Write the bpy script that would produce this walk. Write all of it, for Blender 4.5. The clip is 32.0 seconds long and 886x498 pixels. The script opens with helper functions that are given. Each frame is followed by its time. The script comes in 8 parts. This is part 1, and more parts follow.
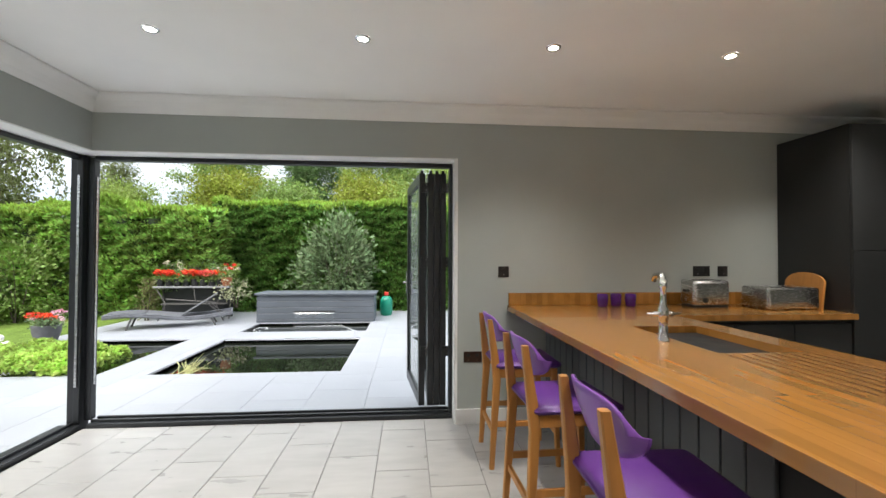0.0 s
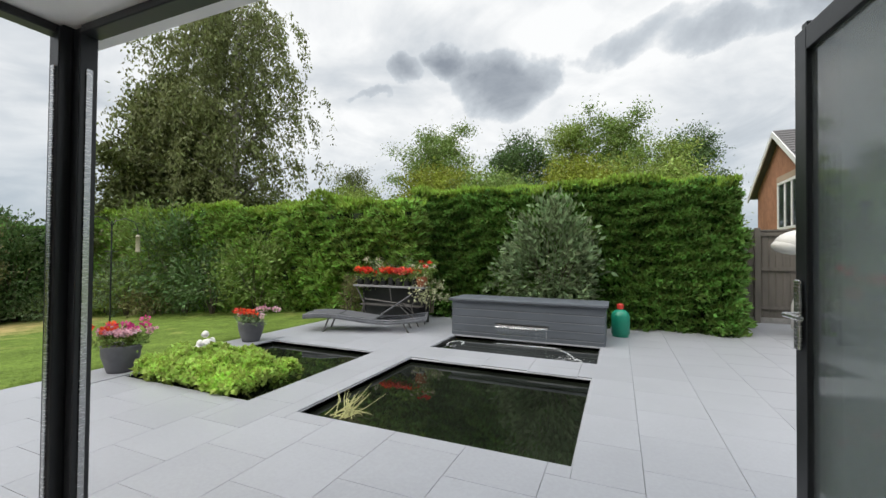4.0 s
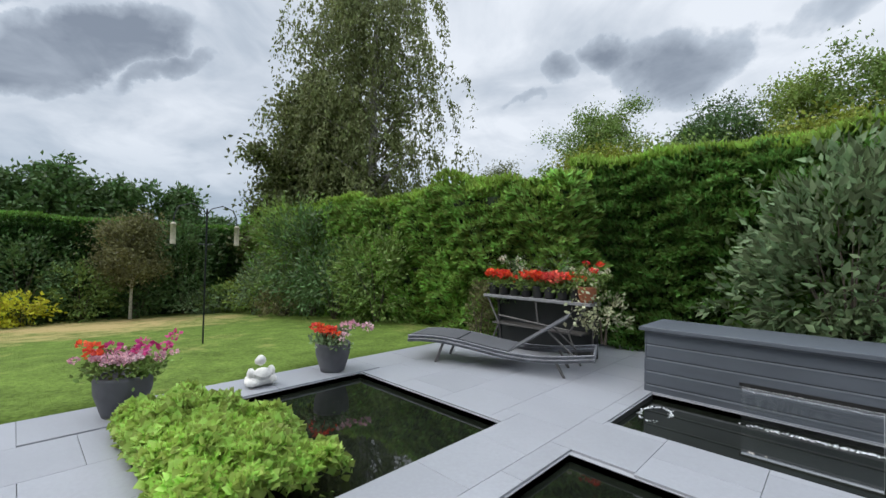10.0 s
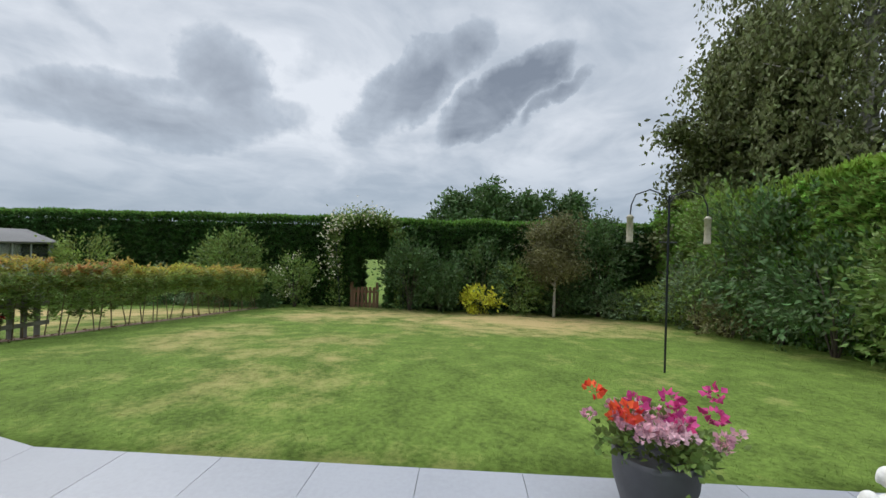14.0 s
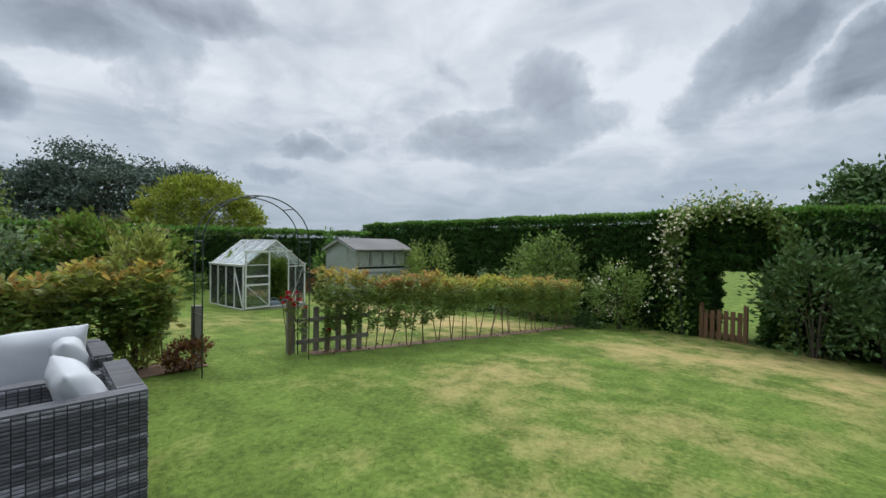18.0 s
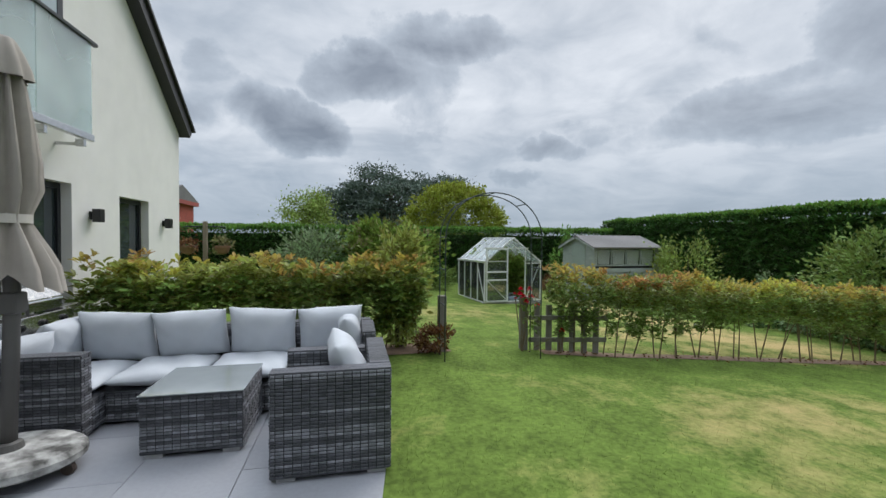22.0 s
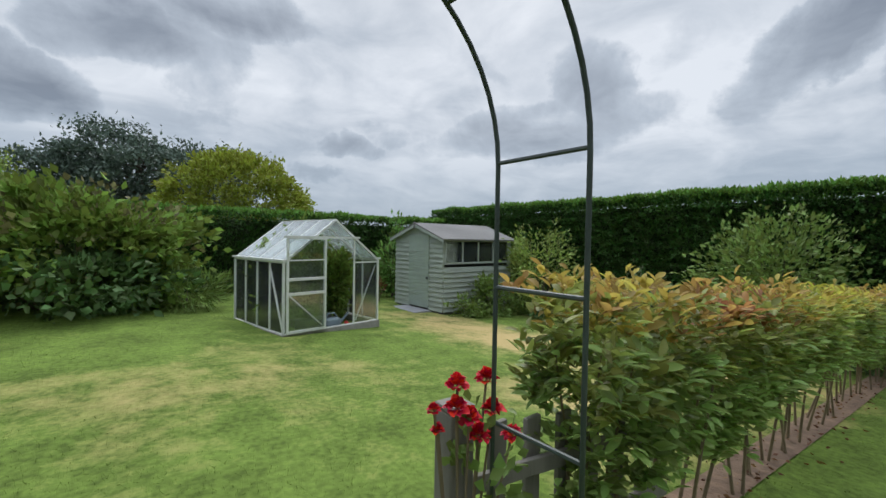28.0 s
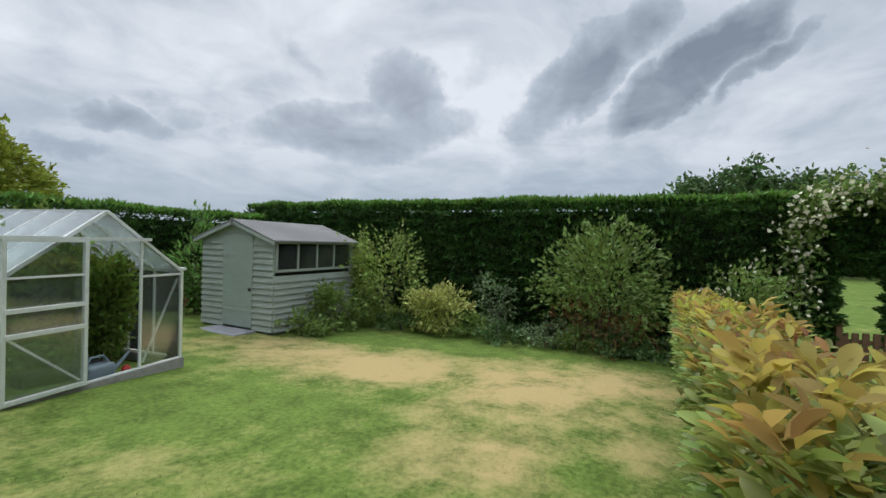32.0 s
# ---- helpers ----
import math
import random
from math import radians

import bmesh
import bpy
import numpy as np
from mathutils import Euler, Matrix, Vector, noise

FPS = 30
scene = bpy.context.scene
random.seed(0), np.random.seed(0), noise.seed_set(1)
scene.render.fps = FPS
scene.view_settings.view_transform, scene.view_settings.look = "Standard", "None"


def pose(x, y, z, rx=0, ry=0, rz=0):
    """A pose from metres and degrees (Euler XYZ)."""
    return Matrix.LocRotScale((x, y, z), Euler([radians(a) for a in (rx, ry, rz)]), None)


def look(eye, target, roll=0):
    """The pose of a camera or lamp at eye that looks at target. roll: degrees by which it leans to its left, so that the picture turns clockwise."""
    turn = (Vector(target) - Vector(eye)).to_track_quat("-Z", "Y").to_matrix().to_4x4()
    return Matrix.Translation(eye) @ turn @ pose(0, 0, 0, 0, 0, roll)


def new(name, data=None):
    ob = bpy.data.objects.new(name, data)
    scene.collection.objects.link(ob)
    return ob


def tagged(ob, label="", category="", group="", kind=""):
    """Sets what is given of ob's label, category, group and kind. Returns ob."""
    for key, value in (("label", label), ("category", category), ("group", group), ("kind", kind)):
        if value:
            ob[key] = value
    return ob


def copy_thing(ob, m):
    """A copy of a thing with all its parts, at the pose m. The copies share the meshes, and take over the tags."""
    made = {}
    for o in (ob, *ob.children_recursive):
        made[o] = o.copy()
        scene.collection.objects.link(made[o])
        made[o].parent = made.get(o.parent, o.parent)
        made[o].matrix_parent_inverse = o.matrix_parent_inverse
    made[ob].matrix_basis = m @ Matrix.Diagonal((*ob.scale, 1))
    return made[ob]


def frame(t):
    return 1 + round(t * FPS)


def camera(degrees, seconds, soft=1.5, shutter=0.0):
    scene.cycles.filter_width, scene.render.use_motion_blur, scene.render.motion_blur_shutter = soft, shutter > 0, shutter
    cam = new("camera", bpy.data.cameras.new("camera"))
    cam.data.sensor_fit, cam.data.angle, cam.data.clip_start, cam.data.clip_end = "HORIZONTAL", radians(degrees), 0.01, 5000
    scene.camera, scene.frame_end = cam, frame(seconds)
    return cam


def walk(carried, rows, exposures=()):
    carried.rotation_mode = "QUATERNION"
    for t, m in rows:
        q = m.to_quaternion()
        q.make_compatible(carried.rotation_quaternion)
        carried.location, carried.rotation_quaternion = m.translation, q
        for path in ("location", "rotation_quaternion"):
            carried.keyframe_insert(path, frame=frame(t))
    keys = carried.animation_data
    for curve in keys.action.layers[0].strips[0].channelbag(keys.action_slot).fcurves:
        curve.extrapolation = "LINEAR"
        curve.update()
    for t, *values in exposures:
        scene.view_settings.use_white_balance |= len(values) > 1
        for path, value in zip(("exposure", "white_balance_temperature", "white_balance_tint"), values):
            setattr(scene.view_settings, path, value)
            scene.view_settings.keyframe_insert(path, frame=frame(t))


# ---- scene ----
cam = camera(94.0, 32.0)
PATH = [
    (0, (0.854, -0.045, 1.333), (1.021, 1.948, 1.368), 0.2),
    (0.5, (0.761, 0.202, 1.309), (0.617, 2.196, 1.341), 0.2),
    (1, (0.716, 0.482, 1.294), (0.337, 2.446, 1.327), 0.3),
    (1.5, (0.641, 0.788, 1.297), (0.109, 2.716, 1.328), 0.3),
    (2, (0.517, 1.116, 1.265), (-0.111, 3.014, 1.298), 0.5),
    (2.5, (0.439, 1.437, 1.283), (-0.252, 3.314, 1.31), 0.4),
    (3, (0.372, 1.774, 1.307), (-0.353, 3.638, 1.332), 0.3),
    (3.5, (0.332, 2.157, 1.267), (-0.427, 4.007, 1.296), 0.4),
    (5.5, (0.047, 3.396, 1.237), (-0.791, 5.211, 1.28), 0.6),
    (6, (0.014, 3.622, 1.204), (-0.853, 5.424, 1.255), 0.6),
    (6.5, (-0.095, 3.788, 1.135), (-0.971, 5.586, 1.177), 0.8),
    (7, (-0.15, 4.016, 1.089), (-1.053, 5.801, 1.133), 0.8),
    (7.5, (-0.221, 4.175, 1.086), (-1.146, 5.948, 1.128), 0.8),
    (8, (-0.326, 4.402, 1.097), (-1.287, 6.155, 1.142), 0.9),
    (8.5, (-0.49, 4.618, 1.119), (-1.501, 6.343, 1.155), 0.9),
    (9, (-0.712, 4.784, 1.143), (-1.806, 6.458, 1.176), 0.9),
    (9.5, (-0.884, 4.881, 1.124), (-2.101, 6.467, 1.169), 1.1),
    (10, (-1.05, 4.954, 1.153), (-2.439, 6.393, 1.194), 1.3),
    (10.5, (-1.257, 4.922, 1.134), (-2.828, 6.159, 1.176), 1.5),
    (11, (-1.484, 4.899, 1.111), (-3.227, 5.88, 1.154), 1.4),
    (11.5, (-1.714, 4.84, 1.082), (-3.586, 5.542, 1.119), 1.7),
    (12, (-1.969, 4.797, 1.104), (-3.922, 5.228, 1.128), 1.4),
    (12.5, (-2.24, 4.713, 1.086), (-4.23, 4.916, 1.104), 1.5),
    (13, (-2.534, 4.7, 1.102), (-4.534, 4.737, 1.112), 1.4),
    (13.5, (-2.752, 4.651, 1.096), (-4.751, 4.6, 1.104), 1.5),
    (15.5, (-4.693, 4.602, 1.279), (-6.667, 4.284, 1.251), 1.3),
    (16, (-4.952, 4.463, 1.249), (-6.896, 3.994, 1.226), 1.3),
    (16.5, (-5.078, 4.189, 1.283), (-6.968, 3.533, 1.254), 1.3),
    (17, (-5.244, 4.023, 1.303), (-7.027, 3.117, 1.276), 1.3),
    (17.5, (-5.321, 3.779, 1.258), (-6.946, 2.613, 1.232), 1.0),
    (18, (-5.413, 3.607, 1.229), (-6.817, 2.183, 1.204), 0.8),
    (18.5, (-5.455, 3.604, 1.23), (-6.584, 1.953, 1.2), 0.8),
    (19, (-5.462, 3.544, 1.226), (-6.299, 1.728, 1.193), 0.6),
    (19.5, (-5.459, 3.442, 1.223), (-6.04, 1.528, 1.189), 0.6),
    (20, (-5.476, 3.405, 1.214), (-5.861, 1.442, 1.18), 0.5),
    (20.5, (-5.508, 3.412, 1.216), (-5.776, 1.431, 1.18), 0.3),
    (21, (-5.545, 3.416, 1.215), (-5.784, 1.431, 1.177), 0.3),
    (21.5, (-5.591, 3.435, 1.212), (-5.888, 1.458, 1.171), 0.3),
    (22, (-5.613, 3.391, 1.186), (-6.04, 1.438, 1.144), 0.4),
    (22.5, (-5.671, 3.194, 1.126), (-6.282, 1.289, 1.088), 0.6),
    (23, (-5.776, 2.949, 1.104), (-6.582, 1.119, 1.07), 0.6),
    (23.5, (-5.77, 2.663, 1.14), (-6.764, 0.928, 1.095), 0.8),
    (24, (-5.804, 2.36, 1.117), (-6.941, 0.715, 1.074), 0.8),
    (24.5, (-5.856, 2.008, 1.125), (-7.095, 0.438, 1.079), 0.9),
    (25, (-5.963, 1.664, 1.124), (-7.261, 0.143, 1.077), 0.8),
    (25.5, (-6.134, 1.336, 1.112), (-7.458, -0.161, 1.064), 0.8),
    (27.5, (-6.746, -0.222, 1.009), (-8.033, -1.753, 0.963), 0.6),
    (28, (-6.892, -0.576, 0.993), (-8.161, -2.122, 0.949), 1.0),
    (28.5, (-7.027, -0.925, 0.988), (-8.297, -2.47, 0.943), 0.8),
    (29, (-7.143, -1.202, 0.995), (-8.462, -2.705, 0.955), 1.0),
    (29.5, (-7.287, -1.415, 1.019), (-8.711, -2.819, 0.976), 1.0),
    (30, (-7.371, -1.62, 1.023), (-8.949, -2.848, 0.982), 1.3),
    (30.5, (-7.384, -1.68, 1.016), (-9.107, -2.695, 0.982), 1.0),
    (31, (-7.374, -1.717, 1.028), (-9.195, -2.544, 0.999), 1.4),
    (31.5, (-7.454, -1.749, 1.037), (-9.307, -2.501, 1.015), 1.9),
    (32, (-7.384, -1.763, 1.062), (-9.19, -2.623, 1.033), 1.8),
]
walk(cam, [(t, look(eye, target, roll)) for t, eye, target, roll in PATH],
     exposures=((0, 1.32, 6900, 10), (1, 1.06, 7300, 10), (2, 0.84, 7600, 10), (3, 0.72, 7800, 10), (3.5, 0.52, 7500, 10), (4.5, 0.17, 6800, 10), (5.5, 0.02, 6500, 10), (7, 0.02, 6500, 10), (9, 0.17, 6500, 10), (10.5, 0.1, 6500, 10), (12, 0.0, 6500, 10), (32, 0.0, 6500, 10)))


# ---- world ----
# Overcast daylight: a clear-sky base under a broken layer of grey cloud, and one very soft sun.
def sky_world():
    w = bpy.data.worlds.new("overcast_sky")
    scene.world = w
    w.use_nodes = True
    nt = w.node_tree
    nt.nodes.clear()
    N, L = nt.nodes.new, nt.links.new
    out, bg = N("ShaderNodeOutputWorld"), N("ShaderNodeBackground")
    sky = N("ShaderNodeTexSky")
    sky.sky_type, sky.sun_disc = "NISHITA", False
    sky.sun_elevation, sky.sun_rotation = radians(48), radians(SUN_TURN)
    sky.air_density, sky.dust_density = 1.0, 2.0
    co = N("ShaderNodeTexCoord")
    sep = N("ShaderNodeSeparateXYZ")
    L(co.outputs["Generated"], sep.inputs[0])

    def m(op, a, b=None, clamp=False):
        n = N("ShaderNodeMath")
        n.operation, n.use_clamp = op, clamp
        for i, v in enumerate((a, b)):
            if v is None:
                continue
            if isinstance(v, (int, float)):
                n.inputs[i].default_value = v
            else:
                L(v, n.inputs[i])
        return n.outputs[0]

    # flat cloud deck: the direction is laid onto a plane overhead
    zc = m("MAXIMUM", m("ADD", sep.outputs[2], 0.22), 0.12)
    comb = N("ShaderNodeCombineXYZ")
    L(m("DIVIDE", sep.outputs[0], zc), comb.inputs[0])
    L(m("DIVIDE", sep.outputs[1], zc), comb.inputs[1])

    def noise_at(scale, detail, rough, off, dist=0.0, flat=True):
        mp = N("ShaderNodeMapping")
        mp.inputs["Location"].default_value = off
        L(comb.outputs[0] if flat else co.outputs["Generated"], mp.inputs[0])
        n = N("ShaderNodeTexNoise")
        n.inputs["Scale"].default_value, n.inputs["Detail"].default_value = scale, detail
        n.inputs["Roughness"].default_value, n.inputs["Distortion"].default_value = rough, dist
        L(mp.outputs[0], n.inputs["Vector"])
        return n.outputs[0]

    big = noise_at(1.1, 9.0, 0.56, (3.1, 7.7, 0.0), 0.5)
    fine = noise_at(2.7, 8.0, 0.55, (11.0, 2.0, 4.0), 0.7)
    # the direction, bent by coarse turbulence, so that the clumps come out ragged
    wn = N("ShaderNodeTexNoise")
    wn.inputs["Scale"].default_value, wn.inputs["Detail"].default_value, wn.inputs["Roughness"].default_value = 4.5, 8.0, 0.58
    L(co.outputs["Generated"], wn.inputs["Vector"])
    w0, w1, w2 = N("ShaderNodeVectorMath"), N("ShaderNodeVectorMath"), N("ShaderNodeVectorMath")
    w0.operation, w1.operation = "SUBTRACT", "MULTIPLY"
    L(wn.outputs["Color"], w0.inputs[0])
    w0.inputs[1].default_value = (0.5, 0.5, 0.5)
    L(w0.outputs[0], w1.inputs[0])
    w1.inputs[1].default_value = (0.26, 0.26, 0.15)
    L(w1.outputs[0], w2.inputs[0])
    L(co.outputs["Generated"], w2.inputs[1])
    bent = w2.outputs[0]
    # separate darker cumulus clumps, each a soft patch of the deck at its bearing and height, torn by the noise
    clump = None
    wob = noise_at(3.6, 9.0, 0.6, (1.0, 5.0, 9.0), 0.6, False)
    for turn, rise, wide, tall, dark, slant in CLOUDS:
        a, e = radians(turn), radians(rise)
        d = N("ShaderNodeVectorMath")
        d.operation = "SUBTRACT"
        L(bent, d.inputs[0])
        c = Vector((-math.sin(a) * math.cos(e), math.cos(a) * math.cos(e), math.sin(e)))
        d.inputs[1].default_value = c
        right = Vector((math.cos(a), math.sin(a), 0))
        up = right.cross(c)
        if up.z < 0:
            up = -up
        k, q = math.cos(radians(slant)), math.sin(radians(slant))
        right, up = right * k + up * q, up * k - right * q
        hyp = []
        for axis, size in ((right, wide), (up, tall)):
            dt = N("ShaderNodeVectorMath")
            dt.operation = "DOT_PRODUCT"
            L(d.outputs[0], dt.inputs[0])
            dt.inputs[1].default_value = axis / math.radians(size * 1.45)
            hyp.append(m("POWER", m("ABSOLUTE", dt.outputs["Value"]), 2.0))
        front = N("ShaderNodeVectorMath")
        front.operation = "DOT_PRODUCT"
        L(co.outputs["Generated"], front.inputs[0])
        front.inputs[1].default_value = c
        blob = m("SUBTRACT", 1.0, m("ADD", hyp[0], hyp[1]), True)
        blob = m("MULTIPLY", m("MULTIPLY", blob, m("GREATER_THAN", front.outputs["Value"], 0.0)), dark)
        clump = blob if clump is None else m("MAXIMUM", clump, blob)
    torn = m("MULTIPLY", m("ADD", clump, m("MULTIPLY", m("SUBTRACT", wob, 0.5), 1.5)), m("MULTIPLY", clump, 3.0, True))
    torn = m("MULTIPLY", m("SUBTRACT", torn, 0.10), 1.3, True)
    deck = m("ADD", m("MULTIPLY", big, 0.6), m("MULTIPLY", fine, 0.4))
    shade = m("ADD", m("ADD", m("MULTIPLY", m("SUBTRACT", deck, 0.5), 2.1), 0.20), m("MULTIPLY", torn, 0.66), True)
    ramp = N("ShaderNodeValToRGB")
    cr = ramp.color_ramp
    cr.elements[0].position, cr.elements[0].color = 0.0, (0.78, 0.83, 0.90, 1)
    cr.elements[1].position, cr.elements[1].color = 1.0, (0.22, 0.26, 0.325, 1)
    e = cr.elements.new(0.4)
    e.color = (0.48, 0.545, 0.63, 1)
    L(shade, ramp.inputs[0])
    # blue-grey haze low down
    low = m("SUBTRACT", 1.0, m("DIVIDE", m("ABSOLUTE", m("SUBTRACT", sep.outputs[2], 0.05)), 0.2), True)
    hz = N("ShaderNodeMixRGB")
    hz.inputs[2].default_value = (0.30, 0.39, 0.50, 1)
    L(m("MULTIPLY", low, 0.75), hz.inputs[0])
    L(ramp.outputs[0], hz.inputs[1])
    mix = N("ShaderNodeMixRGB")
    mix.inputs[0].default_value = 0.94
    sk = N("ShaderNodeMixRGB")
    sk.blend_type, sk.inputs[0].default_value = "MULTIPLY", 1.0
    sk.inputs[2].default_value = (0.10, 0.10, 0.10, 1)
    L(sky.outputs[0], sk.inputs[1])
    L(sk.outputs[0], mix.inputs[1])
    L(hz.outputs[0], mix.inputs[2])
    # an overcast sky is about three times as bright overhead as near the horizon
    lift = m("ADD", 1.0, m("MULTIPLY", m("MULTIPLY", m("SUBTRACT", sep.outputs[2], 0.55), 2.4, True), ZENITH))
    bright = N("ShaderNodeVectorMath")
    bright.operation = "SCALE"
    L(mix.outputs[0], bright.inputs[0])
    L(lift, bright.inputs["Scale"])
    L(bright.outputs[0], bg.inputs[0])
    bg.inputs[1].default_value = SKY
    L(bg.outputs[0], out.inputs[0])


SUN_TURN = 219
SKY = 1.0
ZENITH = 2.2
DOWNLIGHT = 50
# bearing (degrees left of +y), height, half length, half thickness, weight, slant
CLOUDS = [(22.3, 24.8, 3.2, 2.1, 0.9, 0), (14.9, 21.9, 5.2, 3.5, 1, 0), (29.8, 23.6, 2.8, 1.8, 0.8, 0), (34.8, 20.6, 2.5, 0.6, 0.5, 0), (-1.6, 25.9, 6.7, 1.7, 0.7, 12), (-11.2, 25.0, 5.7, 1.7, 0.75, -8),
          (97.9, 21.9, 9.2, 3.4, 0.95, 38), (85.8, 20.2, 9.4, 2.6, 1.1, 27), (78.7, 19.1, 5.1, 1.0, 0.6, 30), (122.0, 19.1, 4.4, 5.5, 0.85, 70), (128.4, 14.4, 14.2, 3.2, 0.85, 8), (112.3, 21.6, 4.0, 1.8, 0.22, 50),
          (153.2, 12.2, 3.2, 1.6, 0.65, 0), (147.3, 14.1, 5.3, 1.3, 0.4, -8), (134.4, 22.6, 4.7, 1.1, 0.25, -48), (157.5, 8.8, 2.8, 0.8, 0.4, 0), (188.0, 15.4, 6.6, 3.4, 1, -12), (176.6, 21.1, 6.9, 3.2, 0.85, 0),
          (168.7, 26.2, 7.5, 2.6, 0.85, 0), (171.2, 20.7, 4.0, 6.7, 0.65, 0), (197.4, 17.5, 3.7, 3.6, 0.55, 40), (230, 22, 14, 6, 0.9, 10), (270, 24, 16, 6, 0.9, 0), (310, 22, 14, 6, 0.9, 0),
          (335, 28, 10, 6, 0.8, 0)]
sky_world()
sun = new("sun", bpy.data.lights.new("sun", "SUN"))
sun.data.energy, sun.data.angle, sun.data.color = 1.7, radians(35), (1.0, 0.97, 0.93)
sun.matrix_world = look((0, 0, 30), (17, 21, 0))


# ---- materials ----
MATS = {}


def mat(name, color, rough=0.6, metal=0.0, var=0.12, scale=8.0, bump=0.0, bscale=60.0, spec=0.5, color2=None, big=1.2, island=0.0,
        trans=0.0, coat=0.0, stretch=(1, 1, 1), rvar=0.08):
    """A procedural surface: base colour varied at two scales, roughness variation, fine relief."""
    if name in MATS:
        return MATS[name]
    mt = bpy.data.materials.new(name)
    mt.use_nodes = True
    nt = mt.node_tree
    N, L = nt.nodes.new, nt.links.new
    bsdf = nt.nodes["Principled BSDF"]
    co = N("ShaderNodeTexCoord")
    mp = N("ShaderNodeMapping")
    mp.inputs["Scale"].default_value = stretch
    L(co.outputs["Object"], mp.inputs[0])
    n1, n2 = N("ShaderNodeTexNoise"), N("ShaderNodeTexNoise")
    for n, s in ((n1, scale), (n2, big)):
        n.inputs["Scale"].default_value, n.inputs["Detail"].default_value = s, 5.0
        L(mp.outputs[0], n.inputs["Vector"])
    add = N("ShaderNodeMath")
    add.operation = "ADD"
    L(n1.outputs[0], add.inputs[0])
    L(n2.outputs[0], add.inputs[1])
    ramp = N("ShaderNodeMapRange")
    ramp.inputs[1].default_value, ramp.inputs[2].default_value = 0.75, 1.25
    L(add.outputs[0], ramp.inputs[0])
    c = Vector(color)
    lo = c * (1 - var)
    hi = Vector(color2) if color2 else c * (1 + var)
    mix = N("ShaderNodeMixRGB")
    mix.inputs[1].default_value, mix.inputs[2].default_value = (*lo, 1), (*hi, 1)
    L(ramp.outputs[0], mix.inputs[0])
    col = mix.outputs[0]
    if island:
        geo = N("ShaderNodeNewGeometry")
        hsv = N("ShaderNodeHueSaturation")
        mr = N("ShaderNodeMapRange")
        mr.inputs[3].default_value, mr.inputs[4].default_value = 1 - island, 1 + island
        L(geo.outputs["Random Per Island"], mr.inputs[0])
        L(mr.outputs[0], hsv.inputs["Value"])
        mh = N("ShaderNodeMapRange")
        mh.inputs[3].default_value, mh.inputs[4].default_value = 0.5 - island * 0.05, 0.5 + island * 0.05
        L(geo.outputs["Random Per Island"], mh.inputs[0])
        L(mh.outputs[0], hsv.inputs["Hue"])
        L(col, hsv.inputs["Color"])
        col = hsv.outputs[0]
    L(col, bsdf.inputs["Base Color"])
    rr = N("ShaderNodeMapRange")
    rr.inputs[3].default_value, rr.inputs[4].default_value = max(0.02, rough - rvar), min(1, rough + rvar)
    L(n1.outputs[0], rr.inputs[0])
    L(rr.outputs[0], bsdf.inputs["Roughness"])
    bsdf.inputs["Metallic"].default_value = metal
    bsdf.inputs["Specular IOR Level"].default_value = spec
    bsdf.inputs["Coat Weight"].default_value = coat
    if bump:
        nb, bp = N("ShaderNodeTexNoise"), N("ShaderNodeBump")
        nb.inputs["Scale"].default_value, nb.inputs["Detail"].default_value = bscale, 4.0
        L(mp.outputs[0], nb.inputs["Vector"])
        bp.inputs["Strength"].default_value, bp.inputs["Distance"].default_value = bump, 0.01
        L(nb.outputs[0], bp.inputs["Height"])
        L(bp.outputs[0], bsdf.inputs["Normal"])
    if trans:
        tr, ms = N("ShaderNodeBsdfTranslucent"), N("ShaderNodeMixShader")
        ms.inputs[0].default_value = trans
        L(col, tr.inputs[0])
        L(bsdf.outputs[0], ms.inputs[1])
        L(tr.outputs[0], ms.inputs[2])
        L(ms.outputs[0], nt.nodes["Material Output"].inputs[0])
    MATS[name] = mt
    return mt


def glass_mat(name, tint=(0.9, 0.95, 0.94), rough=0.0, frost=0.0):
    if name in MATS:
        return MATS[name]
    mt = bpy.data.materials.new(name)
    mt.use_nodes = True
    nt = mt.node_tree
    N, L = nt.nodes.new, nt.links.new
    nt.nodes.remove(nt.nodes["Principled BSDF"])
    tr, gl, mx, fr = N("ShaderNodeBsdfTransparent"), N("ShaderNodeBsdfGlossy"), N("ShaderNodeMixShader"), N("ShaderNodeFresnel")
    tr.inputs[0].default_value = (*tint, 1)
    gl.inputs["Roughness"].default_value = rough
    fr.inputs["IOR"].default_value = 1.5
    mul = N("ShaderNodeMath")
    mul.operation = "MULTIPLY"
    mul.inputs[1].default_value = 1.8
    L(fr.outputs[0], mul.inputs[0])
    L(mul.outputs[0], mx.inputs[0])
    L(tr.outputs[0], mx.inputs[1])
    L(gl.outputs[0], mx.inputs[2])
    last = mx.outputs[0]
    if frost:
        df, m2, nz = N("ShaderNodeBsdfDiffuse"), N("ShaderNodeMixShader"), N("ShaderNodeTexNoise")
        df.inputs[0].default_value = (0.75, 0.82, 0.82, 1)
        nz.inputs["Scale"].default_value, nz.inputs["Detail"].default_value = 1.5, 0.5
        ml = N("ShaderNodeMath")
        ml.operation = "MULTIPLY"
        ml.inputs[1].default_value = frost * 2
        L(nz.outputs[0], ml.inputs[0])
        L(ml.outputs[0], m2.inputs[0])
        L(last, m2.inputs[1])
        L(df.outputs[0], m2.inputs[2])
        last = m2.outputs[0]
    L(last, nt.nodes["Material Output"].inputs[0])
    MATS[name] = mt
    return mt


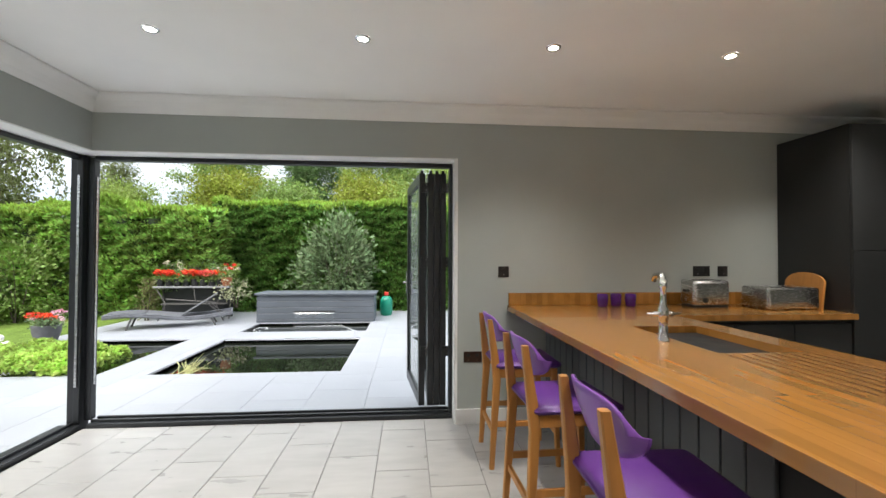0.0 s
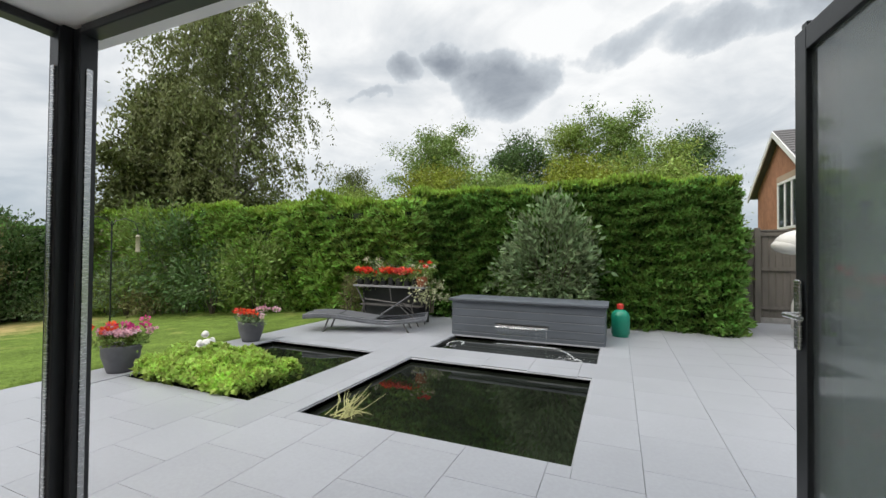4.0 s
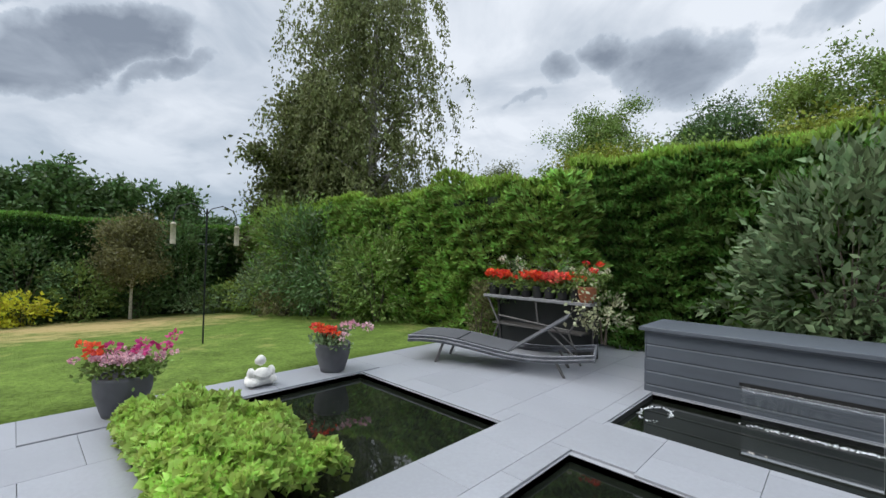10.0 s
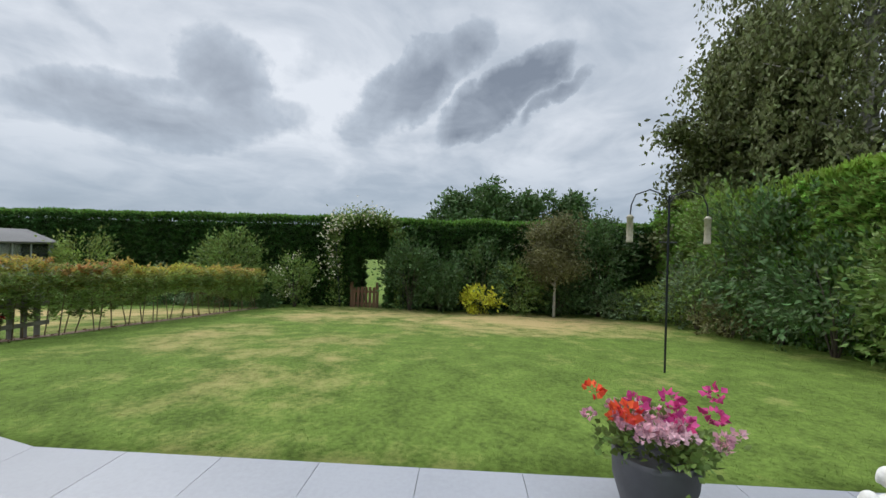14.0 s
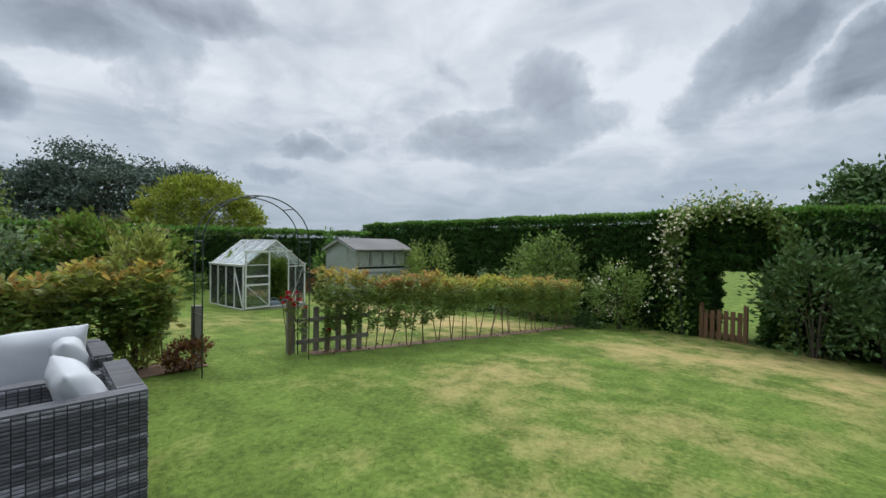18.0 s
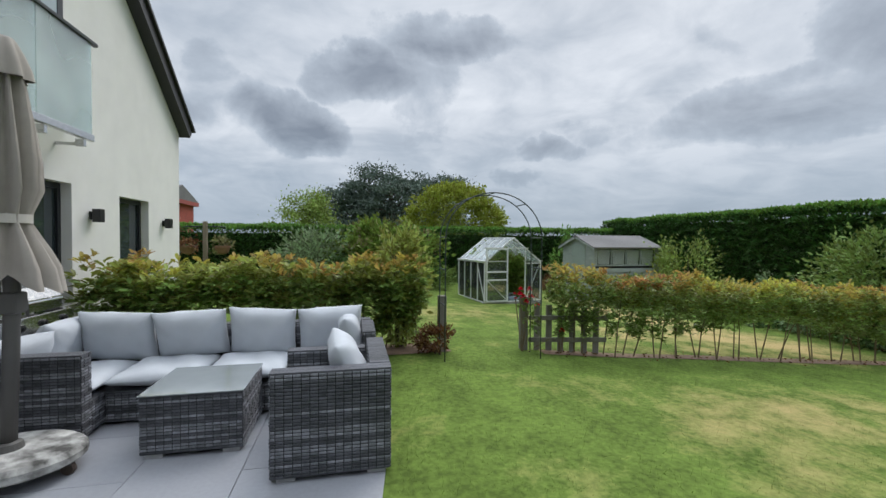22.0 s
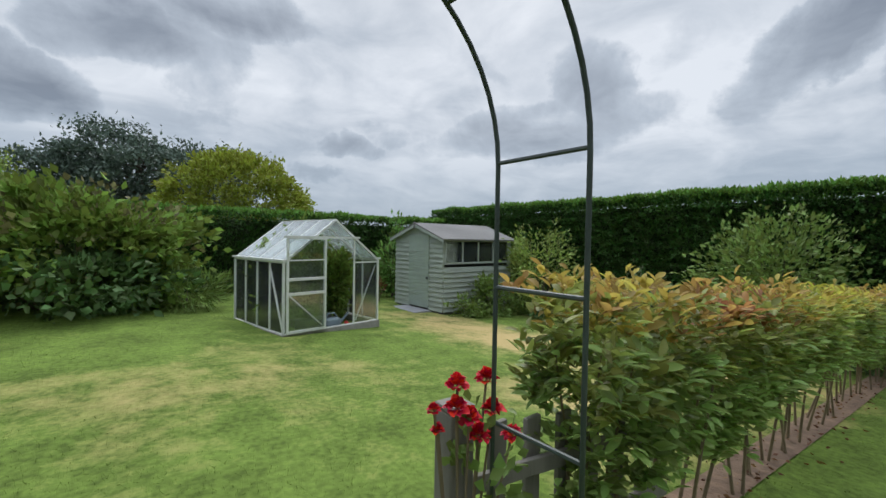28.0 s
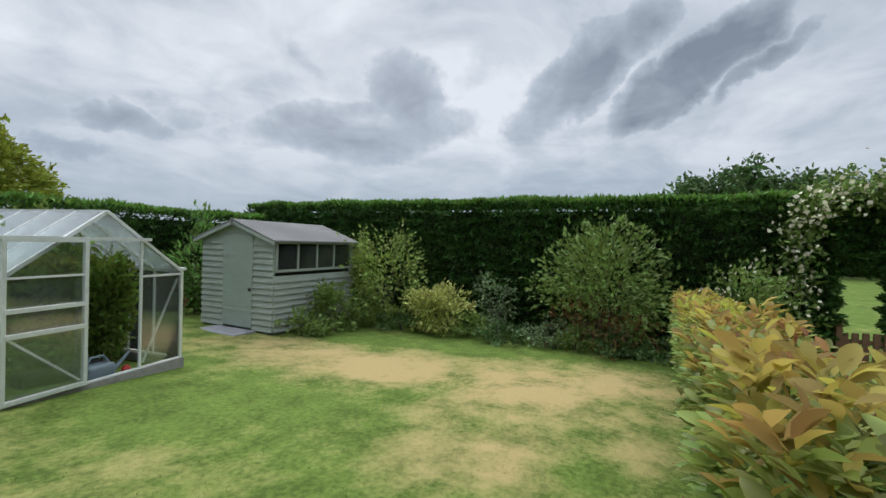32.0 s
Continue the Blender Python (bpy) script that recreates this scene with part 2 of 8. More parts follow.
def emit_mat(name, color, strength):
    mt = bpy.data.materials.new(name)
    mt.use_nodes = True
    b = mt.node_tree.nodes["Principled BSDF"]
    b.inputs["Base Color"].default_value = (*color, 1)
    b.inputs["Emission Color"].default_value = (*color, 1)
    b.inputs["Emission Strength"].default_value = strength
    return mt


# ---- building helpers ----
def part(name, bm, material, parent=None, label="", smooth=False):
    """Link a bmesh (or a mesh) as one object, under a thing or a part."""
    if isinstance(bm, bmesh.types.BMesh):
        me = bpy.data.meshes.new(name)
        bmesh.ops.recalc_face_normals(bm, faces=bm.faces)
        if smooth:
            for f in bm.faces:
                f.smooth = True
        bm.to_mesh(me)
        bm.free()
    else:
        me = bm
    if not me.materials:
        for mm in material if isinstance(material, (list, tuple)) else (material,):
            me.materials.append(mm)
    ob = new(name, me)
    if parent:
        ob.parent = parent
    if label:
        ob["label"] = label
    return ob


def thing(name, m, label, category, group="", kind=""):
    ob = new(name)
    ob.empty_display_size = 0.1
    ob.matrix_world = m
    return tagged(ob, label, category, group, kind)


def box(bm, x0, x1, y0, y1, z0, z1, bevel=0.0, m=None):
    r = bmesh.ops.create_cube(bm, size=1.0)
    vs = r["verts"]
    bmesh.ops.scale(bm, vec=(x1 - x0, y1 - y0, z1 - z0), verts=vs)
    bmesh.ops.translate(bm, vec=((x0 + x1) / 2, (y0 + y1) / 2, (z0 + z1) / 2), verts=vs)
    if bevel:
        es = list({e for v in vs for e in v.link_edges})
        r2 = bmesh.ops.bevel(bm, geom=es, offset=bevel, segments=2, affect="EDGES", profile=0.5)
        vs = list({v for f in r2["faces"] for v in f.verts} | {v for v in vs if v.is_valid})
    if m is not None:
        bmesh.ops.transform(bm, matrix=m, verts=vs)
    return bm


def boxes(*rows, bevel=0.0):
    bm = bmesh.new()
    for r in rows:
        box(bm, *r, bevel=bevel)
    return bm


def lathe(profile, seg=24, bm=None, m=None):
    """A turned solid from (radius, z) points."""
    bm = bm or bmesh.new()
    rings = []
    new_v = []
    for r, z in profile:
        ring = [bm.verts.new((r * math.cos(2 * math.pi * i / seg), r * math.sin(2 * math.pi * i / seg), z)) for i in range(seg)] if r > 1e-6 else [bm.verts.new((0, 0, z))]
        rings.append(ring)
        new_v += ring
    for a, b in zip(rings, rings[1:]):
        for i in range(seg):
            j = (i + 1) % seg
            if len(a) == 1 and len(b) == 1:
                continue
            if len(a) == 1:
                bm.faces.new((a[0], b[i], b[j]))
            elif len(b) == 1:
                bm.faces.new((a[i], a[j], b[0]))
            else:
                bm.faces.new((a[i], a[j], b[j], b[i]))
    if m is not None:
        bmesh.ops.transform(bm, matrix=m, verts=new_v)
    return bm


def tube(points, radius, seg=8, bm=None, radii=None, caps=True):
    """A round bar along points; radii may give a radius for each."""
    bm = bm or bmesh.new()
    pts = [Vector(p) for p in points]
    rings = []
    up = Vector((0, 0, 1))
    side = None
    for i, p in enumerate(pts):
        d = (pts[min(i + 1, len(pts) - 1)] - pts[max(i - 1, 0)])
        d = d.normalized() if d.length > 1e-9 else up
        if side is None:
            side = d.orthogonal().normalized()
        else:
            side = (side - d * side.dot(d))
            side = side.normalized() if side.length > 1e-6 else d.orthogonal().normalized()
        o = d.cross(side)
        r = radii[i] if radii else radius
        rings.append([bm.verts.new(p + (side * math.cos(2 * math.pi * k / seg) + o * math.sin(2 * math.pi * k / seg)) * r) for k in range(seg)])
    for a, b in zip(rings, rings[1:]):
        for k in range(seg):
            bm.faces.new((a[k], a[(k + 1) % seg], b[(k + 1) % seg], b[k]))
    if caps:
        bm.faces.new(rings[0][::-1])
        bm.faces.new(rings[-1])
    return bm


def np_mesh(name, verts, faces):
    """A mesh from numpy vertices (n, 3) and equal-sided faces (m, k)."""
    me = bpy.data.meshes.new(name)
    nf, k = faces.shape
    me.vertices.add(len(verts))
    me.vertices.foreach_set("co", np.ascontiguousarray(verts, dtype=np.float32).ravel())
    me.loops.add(nf * k)
    me.loops.foreach_set("vertex_index", np.ascontiguousarray(faces, dtype=np.int32).ravel())
    me.polygons.add(nf)
    me.polygons.foreach_set("loop_start", np.arange(0, nf * k, k, dtype=np.int32))
    me.update(calc_edges=True)
    return me


RNG = np.random.default_rng(7)


def unit(v):
    return v / np.maximum(np.linalg.norm(v, axis=-1, keepdims=True), 1e-9)


def leaf_mesh(name, P, D, length, width, droop=0.25):
    """Small folded leaves at P that point along D: four corners each, two triangles."""
    n = len(P)
    D = unit(D)
    S = unit(np.cross(D, unit(RNG.normal(size=(n, 3)))))
    U = np.cross(S, D)
    length = np.broadcast_to(length, n)[:, None] * RNG.uniform(0.7, 1.3, (n, 1))
    width = length * width
    V = np.stack([P, P + D * length * 0.45 + S * width * 0.5 + U * width * 0.15,
                  P + D * length - U * length * droop * 0.3, P + D * length * 0.45 - S * width * 0.5 + U * width * 0.15], axis=1)
    i = np.arange(n)[:, None] * 4
    F = np.concatenate([i + np.array([[0, 1, 2]]), i + np.array([[0, 2, 3]])])
    return np_mesh(name, V.reshape(-1, 3), F)


def fbm(P, scale, seed=0.0):
    """Cheap smooth wobble from summed sines, between about -1 and 1."""
    q = P * scale
    s = 0.0
    for k, (a, b, c) in enumerate(((1.0, 1.7, 0.6), (-1.3, 0.8, 1.9), (2.3, -1.9, 1.1), (-2.9, 3.1, -2.3))):
        s = s + np.sin(q[..., 0] * a + q[..., 1] * b + q[..., 2] * c + seed * (k + 1) * 1.37) / (1 + 0.6 * k)
    return s / 2.2


def ground_z(x, y):
    """Height of the lawn: level beside the terrace, falling gently towards the far hedge."""
    return -0.185 - 0.067 * np.maximum(0.0, -7.3 - x) - 0.06 * np.clip((-7.0 - x) / 1.5, 0.0, 1.0) * np.clip((-2.5 - y) / 3.0, 0.0, 1.0)


# ---- surfaces used by the structure ----
M_WALL = mat("grey_wall_paint", (0.365, 0.39, 0.37), 0.75, var=0.03, scale=3, bump=0.05, bscale=250)
M_WHITE = mat("white_paint", (0.80, 0.80, 0.79), 0.6, var=0.03, scale=3, bump=0.04, bscale=200)
M_CEIL = mat("ceiling_paint", (0.90, 0.90, 0.89), 0.8, var=0.02, scale=2, bump=0.04, bscale=200)
M_RENDER = mat("white_render", (0.74, 0.73, 0.70), 0.85, var=0.05, scale=3, bump=0.25, bscale=180, big=0.4)
M_ALU = mat("anthracite_aluminium", (0.014, 0.016, 0.019), 0.34, var=0.1, scale=20, bump=0.02)
M_STEEL = mat("brushed_steel", (0.55, 0.55, 0.55), 0.27, metal=1.0, var=0.03, scale=30, stretch=(1, 1, 12), rvar=0.02)
M_TILE = mat("floor_tile", (0.40, 0.39, 0.375), 0.30, var=0.085, scale=5, bump=0.03, bscale=18, big=1.6, stretch=(0.9, 2.6, 1), spec=0.5)
M_GROUT = mat("tile_grout", (0.26, 0.25, 0.24), 0.9, var=0.1)
M_SLAB = mat("porcelain_slab", (0.30, 0.31, 0.335), 0.36, var=0.07, scale=40, bump=0.08, bscale=120, big=1.0, spec=0.5)
M_SUB = mat("slab_joint", (0.285, 0.292, 0.305), 0.9, var=0.15)
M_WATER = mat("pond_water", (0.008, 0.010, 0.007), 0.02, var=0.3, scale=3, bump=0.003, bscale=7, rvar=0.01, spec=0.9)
M_LINER = mat("pond_liner", (0.02, 0.022, 0.022), 0.5, var=0.2)
M_SOIL = mat("dry_soil", (0.19, 0.125, 0.085), 0.95, var=0.35, scale=14, bump=0.8, bscale=40)
M_BLACK = mat("black_plastic", (0.012, 0.012, 0.012), 0.4, var=0.1)
M_VERGE = mat("roof_verge", (0.028, 0.027, 0.029), 0.5, var=0.1)


def lawn_mat(name, trans=0.0):
    mt = mat(name, (0.113, 0.17, 0.034), 0.95, var=0.34, scale=24, bump=0.0 if trans else 0.5, bscale=160, spec=0.1, big=3.0, trans=trans, island=0.25 if trans else 0.0)
    nt = mt.node_tree
    N, L = nt.nodes.new, nt.links.new
    bsdf = nt.nodes["Principled BSDF"]
    co = N("ShaderNodeTexCoord")
    # parched straw patches of their own shape, strongest where the ground is driest
    total = None
    for px, py, rx, ry, k in DRY:
        mp = N("ShaderNodeMapping")
        mp.vector_type = "TEXTURE"
        mp.inputs["Location"].default_value, mp.inputs["Scale"].default_value = (px, py, 0), (rx, ry, 50)
        L(co.outputs["Object"], mp.inputs[0])
        ln = N("ShaderNodeVectorMath")
        ln.operation = "LENGTH"
        L(mp.outputs[0], ln.inputs[0])
        mr = N("ShaderNodeMapRange")
        mr.inputs[1].default_value, mr.inputs[2].default_value, mr.inputs[3].default_value, mr.inputs[4].default_value = 0.2, 1.3, k, 0.0
        L(ln.outputs["Value"], mr.inputs[0])
        if total is None:
            total = mr.outputs[0]
        else:
            mx = N("ShaderNodeMath")
            mx.operation = "MAXIMUM"
            L(total, mx.inputs[0])
            L(mr.outputs[0], mx.inputs[1])
            total = mx.outputs[0]
    n1, n2 = N("ShaderNodeTexNoise"), N("ShaderNodeTexNoise")
    n1.inputs["Scale"].default_value, n1.inputs["Detail"].default_value, n1.inputs["Roughness"].default_value = 1.5, 10.0, 0.74
    n2.inputs["Scale"].default_value, n2.inputs["Detail"].default_value = 0.5, 3.0
    for n in (n1, n2):
        L(co.outputs["Object"], n.inputs["Vector"])

    def m(op, a, b, clamp=False):
        n = N("ShaderNodeMath")
        n.operation, n.use_clamp = op, clamp
        for i, v in enumerate((a, b)):
            if isinstance(v, (int, float)):
                n.inputs[i].default_value = v
            else:
                L(v, n.inputs[i])
        return n.outputs[0]

    grain = m("MULTIPLY", m("SUBTRACT", n1.outputs[0], 0.5), m("ADD", m("MULTIPLY", total, 2.2), 1.9))
    dry = m("ADD", total, m("ADD", grain, m("MULTIPLY", m("SUBTRACT", n2.outputs[0], 0.5), 0.8)))
    dry = m("MULTIPLY", m("SUBTRACT", dry, 0.11), 1.3, True)
    old = bsdf.inputs["Base Color"].links[0].from_socket
    mix = N("ShaderNodeMixRGB")
    mix.inputs[2].default_value = (0.40, 0.31, 0.14, 1)
    L(dry, mix.inputs[0])
    L(old, mix.inputs[1])
    L(mix.outputs[0], bsdf.inputs["Base Color"])
    for n in nt.nodes:
        if n.bl_idname == "ShaderNodeBsdfTranslucent":
            L(mix.outputs[0], n.inputs[0])
    return mt


DRY = [(-13.2, 6.2, 2.6, 3.4, 0.85), (-11.9, -6.3, 1.0, 1.6, 0.85), (-11.8, -4.4, 1.1, 1.5, 1.0), (-11.9, -2.9, 1.5, 1.3, 1.05), (-12.5, -1.9, 1.2, 1.0, 0.95), (-10.3, -2.6, 1.0, 0.8, 0.6), (-13.0, 1.5, 0.9, 1.8, 0.6), (-12.7, 3.8, 0.8, 1.3, 0.55), (-13.6, 2.2, 2.2, 2.6, 0.55),
       (-8.2, 2.8, 1.9, 1.2, 0.35), (-9.5, 0.5, 2.0, 1.0, 0.4), (-10.5, -1.8, 2.0, 0.6, 0.35), (-7.5, -4.2, 1.5, 1.0, 0.3)]
M_LAWN = lawn_mat("lawn")
M_BLADE = lawn_mat("grass_blade", 0.5)

# ---- the kitchen shell ----
def structure(name, bm, material, smooth=False):
    return tagged(part(name, bm, material, smooth=smooth), kind="structure")


structure("floor", boxes((-1.92, -1.605, 0.50, 3.355, -0.30, -0.165)), M_GROUT)
structure("floor", boxes((-1.60, 6.0, -5.0, 3.38, -0.20, -0.006)), M_GROUT)
structure("wall_north", boxes((1.23, 6.3, 3.243, 3.55, -0.2, 2.62), (-1.51, 1.23, 3.243, 3.55, 2.12, 2.62)), M_WALL)
structure("wall_west", boxes((-1.81, -1.51, 0.55, 3.55, 2.12, 2.62), (-1.81, -1.51, -5.0, 0.55, -0.2, 2.62)), M_WALL)
structure("wall_east", boxes((6.0, 6.3, -5.3, 3.243, -0.2, 2.62)), M_WALL)
structure("wall_south", boxes((-1.81, 6.0, -5.3, -5.0, -0.2, 2.62)), M_WALL)
structure("ceiling", boxes((-1.50, 6.0, -5.0, 3.24, 2.52, 2.62)), M_CEIL)
# white reveals that line the openings
structure("trim", boxes((-1.81, -1.512, 0.55, 3.55, 2.112, 2.119), (-1.512, 1.226, 3.246, 3.55, 2.112, 2.119), (1.222, 1.229, 3.246, 3.55, 0.0, 2.119),
                        (1.229, 1.247, 3.238, 3.2425, 0.0, 2.119)), M_WHITE)


def coving(name, length, m):
    prof = [(0, -0.115), (0.012, -0.115), (0.02, -0.10), (0.035, -0.075), (0.065, -0.045), (0.10, -0.028), (0.118, -0.02), (0.125, -0.01), (0.125, 0), (0, 0)]
    bm = bmesh.new()
    a = [bm.verts.new((0, y, z)) for y, z in prof]
    b = [bm.verts.new((length, y, z)) for y, z in prof]
    for i in range(len(prof)):
        j = (i + 1) % len(prof)
        bm.faces.new((a[i], a[j], b[j], b[i]))
    bm.faces.new(a[::-1])
    bm.faces.new(b)
    ob = structure(name, bm, M_WHITE)
    ob.matrix_world = m
    return ob


coving("trim", 7.5, pose(5.99, 3.241, 2.518, 0, 0, 180))
coving("trim", 8.2, pose(-1.508, 3.24, 2.518, 0, 0, -90))
structure("baseboard", boxes((1.232, 5.9, 3.222, 3.242, 0, 0.12), bevel=0.004), M_WHITE)

# ---- sliding-folding door frame ----
door_f = tagged(new("door_1"), "anthracite aluminium folding door frame round the corner opening", "door frame", kind="structure")
part("post", boxes((-1.755, -1.66, 3.375, 3.47, -0.15, 2.112), (-1.70, -1.655, 3.36, 3.40, 0.05, 2.10), (-1.645, -1.60, 3.40, 3.46, 0.05, 2.10), bevel=0.004), M_ALU, door_f)
part("lock_strip", boxes((-1.598, -1.594, 3.42, 3.44, 0.32, 1.95), (-1.69, -1.672, 3.352, 3.358, 0.32, 1.95)), M_STEEL, door_f)
part("sill", boxes((-1.60, 1.22, 3.36, 3.52, -0.16, 0.035), (-1.60, 1.22, 3.40, 3.42, 0.035, 0.055), (-1.60, 1.22, 3.47, 3.49, 0.035, 0.055), bevel=0.004), M_ALU, door_f)
part("sill", boxes((-1.80, -1.64, 0.56, 3.36, -0.16, 0.035), (-1.71, -1.69, 0.56, 3.36, 0.035, 0.055), bevel=0.004), M_ALU, door_f)
part("head", boxes((-1.60, 1.22, 3.40, 3.465, 2.078, 2.111), bevel=0.004), M_ALU, door_f)
part("head", boxes((-1.745, -1.68, 0.56, 3.375, 2.078, 2.111), bevel=0.004), M_ALU, door_f)
part("jamb", boxes((1.195, 1.221, 3.38, 3.50, 0.035, 2.077), bevel=0.004), M_ALU, door_f)
# Milky frost painted into the door panes as their bright outdoor reflection.
G_CLEAR = glass_mat("door_glass_sheen", (0.84, 0.89, 0.87), frost=0.13)


def door_panel(name, m, w=0.86, h=1.985, handle=False, thick=0.0255, hinged=True):
    t = thing(name, m, "folded-back anthracite aluminium glazed door leaf", "door", "folded door leaves", "structure")
    part("frame", boxes((0, 0.07, -thick, thick, 0, h), (w - 0.07, w, -thick, thick, 0, h), (0.07, w - 0.07, -thick, thick, 0, 0.09), (0.07, w - 0.07, -thick, thick, h - 0.08, h), bevel=0.003), M_ALU, t)
    g = part("pane", boxes((0.07, w - 0.07, -0.008, 0.008, 0.09, h - 0.08)), G_CLEAR, t)
    g.visible_shadow = False
    for z in (0.42, 1.18, 1.82) if hinged else ():
        h1 = part("hinge", boxes((-0.014, 0.006, -0.046, 0.014, z, z + 0.085), bevel=0.003), M_ALU, t)
        part("screw", boxes((-0.0165, -0.0145, -0.036, -0.028, z + 0.015, z + 0.023), (-0.0165, -0.0145, -0.036, -0.028, z + 0.06, z + 0.068), bevel=0.0008), M_STEEL, h1)
    part("roller", boxes((0.015, 0.05, -0.012, 0.012, h, h + 0.03), (w - 0.05, w - 0.015, -0.012, 0.012, h, h + 0.03), bevel=0.003), M_ALU, t)
    if handle:
        bm = boxes((w - 0.055, w - 0.02, 0.03, 0.042, 0.88, 1.12), bevel=0.004)
        tube([(w - 0.037, 0.04, 1.0), (w - 0.037, 0.075, 1.0), (w - 0.15, 0.08, 1.0)], 0.009, 8, bm)
        part("handle", bm, M_STEEL, t, "chrome lever handle")
    return t


for i, (x, turn) in enumerate(((1.152, 90), (1.098, 90.3), (1.045, 90.2), (0.972, 97))):
    door_panel("door_leaf", pose(x, 3.50, 0.06 if i < 4 else 0.05, 0, 0, turn), handle=i == 3, hinged=i in (0, 3))
for i, y in enumerate((0.44, 0.505, 0.57)):
    door_panel("door_leaf", pose(-2.48, y, -0.12, 0, 0, 180), w=0.72, h=2.2, thick=0.03)

# ---- terrace, ponds and lawn ----
PONDS = [(-2.40, -0.03, 5.475, 7.655), (-2.43, 0.0, 8.397, 9.5), (-5.0, -3.05, 5.50, 7.735)]
X0, X1, Y0, Y1 = -5.58, 6.0, -1.0, 15.0


def sub_base():
    """The bed under the slabs, with the ponds left open."""
    xs = sorted({X0 + 0.01, X1, *[v for p in PONDS for v in p[:2]]})
    ys = sorted({Y0, Y1, 3.36, *[v for p in PONDS for v in p[2:]]})
    bm = bmesh.new()
    for xa, xb in zip(xs, xs[1:]):
        for ya, yb in zip(ys, ys[1:]):
            cx, cy = (xa + xb) / 2, (ya + yb) / 2
            if any(p[0] < cx < p[1] and p[2] < cy < p[3] for p in PONDS) or (cx > -1.6 and cy < 3.36):
                continue
            box(bm, xa, xb, ya, yb, -0.30, -0.186)
    return bm


structure("pavement", sub_base(), M_SUB)
for i, (xa, xb, ya, yb) in enumerate(PONDS):
    pond = tagged(new("pond"), "sunken rectangular garden pond with dark still water", "pond", "ponds in the terrace", "structure")
    part("liner", boxes((xa - 0.03, xa, ya - 0.03, yb + 0.03, -0.9, -0.19), (xb, xb + 0.03, ya - 0.03, yb + 0.03, -0.9, -0.19), (xa, xb, ya - 0.03, ya, -0.9, -0.19),
                        (xa, xb, yb, yb + 0.03, -0.9, -0.19), (xa, xb, ya, yb, -0.93, -0.9)), M_LINER, pond)
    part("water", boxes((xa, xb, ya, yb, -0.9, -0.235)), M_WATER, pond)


def lawn():
    # the garden itself as a finer sheet, the fields beyond as a coarse one, in one grid
    xs = np.concatenate([np.linspace(-600, -24, 14), np.linspace(-22, -5.6, 60), np.linspace(-5.584, 8, 12), np.linspace(12, 600, 12)])
    ys = np.concatenate([np.linspace(-600, -16, 14), np.linspace(-14, 14, 90), np.linspace(16, 600, 12)])
    X, Y = np.meshgrid(xs, ys, indexing="ij")
    Z = ground_z(X, Y)
    Z = np.maximum(Z, -1.1) + 0.012 * fbm(np.stack([X, Y, X * 0], -1), 1.1)
    Z = np.where((X > -5.585) & (X < 6.5) & (Y > -1.3) & (Y < 15.2), -0.32, Z)
    V = np.stack([X, Y, Z], -1).reshape(-1, 3)
    k = len(ys)
    keep = []
    for i in range(len(xs) - 1):
        for j in range(k - 1):
            keep.append((i * k + j, (i + 1) * k + j, (i + 1) * k + j + 1, i * k + j + 1))
    return np_mesh("ground", V, np.array(keep))


structure("ground", lawn(), M_LAWN)

# ---- foliage surfaces ----
def leaf_mat(name, c, island=0.35, trans=0.25, var=0.25, big=0.8, c2=None, rough=0.55):
    return mat(name, c, rough, var=var, scale=2.5, big=big, island=island, trans=trans, color2=c2, spec=0.3)


L_CYP = leaf_mat("cypress_frond", (0.15, 0.275, 0.062), 0.55, 0.4)
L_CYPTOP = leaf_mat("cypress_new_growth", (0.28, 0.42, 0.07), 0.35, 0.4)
L_MIX = leaf_mat("mixed_hedge_leaf", (0.26, 0.405, 0.09), 0.6, 0.4)
L_YEW = leaf_mat("clipped_conifer", (0.056, 0.125, 0.028), 0.45, 0.2)
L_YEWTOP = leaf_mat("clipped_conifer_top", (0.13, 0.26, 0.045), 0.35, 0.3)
# Near-black green: the shade deep inside a hedge, put into the colour.
L_DARK = mat("hedge_heart_shade", (0.025, 0.04, 0.016), 0.95, var=0.3)
L_BARK = mat("bark", (0.10, 0.08, 0.06), 0.9, var=0.3, scale=20, bump=0.6, bscale=30, stretch=(1, 1, 0.3))


